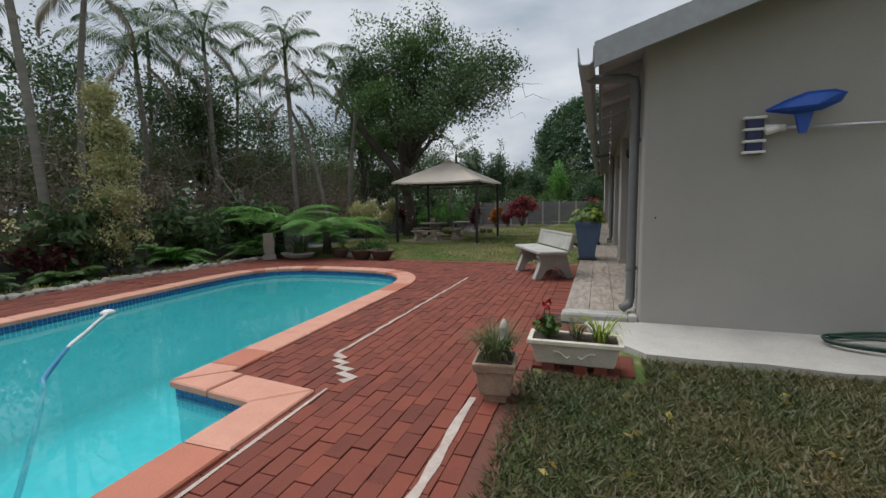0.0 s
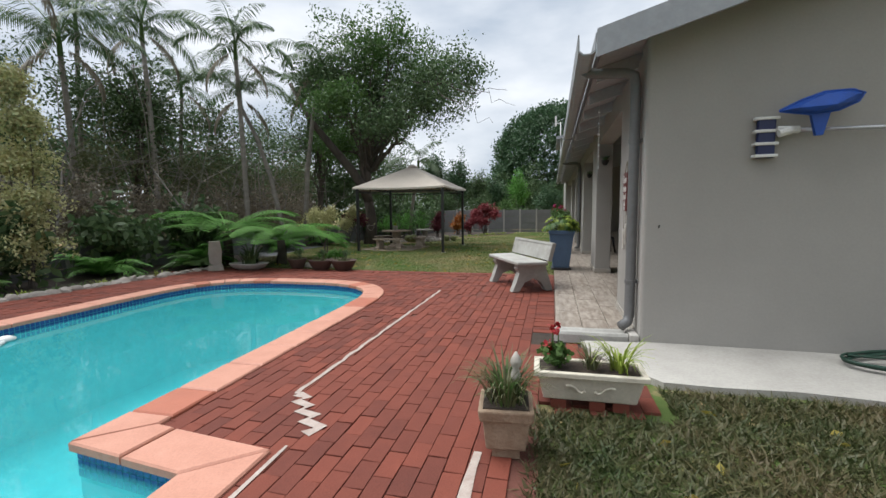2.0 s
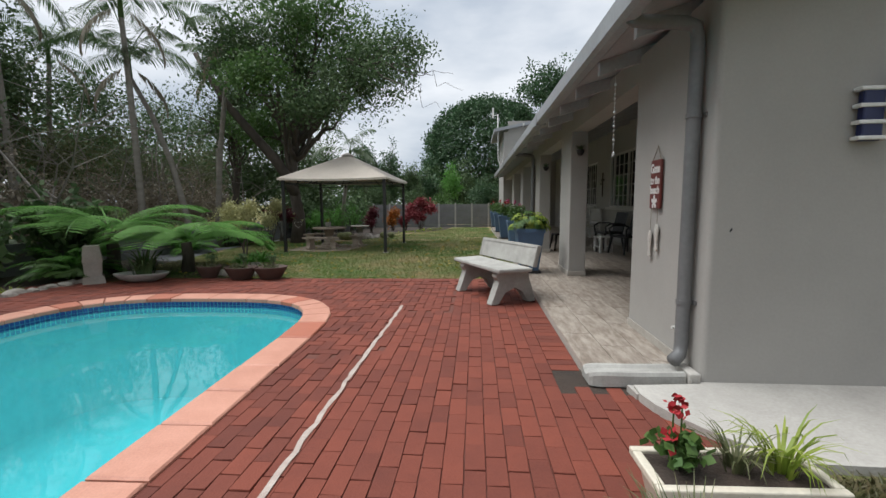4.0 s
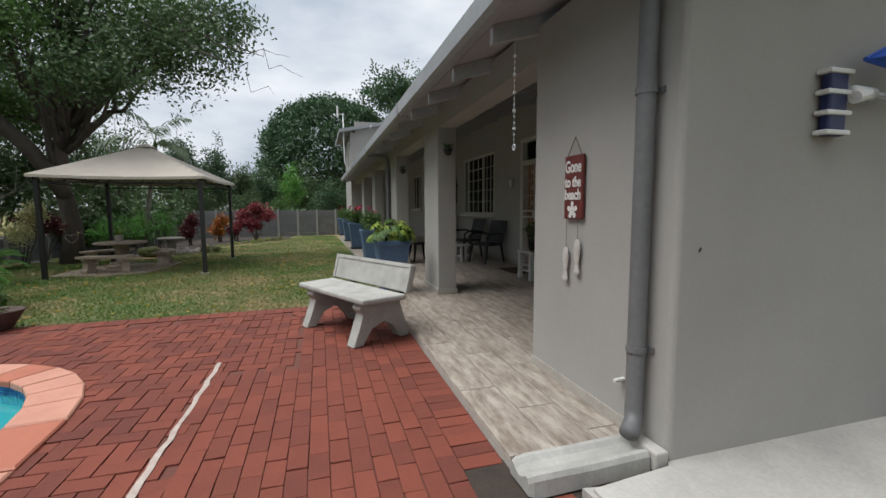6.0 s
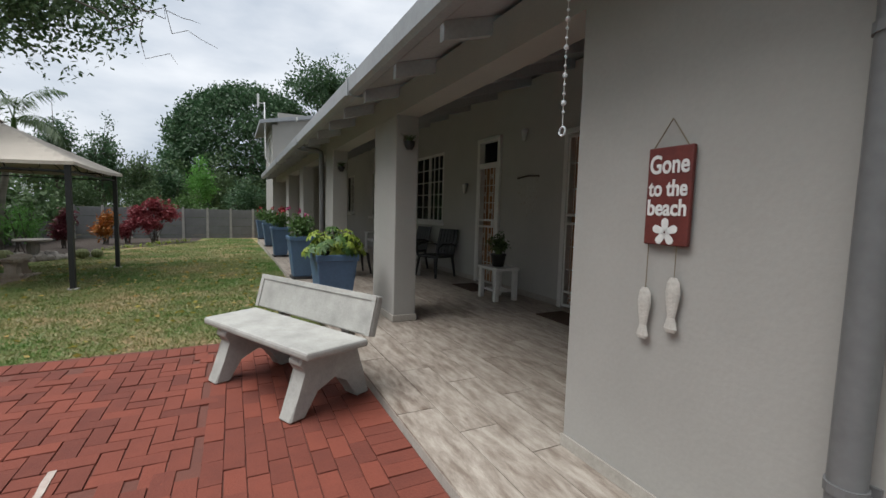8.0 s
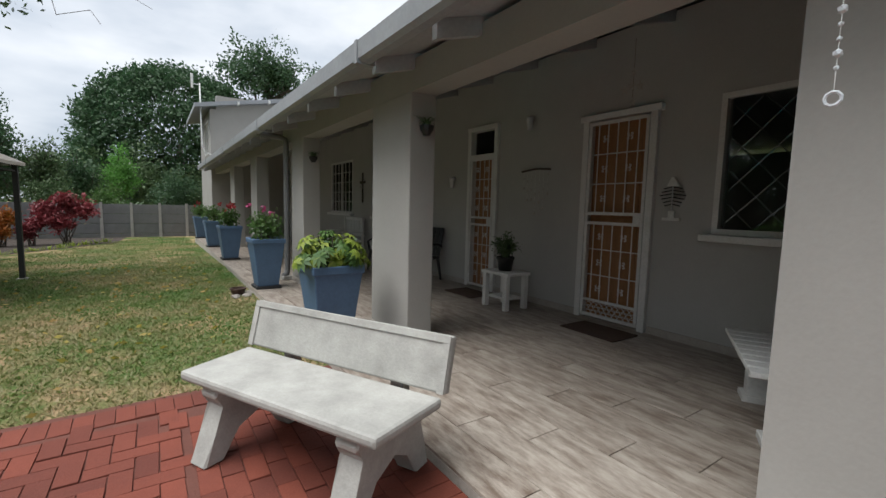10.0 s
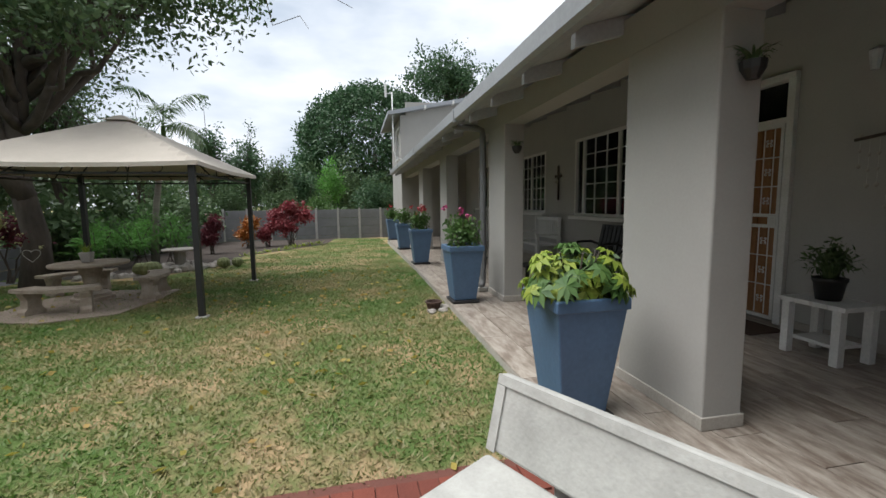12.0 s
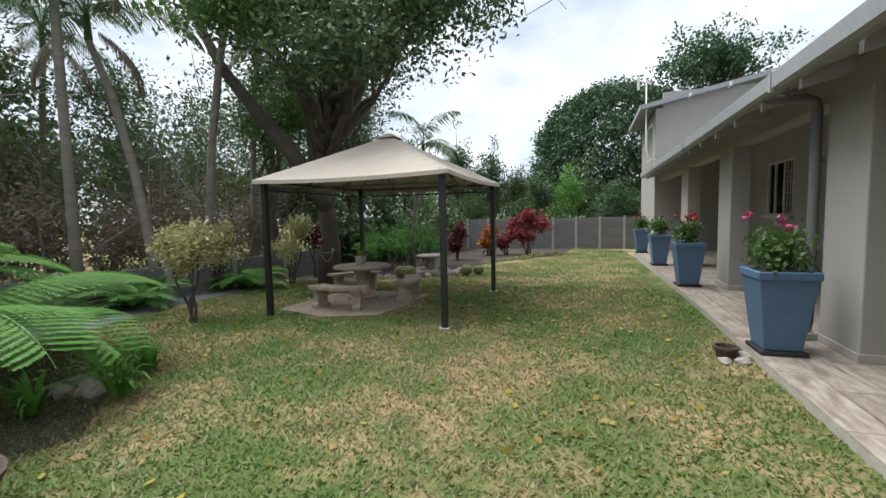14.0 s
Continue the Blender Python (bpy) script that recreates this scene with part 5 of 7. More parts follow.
def armchair(x, y, rz):
    c = thing("armchair", "dark charcoal moulded garden armchair", "chair", group="dark armchairs", m=HOUSE @ pose(x, y, 0.0015, 0, 0, rz))
    bm = B()
    box(bm, -0.27, -0.25, 0.38, 0.27, 0.25, 0.43, bevel=0.015)
    part("seat", bm, CHARCOAL, c)
    for k in range(6):
        bm = B()
        box(bm, -0.26 + 0.088 * k, 0.0, 0.0, -0.26 + 0.088 * k + 0.075, 0.022, 0.52, bevel=0.006)
        part("back_slat", bm, CHARCOAL, c, m=pose(0, 0.24, 0.43, -14, 0, 0))
    for sx in (-1, 1):
        for sy in (-1, 1):
            bm = B()
            tube(bm, [(sx * 0.24, sy * 0.22, 0.39), (sx * 0.28, sy * 0.27, 0.0)], [0.03, 0.02], 8)
            part("leg", bm, CHARCOAL, c)
        bm = B()
        tube(bm, [(sx * 0.28, -0.22, 0.40), (sx * 0.30, -0.25, 0.58), (sx * 0.30, -0.12, 0.65), (sx * 0.29, 0.15, 0.65), (sx * 0.27, 0.28, 0.60)], 0.022, 8)
        part("armrest", bm, CHARCOAL, c, smooth=True)


armchair(1.95, 8.55, -78)
armchair(1.98, 7.30, -70)
stool = thing("plastic_stool", "black moulded plastic stool beside the pillar", "stool", m=HOUSE @ pose(0.62, 8.10, 0.0015, 0, 0, 8))
bm = B()
frustum(bm, 0.36, 0.34, 0.38, 0.42, bevel=0.012)
part("seat", bm, BLACK, stool)
for sx in (-1, 1):
    for sy in (-1, 1):
        part("leg", tube(B(), [(sx * 0.15, sy * 0.15, 0.39), (sx * 0.165, sy * 0.165, 0.24), (sx * 0.205, sy * 0.205, 0.0)], [0.035, 0.027, 0.02], 8), BLACK, stool, smooth=True)
ws = thing("slatted_stool", "small white slatted wooden stool beside the armchair", "stool", m=HOUSE @ pose(1.55, 7.62, 0.0015, 0, 0, 12))
for k in range(5):
    bm = B()
    box(bm, -0.17 + 0.07 * k, -0.17, 0.36, -0.17 + 0.07 * k + 0.056, 0.17, 0.385, bevel=0.004)
    part("slat", bm, WHITE, ws)
for sx in (-1, 1):
    for sy in (-1, 1):
        bm = B()
        box(bm, sx * 0.14 - 0.022, sy * 0.14 - 0.022, 0.0, sx * 0.14 + 0.022, sy * 0.14 + 0.022, 0.36, bevel=0.003)
        part("leg", bm, WHITE, ws)
    bm = B()
    box(bm, sx * 0.14 - 0.014, -0.118, 0.12, sx * 0.14 + 0.014, 0.118, 0.15)
    part("stretcher", bm, WHITE, ws)
# small drain pot sunk beside the lawn edge
dg = thing("clay_drain", "broken brown clay drain pot at the lawn edge", "drain", m=pose(-0.72, 7.72, -0.085))
bm = B()
lathe(bm, [(0.075, 0.0), (0.10, 0.09), (0.115, 0.10), (0.115, 0.12), (0.095, 0.12), (0.085, 0.03), (0.01, 0.025)], (0, 0, 0), 14)
part("pot", bm, BROWNPOT, dg)
for k, (x, y) in enumerate(((0.16, 0.05), (0.10, -0.14), (-0.06, -0.17))):
    bm = B()
    bmesh.ops.create_icosphere(bm, subdivisions=2, radius=0.06)
    for v in bm.verts:
        v.co = Vector((v.co.x * 1.3, v.co.y, v.co.z * 0.6 + 0.02)) * (1 + 0.3 * noise.noise(v.co * 20 + Vector((k, 0, 0))))
    part("stone", bm, STONE, dg, m=pose(x, y, 0.005, 0, 0, 40 * k))
# dark spot on the gable wall, shaped as a tiny raised blob
bm = B()
tube(bm, [(0.138, -0.004, 1.045), (0.132, -0.006, 1.034), (0.126, -0.004, 1.022)], [0.003, 0.007, 0.003], 6)
solid("wall_bracket", bm, CHARCOAL, "tiny dark mark on the plastered wall", "fixing", kind="thing")
cr = thing("cross_ornament", "dark carved wooden wall ornament with a pale heart", "wall ornament", m=HOUSE @ pose(2.44, 10.93, 1.75))
bm = B()
box(bm, -0.012, -0.03, -0.38, 0.012, 0.03, 0.36, bevel=0.006)
box(bm, -0.011, -0.16, 0.10, 0.011, 0.16, 0.16, bevel=0.006)
part("body", bm, BARK, cr)
bm = B()
bmesh.ops.create_icosphere(bm, subdivisions=2, radius=0.05)
part("heart", bm, DRIFT, cr, m=pose(-0.03, 0.02, 0.02))
for x, y in ((0.13, 7.47), (0.13, 4.15)):
    hb = thing("hanging_plant", "small dark hanging plant on the pillar", "plant", m=HOUSE @ pose(x, y, 1.95))
    bm = B()
    lathe(bm, [(0.03, 0.0), (0.06, 0.05), (0.065, 0.09)], (0, -0.02, 0), 10)
    box(bm, -0.01, -0.03, 0.09, 0.01, 0.045, 0.11)
    part("basket", bm, BLACK, hb)
    plant_mesh("leaves", blades(40, 0.16, 0.016, 0.03, 2.6, (0, -0.02, 0.08)), L_DARK, hb)

# pool cleaner
pc = thing("pool_cleaner_float", "white pool float with a pale blue suction hose", "pool cleaner", m=pose(-0.10, 0.02, 0.035))
bm = B()
lathe(bm, [(0.03, 0), (0.085, 0.015), (0.09, 0.035), (0.05, 0.06), (0.02, 0.068)], (-6.37, -0.74, -0.205), 16)
part("float", bm, WHITE, pc, smooth=True)
bm = B()
tube(bm, [(-6.3, -0.8, -0.185), (-6.0, -1.12, -0.183), (-5.684, -1.43, -0.185), (-5.4, -1.74, -0.19), (-5.3, -1.84, -0.20)], 0.02, 8)
part("hose", bm, mat("white_hose", (0.72, 0.76, 0.75), rough=0.5, bump=0.1), pc, "white ribbed suction hose", smooth=True)
bm = B()
tube(bm, [(-5.3, -1.84, -0.20), (-5.05, -2.05, -0.195), (-4.8, -2.26, -0.193), (-4.6, -2.42, -0.20), (-4.45, -2.5, -0.24), (-4.5, -2.55, -0.5), (-4.4, -2.75, -0.9), (-4.3, -3.0, -1.3)], 0.022, 8)
part("hose", bm, mat("pale_blue_hose", (0.04, 0.24, 0.42), rough=0.5, bump=0.1), pc, "blue lower length of hose", smooth=True)

# ---- gazebo and garden furniture ----
GX, GY, GS, GSX = -4.93, 9.50, 1.33, 1.35
gz = thing("gazebo", "black steel gazebo with a beige canvas pyramid roof", "gazebo", m=Matrix.Translation((GX, GY, 0)) @ Matrix.Rotation(radians(-2.5), 4, "Z") @ Matrix.Diagonal((1, 1, 1.045, 1)) @ Matrix.Translation((-GX, -GY, 0)))
for sx in (-1, 1):
    for sy in (-1, 1):
        bm = B()
        x, y = GX + sx * GSX, GY + sy * GS
        g = -0.085 - (0.06 if sx < 0 else 0)
        box(bm, x - 0.035, y - 0.035, g, x + 0.035, y + 0.035, 1.80)
        part("post", bm, BLACK, gz)
        bm = B()
        box(bm, x - 0.07, y - 0.07, g - 0.02, x + 0.07, y + 0.07, g + 0.03, bevel=0.005)
        part("post_foot", bm, CONC, gz, "small concrete post foot")
for sx, sy in ((1, 0), (-1, 0), (0, 1), (0, -1)):
    for z in (1.66, 1.78):
        bm = B()
        if sx:
            box(bm, GX + sx * GSX - 0.012, GY - GS, z - 0.012, GX + sx * GSX + 0.012, GY + GS, z + 0.012)
        else:
            box(bm, GX - GSX, GY + sy * GS - 0.012, z - 0.012, GX + GSX, GY + sy * GS + 0.012, z + 0.012)
        part("rail", bm, BLACK, gz)
    for k in range(-2, 3):
        bm = B()
        u = k * 0.48
        c = [(u + 0.07 * math.cos(a) * s, 1.72 + 0.05 * math.sin(a)) for s, a in [(1, 0.3 * q) for q in range(-8, 6)]]
        pts = [(GX + sx * GSX if sx else GX + p, GY + sy * GS if sy else GY + p, z) for p, z in c]
        tube(bm, pts, 0.006, 5)
        part("scroll", bm, BLACK, gz)
    for s in (-1, 1):
        bm = B()
        a = (GX + sx * GSX if sx else GX + s * 0.65, GY + sy * GS if sy else GY + s * 0.65, 1.66)
        b = (GX + sx * (GSX - 0.3) if sx else GX + s * 0.45, GY + sy * (GS - 0.3) if sy else GY + s * 0.45, 1.92)
        tube(bm, [a, b], 0.01, 6)
        part("brace", bm, BLACK, gz)
bm = B()
E_, TOP = GS + 0.11, 0.17
n = 10
def canopy(u, v, lift=0.0):
    r = max(abs(u), abs(v))
    sag = 0.012 * math.sin(math.pi * (r - 0.1)) * (1 - 0.7 * (min(abs(u), abs(v)) / max(r, 1e-6)))
    edge_sag = -0.03 * (1 - (min(abs(u), abs(v)) / max(r, 1e-6)) ** 2) * r
    return (GX + u * (E_ + 0.02), GY + v * E_, 1.80 + 0.70 * (1 - r) - sag + edge_sag + lift)
vs = {}
for i in range(-n, n + 1):
    for j in range(-n, n + 1):
        vs[i, j] = bm.verts.new(canopy(i / n, j / n))
for i in range(-n, n):
    for j in range(-n, n):
        bm.faces.new((vs[i, j], vs[i + 1, j], vs[i + 1, j + 1], vs[i, j + 1]))
rim_keys = [(i, -n) for i in range(-n, n)] + [(n, j) for j in range(-n, n)] + [(-i, n) for i in range(-n, n)] + [(-n, -j) for j in range(-n, n)]
low = {k: bm.verts.new(vs[k].co + Vector((0, 0, -0.05))) for k in rim_keys}
for a, b in zip(rim_keys, rim_keys[1:] + rim_keys[:1]):
    bm.faces.new((vs[a], low[a], low[b], vs[b]))
cn = part("canopy", bm, CANVAS, gz, "faded beige canvas canopy")
bm = B()
frustum(bm, 0.34, 0.06, 2.455, 2.535, at=(GX, GY))
part("vent_cap", bm, CANVAS, gz)
for sx, sy in ((1, 1), (1, -1), (-1, 1), (-1, -1)):
    bm = B()
    tube(bm, [(GX + sx * GSX, GY + sy * GS, 1.79), (GX + sx * 0.1, GY + sy * 0.1, 2.40)], 0.012, 6)
    part("hip_bar", bm, BLACK, gz)

bm = B()
prism(bm, [(GX - 1.55, GY - 0.9), (GX - 0.6, GY - 1.2), (GX + 0.15, GY - 0.95), (GX + 0.3, GY - 0.1), (GX + 0.35, GY + 0.7), (GX - 0.6, GY + 0.9), (GX - 1.4, GY + 0.5)], -0.12, -0.062)
solid("flagstones", bm, mat("flagstone", (0.36, 0.28, 0.22), (0.25, 0.19, 0.15), rough=0.9, scale=3, bump=0.4), "worn brown stone slabs under the garden table", "paving")
gt = thing("garden_table", "round cast-stone garden table on a turned pedestal", "table", m=pose(-5.62, 9.72, -0.062) @ Matrix.Diagonal((1.15, 1.15, 1.1, 1)))
bm = B()
lathe(bm, [(0.24, 0), (0.24, 0.04), (0.20, 0.05), (0.20, 0.09), (0.11, 0.12), (0.085, 0.2), (0.10, 0.32), (0.14, 0.44), (0.15, 0.47)], (0, 0, 0), 20)
part("pedestal", bm, OLDC, gt, smooth=False)
bm = B()
lathe(bm, [(0.30, 0.47), (0.42, 0.475), (0.43, 0.49), (0.43, 0.505), (0.42, 0.515), (0.05, 0.517)], (0, 0, 0), 32)
part("tabletop", bm, OLDC, gt)
tp = thing("table_pot", "small square stone pot with a green plant on the table", "potted plant", m=pose(-5.66, 9.74, 0.508))
bm = B()
frustum(bm, 0.11, 0.15, 0, 0.15, bevel=0.008)
part("pot", bm, CONC, tp)
plant_mesh("leaves", blades(30, 0.18, 0.014, 0.05, 1.2, (0, 0, 0.15)), L_LIME, tp)


def curved_bench(x, y, rz):
    b = thing("curved_bench", "curved cast-stone garden bench on two scrolled legs", "bench", group="stone benches round the table", m=pose(x, y, -0.064, 0, 0, rz))
    bm = B()
    r0, r1 = 0.72, 1.0
    angs = [radians(-90 + 64 * (k / 10 - 0.5)) for k in range(11)]
    ring = [(r1 * math.cos(a), r1 * math.sin(a)) for a in angs] + [(r0 * math.cos(a), r0 * math.sin(a)) for a in angs[::-1]]
    prism(bm, ring, 0.30, 0.345)
    part("seat", bm, OLDC, b)
    for a in (radians(-90 - 22), radians(-90 + 22)):
        bm = B()
        side = [(-0.13, 0), (0.13, 0), (0.13, 0.05), (0.09, 0.09), (0.08, 0.20), (0.12, 0.27), (0.12, 0.30), (-0.12, 0.30), (-0.12, 0.27), (-0.08, 0.20), (-0.09, 0.09), (-0.13, 0.05)]
        lo = [bm.verts.new((u, -0.06, z)) for u, z in side]
        hi = [bm.verts.new((u, 0.06, z)) for u, z in side]
        bm.faces.new(lo)
        bm.faces.new(hi[::-1])
        for k in range(len(side)):
            j = (k + 1) % len(side)
            bm.faces.new((lo[k], hi[k], hi[j], lo[j]))
        part("leg", bm, OLDC, b, m=pose(0.86 * math.cos(a), 0.86 * math.sin(a), 0, 0, 0, math.degrees(a)))


curved_bench(-5.55, 9.65, -2)
curved_bench(-5.6, 9.72, 98)
curved_bench(-5.65, 9.7, 215)


def rock(x, y, z, sx, sy, sz, rz=0, material=None, name="rock", label="rounded grey-brown garden stone", group="bed stones"):
    bm = B()
    bmesh.ops.create_icosphere(bm, subdivisions=2, radius=1)
    for v in bm.verts:
        k = 1 + 0.35 * noise.noise(v.co * 1.3 + Vector((x * 3, y * 3, z)))
        v.co = Vector((v.co.x * sx * k, v.co.y * sy * k, max(-0.6, v.co.z * k) * sz))
    solid(name, bm, material or STONE, label, "stone", kind="thing", m=pose(x, y, z, 0, 0, rz), group=group)


bb = thing("stone_birdbath", "low stone birdbath on a rough pedestal among rocks", "birdbath", m=pose(-5.5, 13.0, -0.11))
bm = B()
lathe(bm, [(0.16, 0), (0.11, 0.12), (0.13, 0.32), (0.10, 0.42)], (0, 0, 0), 12)
part("pedestal", bm, STONE, bb)
bm = B()
lathe(bm, [(0.10, 0.42), (0.34, 0.44), (0.36, 0.47), (0.34, 0.49), (0.28, 0.475)], (0, 0, 0), 20)
part("basin", bm, STONE, bb)
for k in range(34):
    a = k / 33
    rock(-6.9 + 2.2 * a + 0.12 * random.uniform(-1, 1), 12.0 + 1.7 * a * a + 0.12 * random.uniform(-1, 1), -0.10, random.uniform(0.08, 0.17), random.uniform(0.07, 0.13), random.uniform(0.07, 0.13), random.uniform(0, 180))
for k in range(12):
    rock(-5.5 + 0.35 * math.cos(k * 0.52) + 0.05 * random.random(), 13.0 + 0.35 * math.sin(k * 0.52), -0.07, 0.13, 0.11, 0.10 + 0.05 * random.random(), k * 40)
for x, y, r in ((-5.75, 12.15, 0.19), (-6.0, 12.3, 0.17), (-4.6, 13.0, 0.15), (-4.35, 13.2, 0.13)):
    bm = B()
    ribs = 24
    prof = [(0.3, 0.0), (0.8, 0.25), (1.0, 0.7), (0.92, 1.15), (0.6, 1.5), (0.1, 1.58)]
    lathe(bm, [(r * a, r * b) for a, b in prof], (0, 0, 0), ribs)
    for i, v in enumerate(bm.verts):
        if i % 2:
            v.co.x *= 0.9
            v.co.y *= 0.9
    solid("barrel_cactus", bm, mat("cactus_green", (0.20, 0.21, 0.08), (0.13, 0.15, 0.06), rough=0.8, scale=20, fine=80, bump=0.5), "round ribbed barrel cactus in the stone bed", "cactus", kind="thing", m=pose(x, y, -0.10), group="barrel cacti")

# border stones of the bed beside the pool
for k in range(46):
    a = k / 45
    x = -8.50 + 0.95 * max(0, a - 0.45) + 0.06 * random.uniform(-1, 1)
    y = -3.2 + 7.1 * a
    rock(x, y, -0.06, random.uniform(0.07, 0.16), random.uniform(0.06, 0.12), random.uniform(0.05, 0.09), random.uniform(0, 180), material=STONE)
for k in range(3):
    rock(-6.1 + 0.3 * k, 4.62 + 0.1 * random.uniform(-1, 1), -0.05, 0.16, 0.11, 0.08, random.uniform(0, 180))
for k in range(9):
    rock(-6.2 + 0.11 * (k % 4) + 0.05 * random.random(), 5.42 + 0.10 * (k // 2), -0.05, 0.10, 0.08, 0.07, random.uniform(0, 180))
# stone head ornament, bowls and pots by the pool
so = B()
frustum(so, 0.30, 0.26, 0.0, 0.12)
frustum(so, 0.22, 0.25, 0.12, 0.36)
frustum(so, 0.27, 0.22, 0.36, 0.62)
for v in so.verts:
    v.co += 0.02 * Vector((noise.noise(v.co * 9), noise.noise(v.co * 9 + Vector((5, 0, 0))), 0))
solid("stone_ornament", so, STONE, "weathered carved stone block beside the pool", "ornament", kind="thing", m=pose(-7.70, 3.80, -0.06, 0, 0, 40))
ob_ = thing("oval_bowl", "low pale oval stone bowl planter on the paving", "planter", m=pose(-7.0, 3.95, -0.06, 0, 0, 10))
bm = B()
lathe(bm, [(0.20, 0), (0.34, 0.05), (0.42, 0.13), (0.43, 0.15), (0.38, 0.15), (0.34, 0.12)], (0, 0, 0), 28, squash=0.55)
part("bowl", bm, BENCHC, ob_, smooth=True)
plant_mesh("lily_leaves", blades(70, 0.62, 0.05, 0.16, 1.7, (0, 0.08, 0.10)), L_DARK, ob_, "dark strap leaves")
for x, y, r in ((-5.42, 4.18, 0.28), (-4.92, 4.22, 0.29), (-6.05, 4.30, 0.22)):
    bw = thing("bonsai_bowl", "brown clay bowl with small succulents on the paving", "planter", m=pose(x, y, -0.06), group="clay bowls")
    bm = B()
    lathe(bm, [(0.55 * r, 0), (0.62 * r, 0.02), (0.98 * r, 0.20), (r, 0.215), (0.94 * r, 0.215), (0.90 * r, 0.18)], (0, 0, 0), 24, squash=0.8)
    part("bowl", bm, BROWNPOT, bw, smooth=True)
    plant_mesh("succulents", bush((0, 0, 0.22), (0.8 * r, 0.6 * r, 0.06), 40, 5, 0.02, 0.04, 0.025), L_OLIVE, bw, "grey-green succulents")
    plant_mesh("bonsai", bush((0.05, 0, 0.37), (0.10, 0.09, 0.09), 30, 6, 0.02, 0.035, 0.02), L_DARK, bw, "small dark bonsai crown")
    bm = B()
    tube(bm, [(0.03, 0, 0.18), (0.06, 0.01, 0.28), (0.05, 0, 0.36)], [0.012, 0.009, 0.006], 6)
    part("bonsai_stem", bm, BARK, bw)

# ---- planting ----
from mathutils.geometry import tessellate_polygon


def strip(name, pts, z, material, label):
    bm = B()
    vs = [bm.verts.new((x, y, z + ground_z(x, y) + 0.08)) for x, y in pts]
    for tri in tessellate_polygon([[Vector((x, y, 0)) for x, y in pts]]):
        bm.faces.new([vs[k] for k in tri])
    solid(name, bm, material, label, "bed")


strip("planting_bed", [(-8.50, -7.4), (-8.48, 1.0), (-7.95, 3.3), (-7.7, 4.25), (-5.4, 4.4), (-5.2, 5.0), (-6.0, 5.8), (-7.4, 6.3), (-9.5, 6.8), (-10.3, 2.0), (-10.7, -4.0)], -0.072, SOIL, "dark soil bed along the fence")
strip("gravel_bed", [(-8.0, 6.4), (-8.25, 7.2), (-8.4, 8.0), (-8.45, 9.0), (-8.25, 10.3), (-7.9, 12.0), (-8.6, 12.3), (-9.25, 8.4), (-9.5, 6.6)], -0.074, GRAVEL, "grey gravel strip along the fence")
strip("shrub_bed", [(-7.8, 12.0), (-6.3, 12.2), (-5.4, 12.4), (-4.8, 13.8), (-4.75, 15.9), (-3.7, 17.8), (-2.55, 19.9), (-2.3, 23.4), (-7.1, 23.4), (-8.4, 13.2)], -0.070, SOIL, "dark soil shrub bed at the end of the lawn")


def wander(a, b, n, amount):
    """A crooked line between two points."""
    a, b = Vector(a), Vector(b)
    return [a.lerp(b, k / n) + Vector(rng.normal(size=3)) * amount * math.sin(math.pi * k / n) for k in range(n + 1)]


def broad_tree(name, label, base, height, trunk_r, crown_c, crown_r, count, each, tight, leaf_len, leaf_w, material, limbs=9, hollow=0.3, extra=None):
    t = thing(name, label, "tree", m=None)
    bm = B()
    top = Vector(crown_c)
    line = wander(base, (top.x, top.y, top.z), 6, 0.10)
    tube(bm, line, [trunk_r * (1.25 if k == 0 else 1 - 0.11 * k) for k in range(7)], 12)
    part("trunk", bm, BARK, t, smooth=True)
    pts, basepts = clumps(crown_c, crown_r, count, each, tight, hollow=hollow)
    for k in range(limbs):
        bm = B()
        start = line[2 + k % 4]
        end = basepts[int(k * len(basepts) / limbs)]
        tube(bm, wander(start, end, 5, 0.12), [trunk_r * s for s in (0.42, 0.34, 0.27, 0.2, 0.13, 0.05)], 7)
        part("limb", bm, BARK, t, smooth=True)
    twigs = []
    for b_ in basepts[:: max(1, len(basepts) // 160)]:
        s = np.array(top) + (b_ - np.array(top)) * 0.45
        w = np.array([0.012, 0.012, 0.0]) * (1 + trunk_r * 2)
        twigs.append([s - w, s + w, b_ + w * 0.3, b_ - w * 0.3])
    plant_mesh("twig_spray", np.array(twigs), BARK, t)
    plant_mesh("crown", leaves(pts, leaf_len, leaf_w), material, t)
    return t


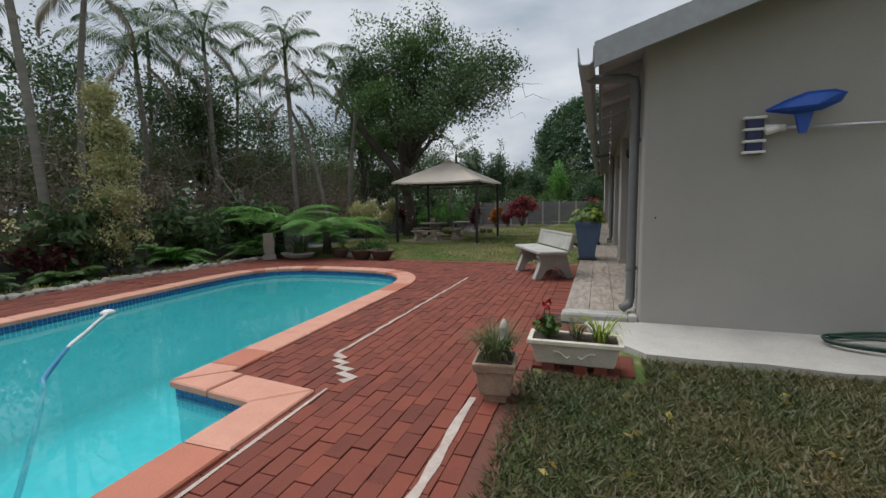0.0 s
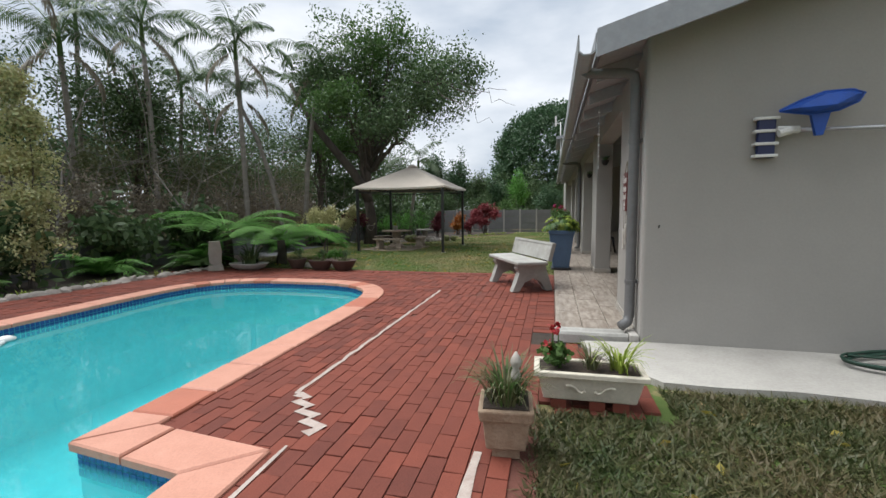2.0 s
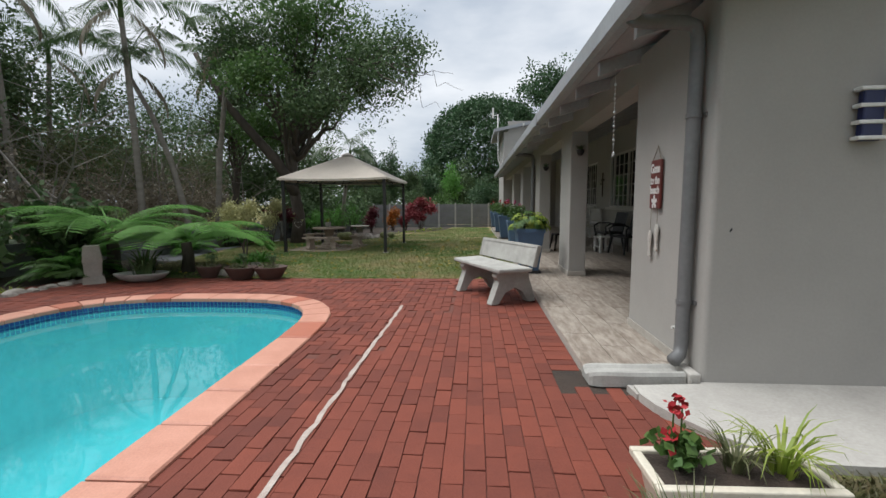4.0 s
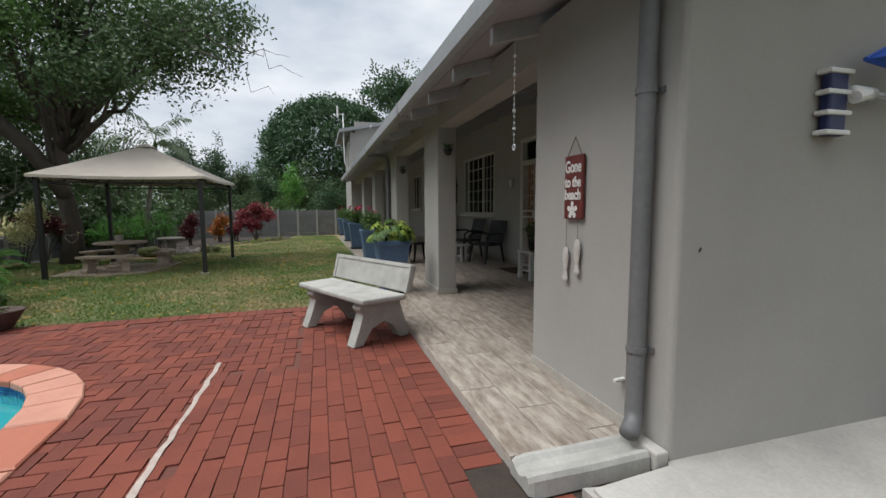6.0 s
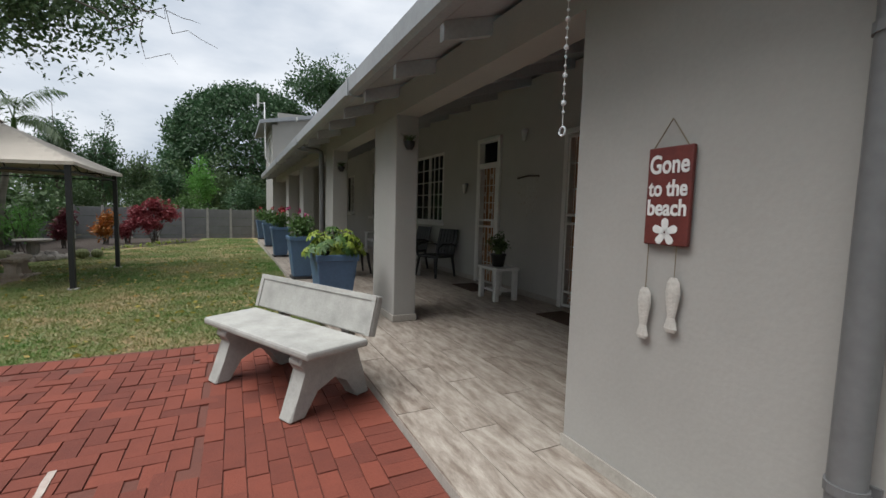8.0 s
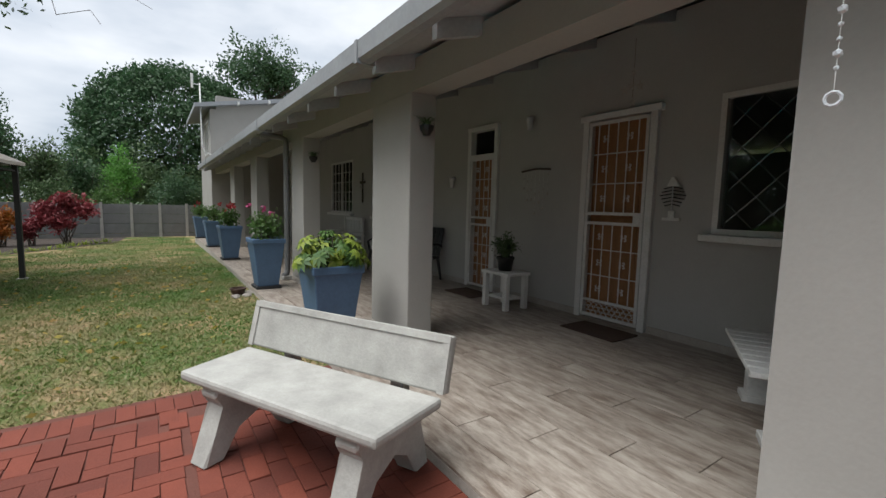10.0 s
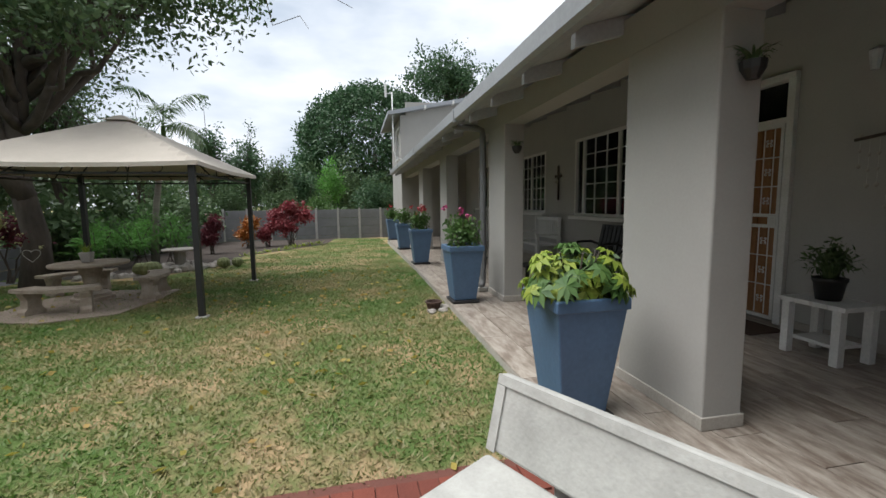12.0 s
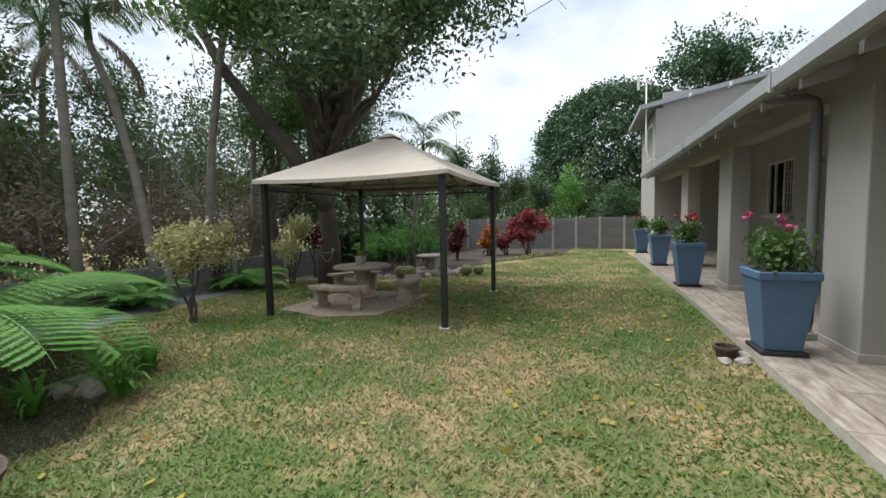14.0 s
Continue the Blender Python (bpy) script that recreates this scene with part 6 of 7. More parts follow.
# the spreading tree behind the gazebo
bt = broad_tree("garden_tree", "tall spreading tree with dark trunk and open leafy crown", (-7.1, 11.0, -0.15), 6, 0.21, (-6.85, 10.9, 5.6), (2.0, 2.0, 1.6), 90, 60, 0.25, 0.11, 0.05, L_DARK, limbs=6, hollow=0.2)
for cx, cy, cz, rx, ry, rz, m_ in ((-4.4, 9.6, 4.7, 1.9, 1.6, 0.95, L_DARK), (-6.2, 10.2, 6.6, 2.5, 2.2, 1.3, L_MID), (-8.3, 10.4, 5.8, 2.0, 2.0, 1.2, L_DARK), (-6.8, 12.4, 4.9, 2.2, 1.6, 1.2, L_DARK),
                               (-4.9, 11.6, 6.0, 1.9, 1.8, 1.2, L_MID), (-3.5, 10.4, 5.7, 1.3, 1.4, 0.9, L_DARK), (-7.1, 8.7, 4.7, 1.6, 1.3, 0.8, L_MID), (-5.6, 9.0, 3.9, 1.5, 1.2, 0.6, L_DARK), (-8.6, 12.0, 3.9, 1.6, 1.5, 1.0, L_MID)):
    pts, heads = clumps((cx, cy, cz), (rx, ry, rz), int(34 * rx * ry), 38, 0.19, hollow=0.1)
    plant_mesh("crown", leaves(pts, 0.115, 0.052), m_, bt)
    for k in range(3):
        bm = B()
        tube(bm, wander((-7.02, 10.98, 2.6 + 0.5 * k), heads[k * 7], 6, 0.14), [0.085, 0.07, 0.055, 0.042, 0.03, 0.02, 0.008], 7)
        part("limb", bm, BARK, bt, smooth=True)
bm = B()
tube(bm, [(-7.1, 11.0, 1.5), (-7.3, 10.8, 2.1), (-7.55, 10.6, 2.6), (-8.2, 10.5, 3.4), (-9.0, 10.4, 4.4), (-9.8, 10.4, 5.8)], [0.17, 0.17, 0.16, 0.14, 0.11, 0.07], 10)
part("limb", bm, BARK, bt, smooth=True)
for a, b in (((-3.0, 9.2, 4.7), (-1.6, 9.0, 4.2)), ((-3.2, 8.6, 4.3), (-2.2, 8.3, 3.6)), ((-3.0, 9.8, 5.0), (-1.9, 9.9, 4.9))):
    bm = B()
    tube(bm, wander((-5.0, 10.0, 5.4), a, 4, 0.1), [0.04, 0.03, 0.025, 0.02, 0.012], 6)
    tube(bm, wander(a, b, 6, 0.10), [0.012, 0.01, 0.008, 0.007, 0.006, 0.005, 0.003], 5)
    part("bare_twig", bm, BARK, bt)
hh = thing("heart_ornament", "wire heart with white flowers hung on the tree trunk", "ornament", m=pose(-6.95, 10.72, 0.55))
bm = B()
tube(bm, [(0.10 * math.sin(a) ** 3 * 1.3, 0, 0.10 * (math.cos(a) - 0.38 * math.cos(2 * a) - 0.15 * math.cos(3 * a))) for a in np.linspace(0, 6.283, 30)], 0.006, 5)
part("wire_heart", bm, DRIFT, hh)
for c in ((-0.16, 0, 0.2), (0.14, 0, 0.12), (-0.12, 0, 0.34)):
    plant_mesh("white_flower", leaves(np.array(c) + rng.normal(size=(10, 3)) * 0.02, 0.04, 0.035), L_CREAM, hh)
plant_mesh("dark_flowers", leaves(np.array((-0.12, 0, 0.28)) + rng.normal(size=(40, 3)) * 0.05, 0.05, 0.04), L_MAROON, hh)

# tall trees behind the fence
for x, y, h, rr in ((-14.2, 8.0, 7.0, 2.0), (-10.4, 13.4, 7.6, 2.0), (-9.6, 16.2, 7.4, 2.0)):
    broad_tree("fence_tree", "tall dark leafy tree behind the garden fence", (x, y, -0.3), h, 0.15, (x + 0.2, y, h * 0.62), (rr, rr, h * 0.36), 190, 34, 0.20, 0.13, 0.055, L_DARK, limbs=9, hollow=0.1)

# trees beyond the end of the lawn
broad_tree("round_tree", "huge dense dome-shaped dark green tree", (0.5, 38, -0.4), 9, 0.5, (0.9, 38.5, 5.4), (6.2, 5.2, 5.3), 1500, 40, 0.28, 0.26, 0.14, L_FAR, limbs=4, hollow=0.82)
broad_tree("tall_tree", "tall open-crowned tree behind the house", (6.6, 36, -0.4), 11, 0.3, (6.6, 36, 11.0), (4.2, 3.5, 2.3), 230, 34, 0.30, 0.26, 0.13, L_FAR, limbs=10, hollow=0.2)
for x, y, h, r, m in ((-6.9, 27, 5.2, 1.3, L_FAR), (-8.3, 26, 5.9, 1.2, L_FAR), (-5.4, 28, 4.2, 1.2, L_DARK), (-10.5, 24, 6.0, 2.2, L_DARK), (-4.4, 30, 4.0, 1.5, L_FAR), (-7.6, 31, 4.4, 2.0, L_FAR)):
    broad_tree("slender_tree", "slim open-crowned tree beyond the fence", (x, y, -0.3), h, 0.09, (x, y, h * 0.6), (r, r, h * 0.42), 150, 26, 0.16, 0.15, 0.07, m, limbs=7, hollow=0.15)
broad_tree("light_green_tree", "narrow bright green young tree beyond the fence", (-2.5, 29.5, -0.3), 4, 0.08, (-2.5, 29.5, 2.5), (0.95, 0.95, 1.9), 130, 40, 0.14, 0.12, 0.06, L_FERN, limbs=5, hollow=0.1)
for x, y, z, r, m in ((-3.0, 25.0, 0.9, 1.0, L_MID), (-0.2, 25.2, 1.6, 1.5, L_FAR), (1.2, 25.4, 1.4, 1.3, L_DARK), (-5.0, 25.5, 1.2, 1.3, L_DARK), (-7.2, 24.8, 1.4, 1.4, L_DARK)):
    s = thing("fence_shrub", "leafy shrub rising behind the fence", "shrub", group="shrubs behind the fence")
    plant_mesh("foliage", bush((x, y, z), (r, r * 0.8, r * 0.9), 150, 26, 0.13, 0.12, 0.05), m, s)
    for k in range(5):
        bm = B()
        tube(bm, wander((x + 0.05 * k, y, -0.35), (x + r * 0.6 * math.cos(k * 1.3), y + 0.3 * math.sin(k * 1.3), z), 4, 0.05), [0.03, 0.025, 0.02, 0.015, 0.008], 6)
        part("stem", bm, BARK, s)


def frond(length, pairs, leaflet, width, rise, fall, hang=0.5):
    """One feather leaf along +x: rib corners and leaflets, arching up and then down."""
    out, pos, ang = [], np.zeros(3), rise
    pts = [pos.copy()]
    n = 16
    for k in range(n):
        pos = pos + length / n * np.array([math.cos(ang), 0, math.sin(ang)])
        ang -= fall / n * (0.5 + k / n)
        pts.append(pos.copy())
    pts = np.array(pts)
    for k in range(n):
        w = 0.010 * length * (1 - k / n) + 0.002
        out.append([pts[k] + (0, w, 0), pts[k] - (0, w, 0), pts[k + 1] - (0, w * 0.9, 0), pts[k + 1] + (0, w * 0.9, 0)])
    for k in range(pairs):
        f = 0.12 + 0.88 * k / pairs
        i = min(n - 1, int(f * n))
        p = pts[i] + (pts[i + 1] - pts[i]) * (f * n - i)
        d = (pts[i + 1] - pts[i]) / np.linalg.norm(pts[i + 1] - pts[i])
        L = leaflet * math.sin(math.pi * min(0.97, 0.15 + 0.8 * f)) * (0.85 + 0.3 * rng.random())
        for s in (-1, 1):
            a = d * 0.55 + np.array([0, s * 0.85, -hang * (0.3 + 0.7 * rng.random())])
            a /= np.linalg.norm(a)
            b = np.cross(a, [0, 0, 1.0])
            b /= np.linalg.norm(b) + 1e-9
            m = p + a * L * 0.45
            out.append([p, m + b * width / 2, p + a * L - np.array([0, 0, hang * L * 0.25]), m - b * width / 2])
    return np.array(out)


def turned(co, m):
    m = np.array(m)
    return co @ m[:3, :3].T + m[:3, 3]


def palm(x, y, z0, height, lean, n, length, label, dry=2):
    t = thing("palm_tree", label, "palm", group="palms along the fence")
    tip = (x + lean[0], y + lean[1], z0 + height)
    mid = (x + lean[0] * 0.3, y + lean[1] * 0.3, z0 + height * 0.5)
    bm = B()
    tube(bm, [(x, y, z0), (x + lean[0] * 0.08, y + lean[1] * 0.08, z0 + height * 0.2), mid, (x + lean[0] * 0.62, y + lean[1] * 0.62, z0 + height * 0.78), tip], [0.11, 0.085, 0.075, 0.07, 0.06], 10)
    part("trunk", bm, PALMBARK, t, smooth=True)
    bm = B()
    tube(bm, [tip, (tip[0], tip[1], tip[2] + 0.5)], [0.07, 0.05], 8)
    part("crownshaft", bm, L_MID, t)
    co = []
    for k in range(n):
        rise = 1.35 - 1.1 * (k / n) + 0.15 * rng.normal()
        f = frond(length * (0.85 + 0.3 * rng.random()), 44, 0.52, 0.035, rise, 1.9 + 0.5 * rng.random(), hang=0.75)
        co.append(turned(f, pose(tip[0], tip[1], tip[2] + 0.45, 0, 0, 137.5 * k + 20 * rng.random())))
    plant_mesh("fronds", np.concatenate(co), L_DARK, t, "feathery drooping fronds")
    if dry:
        co = [turned(frond(length * 0.8, 34, 0.45, 0.03, -0.5, 1.4, hang=0.9), pose(tip[0], tip[1], tip[2] + 0.3, 0, 0, 200 * k + 30)) for k in range(dry)]
        plant_mesh("dry_fronds", np.concatenate(co), L_GREY, t, "hanging dry fronds")
    return t


for p in ((-10.1, 0.75, -0.1, 6.4, (-0.75, 0.1), 12, 2.2), (-12.2, 2.6, -0.3, 6.6, (0.3, 0.4), 11, 2.3), (-13.4, 5.4, -0.3, 5.6, (0.2, -0.3), 12, 2.2), (-12.6, 7.2, -0.3, 6.8, (-0.4, 0.2), 12, 2.3),
          (-10.1, 8.1, -0.2, 6.2, (-0.3, 0.2), 11, 2.2), (-9.3, 8.9, -0.2, 5.0, (-1.7, 0.3), 11, 2.1), (-9.1, 9.8, -0.2, 6.0, (0.5, 0.5), 10, 2.0), (-15.0, 10.5, -0.3, 6.0, (0.2, 0.2), 12, 2.3), (-14.6, 1.0, -0.3, 5.4, (0.2, 0.2), 12, 2.3), (-11.2, 13.5, -0.3, 6.4, (0.3, 0.2), 11, 2.1), (-16.0, 7.5, -0.3, 7.4, (0.2, 0.1), 12, 2.4)):
    palm(*p, "slender grey-trunked palm with drooping feather fronds")
dp = palm(-6.7, 14.8, -0.15, 3.0, (0.5, -0.2), 6, 1.8, "garden palm with a skirt of dry hanging fronds", dry=5)


def shrub(name, label, x, y, z0, centers, leaf_len, leaf_w, material, stems=4, group="", each=16, tight=0.07, per=60):
    s = thing(name, label, "shrub", group)
    co = []
    for cx, cy, cz, rx, rz in centers:
        co.append(bush((x + cx, y + cy, z0 + cz), (rx, rx, rz), per, each, tight, leaf_len, leaf_w, hollow=0.2))
    plant_mesh("foliage", np.concatenate(co), material, s)
    for k in range(stems):
        cx, cy, cz, rx, rz = centers[k % len(centers)]
        bm = B()
        tube(bm, wander((x + 0.03 * k, y, z0), (x + cx + 0.3 * rx * math.cos(k * 2.1), y + cy + 0.3 * rx * math.sin(k * 2.1), z0 + cz), 4, 0.03), [0.022, 0.018, 0.014, 0.01, 0.006], 6)
        part("stem", bm, BARK, s)
    return s


# variegated and red shrubs
shrub("variegated_shrub", "tall cream and green variegated shrub by the fence", -9.35, 1.40, -0.1, [(0, 0, 0.75, 0.66, 0.50), (0.1, 0.05, 1.45, 0.62, 0.50), (-0.05, 0.1, 2.15, 0.52, 0.45), (0.05, 0.1, 2.8, 0.42, 0.42), (0.0, 0.0, 3.4, 0.30, 0.35)], 0.065, 0.034, L_CREAM, each=22, per=130, group="variegated shrubs")
shrub("variegated_shrub", "cream and green variegated shrub by the fence", -8.95, 9.9, -0.12, [(0, 0, 0.75, 0.36, 0.30), (0.05, 0.05, 1.10, 0.30, 0.28)], 0.06, 0.032, L_CREAM, each=18, per=80, group="variegated shrubs")
shrub("variegated_shrub", "cream and green variegated shrub by the fence", -8.0, 10.9, -0.12, [(0, 0, 0.80, 0.32, 0.30), (0.25, 0.1, 1.25, 0.30, 0.25)], 0.06, 0.032, L_CREAM, each=18, per=70, group="variegated shrubs")
shrub("variegated_shrub", "cream and green variegated shrub behind the tree fern", -7.2, 7.65, -0.1, [(0, 0, 0.95, 0.34, 0.30), (0.2, 0.0, 1.20, 0.26, 0.22), (-0.25, 0, 1.1, 0.25, 0.25)], 0.06, 0.032, L_CREAM, each=18, per=60, group="variegated shrubs")
shrub("maroon_shrub", "dark maroon-leaved shrub by the fence", -9.7, 0.6, -0.1, [(0, 0, 0.35, 0.45, 0.35), (-0.3, -0.3, 0.55, 0.4, 0.35)], 0.09, 0.045, L_MAROON, group="maroon shrubs")
shrub("maroon_shrub", "dark maroon-leaved shrub behind the gazebo", -8.1, 11.9, -0.1, [(0, 0, 1.05, 0.40, 0.25), (0.35, 0.1, 0.9, 0.3, 0.2)], 0.09, 0.045, L_MAROON, group="maroon shrubs")
shrub("croton", "bright red croton bush in the end bed", -3.95, 19.6, -0.25, [(0, 0, 0.75, 0.75, 0.45), (0.55, 0.1, 1.15, 0.5, 0.35), (-0.35, 0.1, 1.15, 0.5, 0.35), (0.1, 0.0, 1.5, 0.35, 0.25)], 0.13, 0.045, L_RED, stems=8, group="croton bushes", per=70)
shrub("croton", "orange croton bush in the end bed", -5.34, 19.0, -0.23, [(0, 0, 0.55, 0.42, 0.32), (0.2, 0.1, 0.9, 0.3, 0.22)], 0.13, 0.045, L_ORANGE, stems=6, group="croton bushes")
shrub("croton", "dark red croton bush in the end bed", -5.98, 17.0, -0.2, [(0, 0, 0.55, 0.30, 0.35), (0.1, 0.1, 0.95, 0.25, 0.3)], 0.12, 0.05, L_MAROON, stems=5, group="croton bushes")
shrub("croton", "small pink-red croton bush in the end bed", -4.75, 19.4, -0.28, [(0, 0, 0.5, 0.35, 0.3), (0.2, 0.1, 0.75, 0.25, 0.22)], 0.13, 0.045, L_RED, stems=6, group="croton bushes", per=40)
for x, y, r, h in ((-6.2, 14.6, 0.8, 1.35), (-6.8, 14.2, 0.75, 1.25), (-7.3, 13.4, 0.5, 1.1)):
    s = thing("feathery_shrub", "feathery bright green shrub in the stone bed", "shrub", group="feathery shrubs")
    co = []
    for k in range(26):
        f = frond(r * (0.9 + 0.5 * rng.random()), 20, 0.14, 0.018, 1.35 - 0.7 * rng.random(), 1.2, hang=0.4)
        co.append(turned(f, pose(x + 0.25 * rng.normal(), y + 0.25 * rng.normal(), h * 0.35 * rng.random() + 0.1, 0, 0, 360 * rng.random())))
    plant_mesh("foliage", np.concatenate(co), L_FERN, s)
    plant_mesh("foliage", bush((x, y, h * 0.6), (r * 0.7, r * 0.7, h * 0.42), 60, 18, 0.08, 0.07, 0.015), L_FERN, s)
    for k in range(6):
        bm = B()
        tube(bm, wander((x + 0.08 * k - 0.2, y, -0.2), (x + 0.3 * math.cos(k), y + 0.3 * math.sin(k), h * 0.7), 4, 0.03), 0.012, 5)
        part("stem", bm, BARK, s)


def fern_plant(x, y, z, n, length, label, material=L_FERN, rise=1.2, fall=1.7, leaflet=0.22):
    s = thing("fern", label, "fern", group="ferns along the fence")
    co = []
    for k in range(n):
        f = frond(length * (0.75 + 0.5 * rng.random()), 26, leaflet, 0.028, rise - 0.6 * rng.random(), fall, hang=0.35)
        co.append(turned(f, pose(x, y, z, 0, 0, 137.5 * k)))
    plant_mesh("fronds", np.concatenate(co), material, s)
    return s


for x, y, l in ((-9.0, 8.2, 0.95), (-8.55, 10.3, 0.95), (-9.4, 2.7, 0.9), (-9.2, 0.4, 0.6), (-9.6, -0.6, 0.6), (-8.7, 4.6, 1.0), (-8.4, 4.1, 0.8), (-9.7, -2.0, 0.9)):
    fern_plant(x, y, -0.08, 24, l, "arching green fern at the foot of the fence", material=L_MID if l < 0.9 else L_FERN)
for k in range(16):
    a = k / 15
    x, y = -8.75 + 0.75 * max(0, a - 0.4), -2.4 + 5.4 * a
    s = thing("edging_plant", "low green edging plant in the bed", "plant", group="edging plants")
    plant_mesh("leaves", blades(34, 0.16, 0.022, 0.14, 1.5, (x, y, -0.08)), L_MID if k % 3 else L_LIME, s)
for x, y in ((-5.6, 5.55), (-5.85, 5.1), (-6.05, 5.75), (-5.95, 6.05)):
    s = thing("edging_plant", "broad-leaved green plant among the bed stones", "plant", group="edging plants")
    plant_mesh("leaves", blades(26, 0.42, 0.05, 0.08, 1.7, (x, y, -0.05)), L_FERN, s)
for k in range(9):
    s = thing("edging_plant", "low yellow-green plant in the end bed", "plant", group="edging plants")
    plant_mesh("leaves", blades(26, 0.2, 0.02, 0.2, 1.4, (-4.75 + 0.24 * k, 16.0 + 0.48 * k, -0.2)), L_LIME, s)


def tree_fern(x, y, z, n, length, start, label, low=0.0):
    """Short dark trunk and a flat umbrella of long twice-divided fronds, each one a part."""
    t = thing("tree_fern", label, "tree fern", group="tree ferns")
    bm = B()
    tube(bm, [(x, y, -0.1), (x + 0.03, y, z * 0.5), (x, y, z)], [0.13, 0.10, 0.09], 10)
    part("trunk", bm, BARK, t, smooth=True)
    shapes = []
    for v in range(3):
        spine = frond(length, 0, 0.1, 0.01, 0.75 - 0.15 * v, 1.55, hang=0)
        pts = (spine[:, 0] + spine[:, 1]) / 2
        co = [spine]
        for k in range(2, 16):
            for j in (0.0, 0.5):
                i = min(14, k)
                p = pts[i] + (pts[min(15, i + 1)] - pts[i]) * j
                f = (k + j) / 16
                L = 0.62 * length / 2.0 * math.sin(math.pi * (0.08 + 0.86 * f)) ** 0.8
                d = pts[min(15, i + 1)] - pts[i]
                yaw = math.degrees(math.atan2(d[1], d[0]))
                for s in (-1, 1):
                    pin = frond(L, 15, 0.085, 0.020, 0.05, 0.45, hang=0.12)
                    co.append(turned(pin, Matrix.Translation(p) @ Matrix.Rotation(radians(yaw + s * 62), 4, "Z") @ Matrix.Rotation(radians(-s * 4), 4, "X")))
        shapes.append(quads_mesh("frond", np.concatenate(co), L_FERN))
    for k in range(n):
        ob = new("frond", shapes[k % 3])
        ob.parent = t
        ob.matrix_basis = pose(x, y, z, 0, low * (0.6 + 0.4 * (k % 2)), start + 360 * k / n + 8 * math.sin(k * 2.3))
    return t


tree_fern(-6.9, 5.0, 0.50, 11, 1.74, -40, "low tree fern with wide bright green arching fronds", low=6)
tree_fern(-8.25, 4.85, 0.72, 9, 1.9, 15, "tree fern with broad arching green fronds", low=2)

# woods beyond the fence: leaf clouds and bare branches, too many to count
def woods(name, label, areas, leaf_len, leaf_w, material):
    co = []
    for cx, cy, cz, rx, ry, rz, count, each, tight in areas:
        pts, _ = clumps((cx, cy, cz), (rx, ry, rz), count, each, tight, hollow=0.1, floor=-0.3)
        co.append(leaves(pts, leaf_len, leaf_w))
    ob = new(name, quads_mesh(name, np.concatenate(co), material))
    return tagged(ob, label, "woods", kind="stuff")


areas = [(-11.5, y, 1.0, 1.4, 1.7, 1.4, 120, 40, 0.17) for y in range(-8, 16, 2)]
woods("hedge_foliage", "tangle of brown and olive foliage behind the fence", areas, 0.10, 0.045, L_BROWN)
areas = [(-13.5 + 0.4 * math.sin(y), y, 2.2, 1.8, 2.0, 1.9, 110, 38, 0.21) for y in range(-9, 22, 3)]
woods("thicket_foliage", "olive thicket of small trees behind the fence", areas, 0.11, 0.05, L_OLIVE)
areas = [(-17 + 0.8 * math.sin(2 * y), y, 3.2, 2.5, 2.6, 2.6, 110, 26, 0.26) for y in range(-14, 26, 4)]
areas += [(-8 + 3.2 * k, 33 + (k % 2), 2.4, 2.6, 2.2, 2.4, 110, 24, 0.26) for k in range(-1, 7)]
areas += [(-11.0, y, 2.4, 1.8, 2.0, 2.0, 100, 26, 0.2) for y in (16, 19, 22)]
areas += [(-9.2 + 0.12 * y * 0.5, y, 0.7, 1.3, 1.4, 1.1, 80, 30, 0.14) for y in (14, 16, 18, 20, 22)]
areas += [(x, 26, 0.5, 1.6, 0.9, 0.9, 70, 24, 0.16) for x in range(-13, 5, 2)]
areas += [(-9.6, y, 0.7, 0.8, 1.2, 0.8, 60, 22, 0.12) for y in (-4, -1.5, 1, 3.2, 5.2)]
woods("far_trees_foliage", "dark green woods beyond the garden", areas, 0.22, 0.10, L_DARK)
areas = [(-14.5, y, 4.8, 2.0, 1.8, 1.6, 60, 40, 0.26) for y in (-6, -3, 0.5, 3.5, 6.5, 9, 12, 15, 18)]
areas += [(-17, y, 5.6, 2.4, 2.2, 2.0, 45, 26, 0.28) for y in (-4, 1, 5, 10, 14, 20)]
areas += [(-10.5, y, 4.2, 1.4, 1.4, 1.3, 60, 28, 0.2) for y in (13.5, 16, 19)]
woods("crown_foliage", "dark crowns of tall trees behind the fence", areas, 0.12, 0.055, L_DARK)
areas = [(-30, y, 3.5, 5, 5, 4.0, 130, 20, 0.5) for y in range(-30, 50, 8)] + [(x, 62, 3.0, 6, 4, 3.4, 120, 20, 0.6) for x in range(-24, 30, 9)]
areas += [(x, -34, 3.5, 5, 4, 4, 80, 16, 0.6) for x in range(-24, 26, 8)] + [(26, y, 3.5, 4, 5, 4, 80, 16, 0.6) for y in range(-26, 50, 9)]
woods("distant_woods", "distant dark green woods around the garden", areas, 0.55, 0.3, L_FAR)

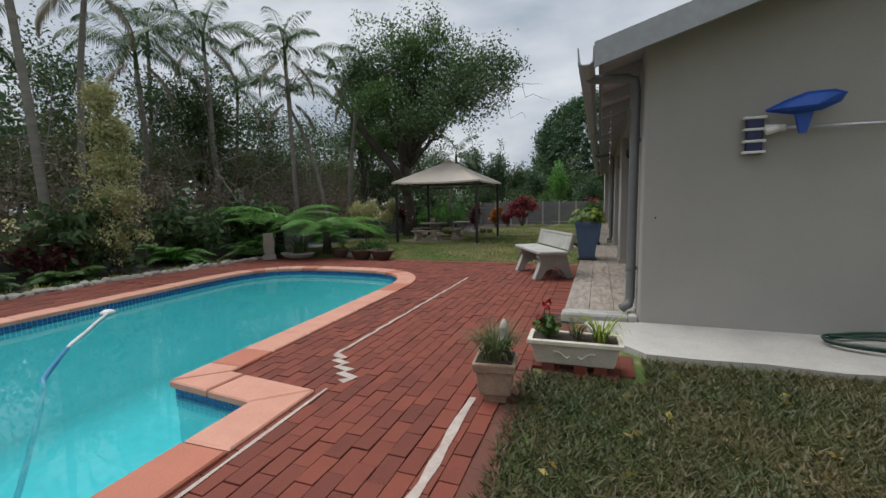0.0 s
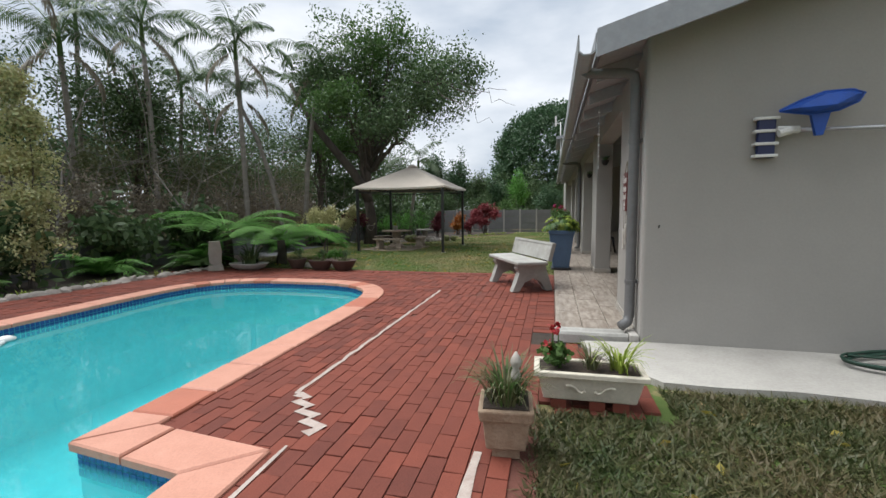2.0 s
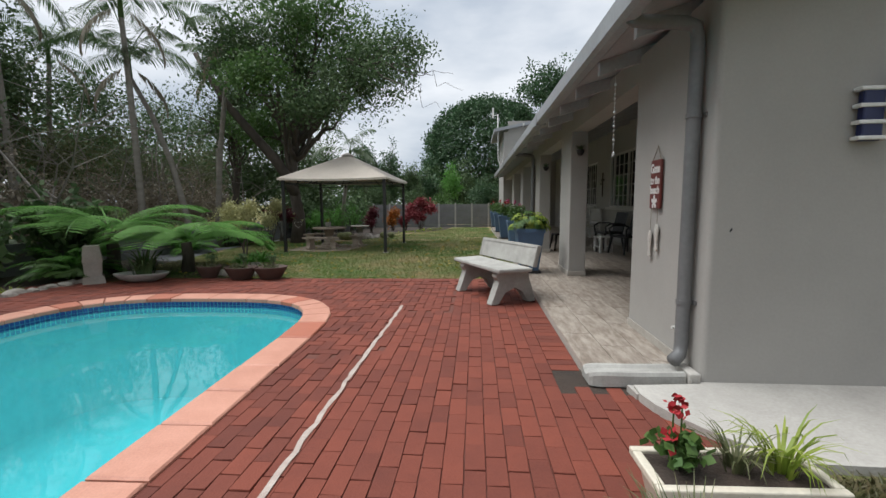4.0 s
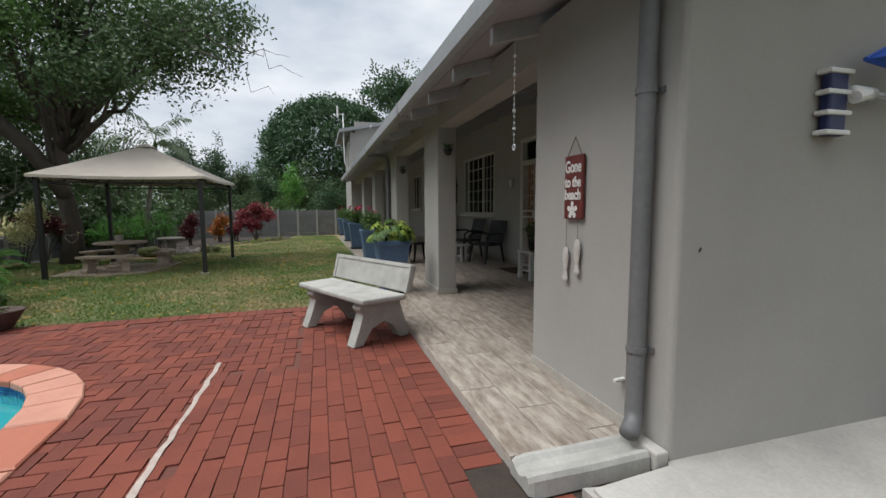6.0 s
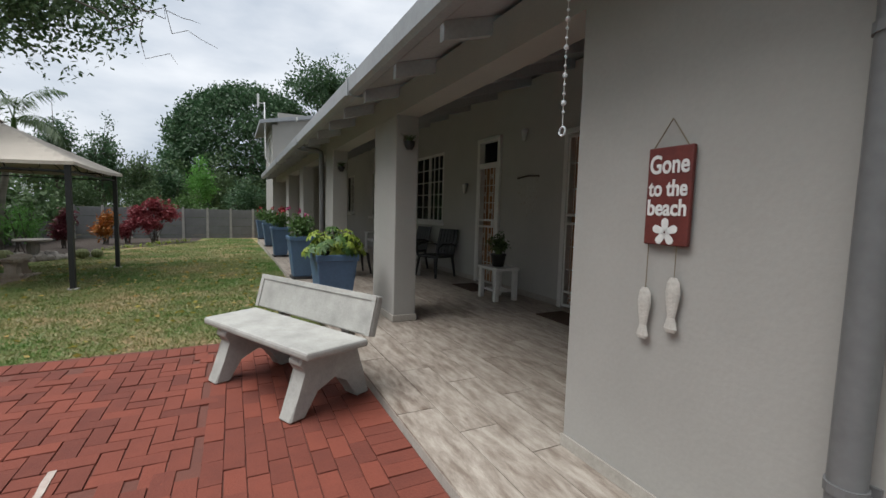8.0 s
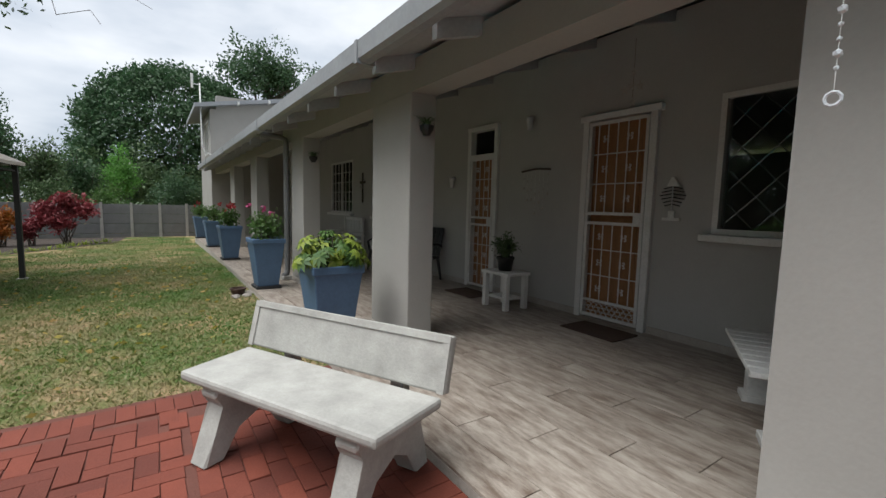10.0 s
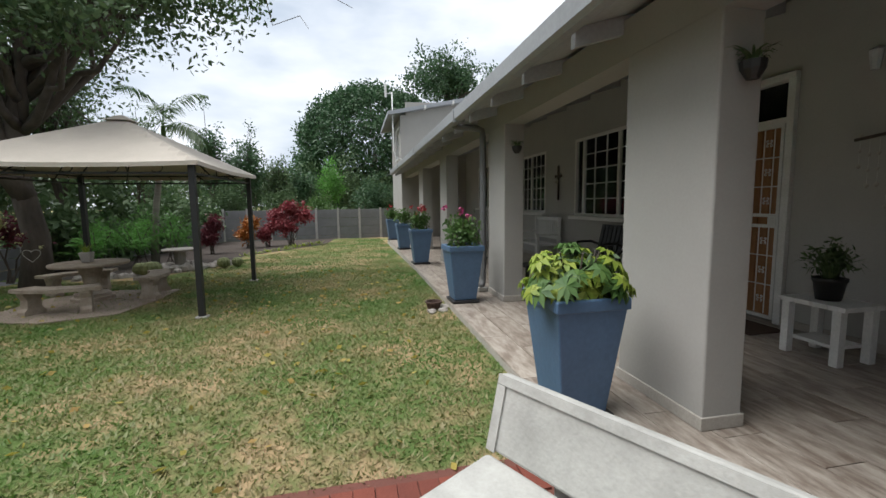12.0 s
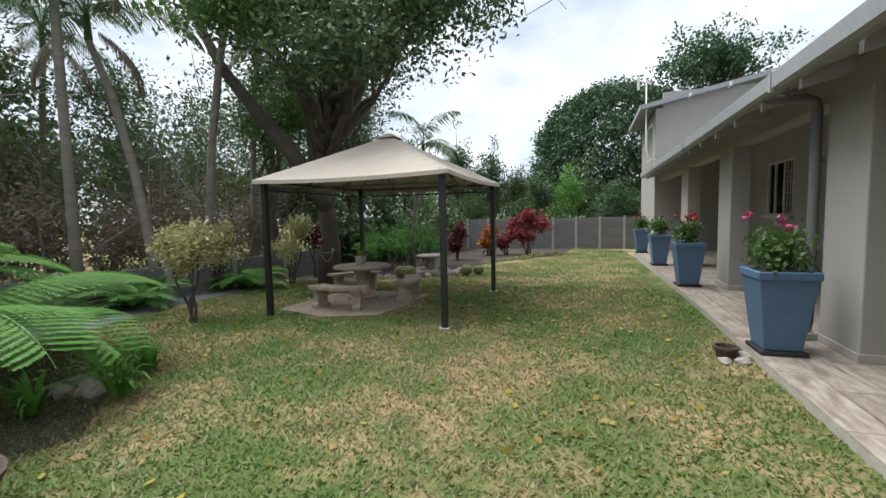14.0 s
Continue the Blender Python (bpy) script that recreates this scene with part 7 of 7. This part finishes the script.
bm = B()
for k in range(110):
    x, y = -10.4 - 4.5 * rng.random(), -7 + 25 * rng.random()
    h = 2.2 + 2.4 * rng.random()
    line = wander((x, y, -0.3), (x + 0.8 * rng.normal(), y + 0.8 * rng.normal(), h), 5, 0.18)
    tube(bm, line, [0.035, 0.03, 0.024, 0.018, 0.012, 0.006], 5, cap=False)
    for j in range(7):
        s = line[2 + j % 4]
        e = s + Vector((0.9 * rng.normal(), 0.9 * rng.normal(), 0.6 * rng.random() + 0.1))
        tube(bm, wander(s, e, 3, 0.08), [0.014, 0.010, 0.007, 0.004], 4, cap=False)
ob = solid("bare_branches", bm, mat("grey_twig", (0.28, 0.25, 0.22), (0.16, 0.14, 0.12), rough=0.95, scale=5, bump=0.3), "pale bare branches of the thicket behind the fence", "branches", kind="stuff")

# ---- grass blades and fallen leaves ----
def scatter(n, x0, x1, y0, y1, ok):
    x, y = rng.uniform(x0, x1, n), rng.uniform(y0, y1, n)
    keep = np.array([ok(a, b) for a, b in zip(x, y)])
    return x[keep], y[keep]


def lawn_ok(x, y):
    if y > 4.30:
        return -8.2 < x < -0.72 + 0.028 * y
    return y < -0.92 and (x > -0.93 if y < -1.40 else x > -0.06)


gx1, gy1 = scatter(165000, -8.2, -0.3, 4.30, 11.5, lawn_ok)
gx2, gy2 = scatter(130000, -0.95, 4.2, -4.8, -0.92, lawn_ok)
gx3, gy3 = scatter(60000, -5.6, -0.2, 11.5, 23.0, lambda x, y: x > -5.6 + 0.33 * (y - 11.5) and x < -0.72 + 0.028 * y)
gx, gy = np.concatenate([gx1, gx2, gx3]), np.concatenate([gy1, gy2, gy3])
n = len(gx)
base = np.stack([gx, gy, np.array([ground_z(a, b) for a, b in zip(gx, gy)])], 1)
lean = rng.normal(size=(n, 3)) * 0.025
lean[:, 2] = 0.012 + 0.024 * rng.random(n)
lean[len(gx1):len(gx1) + len(gx2)] *= 1.7
side = rng.normal(size=(n, 3)) * 0.005
side[:, 2] = 0
co = np.stack([base - side, base + side, base + lean], 1)
near = slice(len(gx1), len(gx1) + len(gx2))
coarse = new("coarse_grass", quads_mesh("coarse_grass", co[near], GRASSF, per=3))
tagged(coarse, "coarse dark green grass in front of the house", "grass", kind="stuff")
grass = new("grass", quads_mesh("grass", np.concatenate([co[:near.start], co[near.stop:]]), GRASSB, per=3))
tagged(grass, "short green and dry grass blades on the lawn", "grass", kind="stuff")
lx, ly = scatter(420, -7.0, -0.9, 4.3, 12.0, lawn_ok)
lx2, ly2 = scatter(120, -0.8, 4.0, -4.6, -1.2, lawn_ok)
lx, ly = np.concatenate([lx, lx2]), np.concatenate([ly, ly2])
c = np.stack([lx, ly, np.array([ground_z(a, b) for a, b in zip(lx, ly)]) + 0.022], 1)
d = rng.normal(size=(len(c), 3))
d[:, 2] *= 0.15
litter = new("fallen_leaves", quads_mesh("fallen_leaves", leaves(c, 0.075, 0.04, droop=0.0, direction=d, jitter=0.05), DRYLEAF))
tagged(litter, "scattered yellow and brown fallen leaves on the grass", "leaves", kind="stuff")

# ---- floor tiles of the verandah ----
random.seed(4)
W, L, G = 0.262, 1.02, 0.003
shapes = {}


def tile_mesh(w, l):
    key = (round(w, 3), round(l, 3))
    if key not in shapes:
        bm = B()
        lo = [bm.verts.new(p) for p in ((0, 0, -0.0125), (w, 0, -0.0125), (w, l, -0.0125), (0, l, -0.0125))]
        hi = [bm.verts.new(p) for p in ((0.002, 0.002, 0.0), (w - 0.002, 0.002, 0.0), (w - 0.002, l - 0.002, 0.0), (0.002, l - 0.002, 0.0))]
        bm.faces.new(hi)
        for k in range(4):
            bm.faces.new((lo[k], lo[(k + 1) % 4], hi[(k + 1) % 4], hi[k]))
        shapes[key] = mesh_of("plank_tile", bm, TILE)
    return shapes[key]


col = 0
x = -0.722
while x < 2.45:
    w = min(W - G, 2.465 - x)
    y = 0.03 - (0.34 * (col % 3))
    while y < 18.99:
        a, b = max(y, 0.25), min(y + L - G, 18.99)
        if b - a > 0.03:
            t = new("plank_tile", tile_mesh(w, b - a))
            t.parent = floor
            t.matrix_basis = Matrix.Translation((x, a, 0))
        y += L
    x += W
    col += 1

# ---- clay pavers ----
def paver_mesh(w, l, seed):
    bm = B()
    r = random.Random(seed)
    j = lambda s: r.uniform(-s, s)  # noqa: E731
    z = -0.060 + j(0.002)
    lo = [bm.verts.new(p) for p in ((-w / 2, -l / 2, -0.088), (w / 2, -l / 2, -0.088), (w / 2, l / 2, -0.088), (-w / 2, l / 2, -0.088))]
    md = [bm.verts.new((v.co.x + j(0.001), v.co.y + j(0.001), z - 0.003)) for v in lo]
    hi = [bm.verts.new((v.co.x * 0.965, v.co.y * 0.983, z + j(0.0012))) for v in lo]
    bm.faces.new(hi)
    for a, b in ((lo, md), (md, hi)):
        for k in range(4):
            bm.faces.new((a[k], a[(k + 1) % 4], b[(k + 1) % 4], b[k]))
    return bm


PW, PL = 0.106, 0.218
variants = [mesh_of("brick", paver_mesh(PW - 0.004, PL - 0.005, s), PAVER) for s in range(8)]
rim_plan = pool_outline(0.17)


def paved(x, y):
    if in_plan(x, y, rim_plan) or not (HX0 + 0.06 < x and HY0 + 0.1 < y < HY1 - 0.30):
        return False
    if y < -1.38:
        return x < -0.98
    if y < -0.03:
        return x < (-0.10 if y < -0.85 else -0.24)
    return x < -0.99 + 0.028 * y


def zigzag(x, y):
    """The stretch at the head of the pool that is laid in herringbone."""
    return x < -2.36 and y > 0.6 or x < -1.75 and y > 2.1


spots = []
a0 = radians(-1.6)
ca, sa = math.cos(a0), math.sin(a0)
for i in range(-80, 10):
    for j in range(-40, 22):
        u, v = i * PW - 0.05, (j + 0.5 * (i % 2)) * PL
        x, y = u * ca - v * sa, u * sa + v * ca
        if paved(x, y) and not zigzag(x, y):
            spots.append((x, y, math.degrees(a0)))
CELL = 0.1085
for i in range(-80, 0):
    for j in range(-4, 42):
        k = (i - j) % 4
        if k in (0, 3):
            u, v = (i + (1.0 if k == 0 else 0.5)) * CELL, (j + (0.5 if k == 0 else 1.0)) * CELL
            x, y = u * ca - v * sa, u * sa + v * ca
            if zigzag(x, y) and paved(x, y):
                spots.append((x, y, math.degrees(a0) + (90 if k == 0 else 0)))
for k in range(-1, 39):
    v = 0.25 + k * PW
    if 0.30 < v < 4.1:
        x, y = -0.842 * ca - v * sa, -0.842 * sa + v * ca
        spots.append((x, y, math.degrees(a0) + 90))
for k in range(-70, 0):
    x = k * PW
    if -7.9 < x < -0.95:
        spots.append((x, HY1 - 0.13, 0.0))
spots.sort(key=lambda s: (s[0] + 1.75) ** 2 + 0.12 * (s[1] - 0.3) ** 2)
for n_, (x, y, r) in enumerate(spots[:300]):
    ob = new("brick", variants[n_ % 8])
    ob.parent = paving
    ob.matrix_basis = pose(x, y, 0.0025 * random.uniform(-1, 1), random.uniform(-0.7, 0.7), random.uniform(-0.7, 0.7), r + random.uniform(-1.2, 1.2))
verts, faces = [], []
protos = []
for s in range(8):
    me = variants[s]
    protos.append(([v.co.copy() for v in me.vertices], [tuple(p.vertices) for p in me.polygons]))
for n_, (x, y, r) in enumerate(spots[300:]):
    m = pose(x, y, 0.0025 * random.uniform(-1, 1), random.uniform(-0.7, 0.7), random.uniform(-0.7, 0.7), r + random.uniform(-1.2, 1.2))
    pv, pf = protos[n_ % 8]
    o = len(verts)
    verts += [tuple(m @ v) for v in pv]
    faces += [tuple(o + q for q in f) for f in pf]
me = bpy.data.meshes.new("bricks")
me.from_pydata(verts, [], faces)
me.materials.append(PAVERS)
rest = new("bricks", me)
rest.parent = paving
tagged(rest, "red clay pavers further off", kind="stuff")
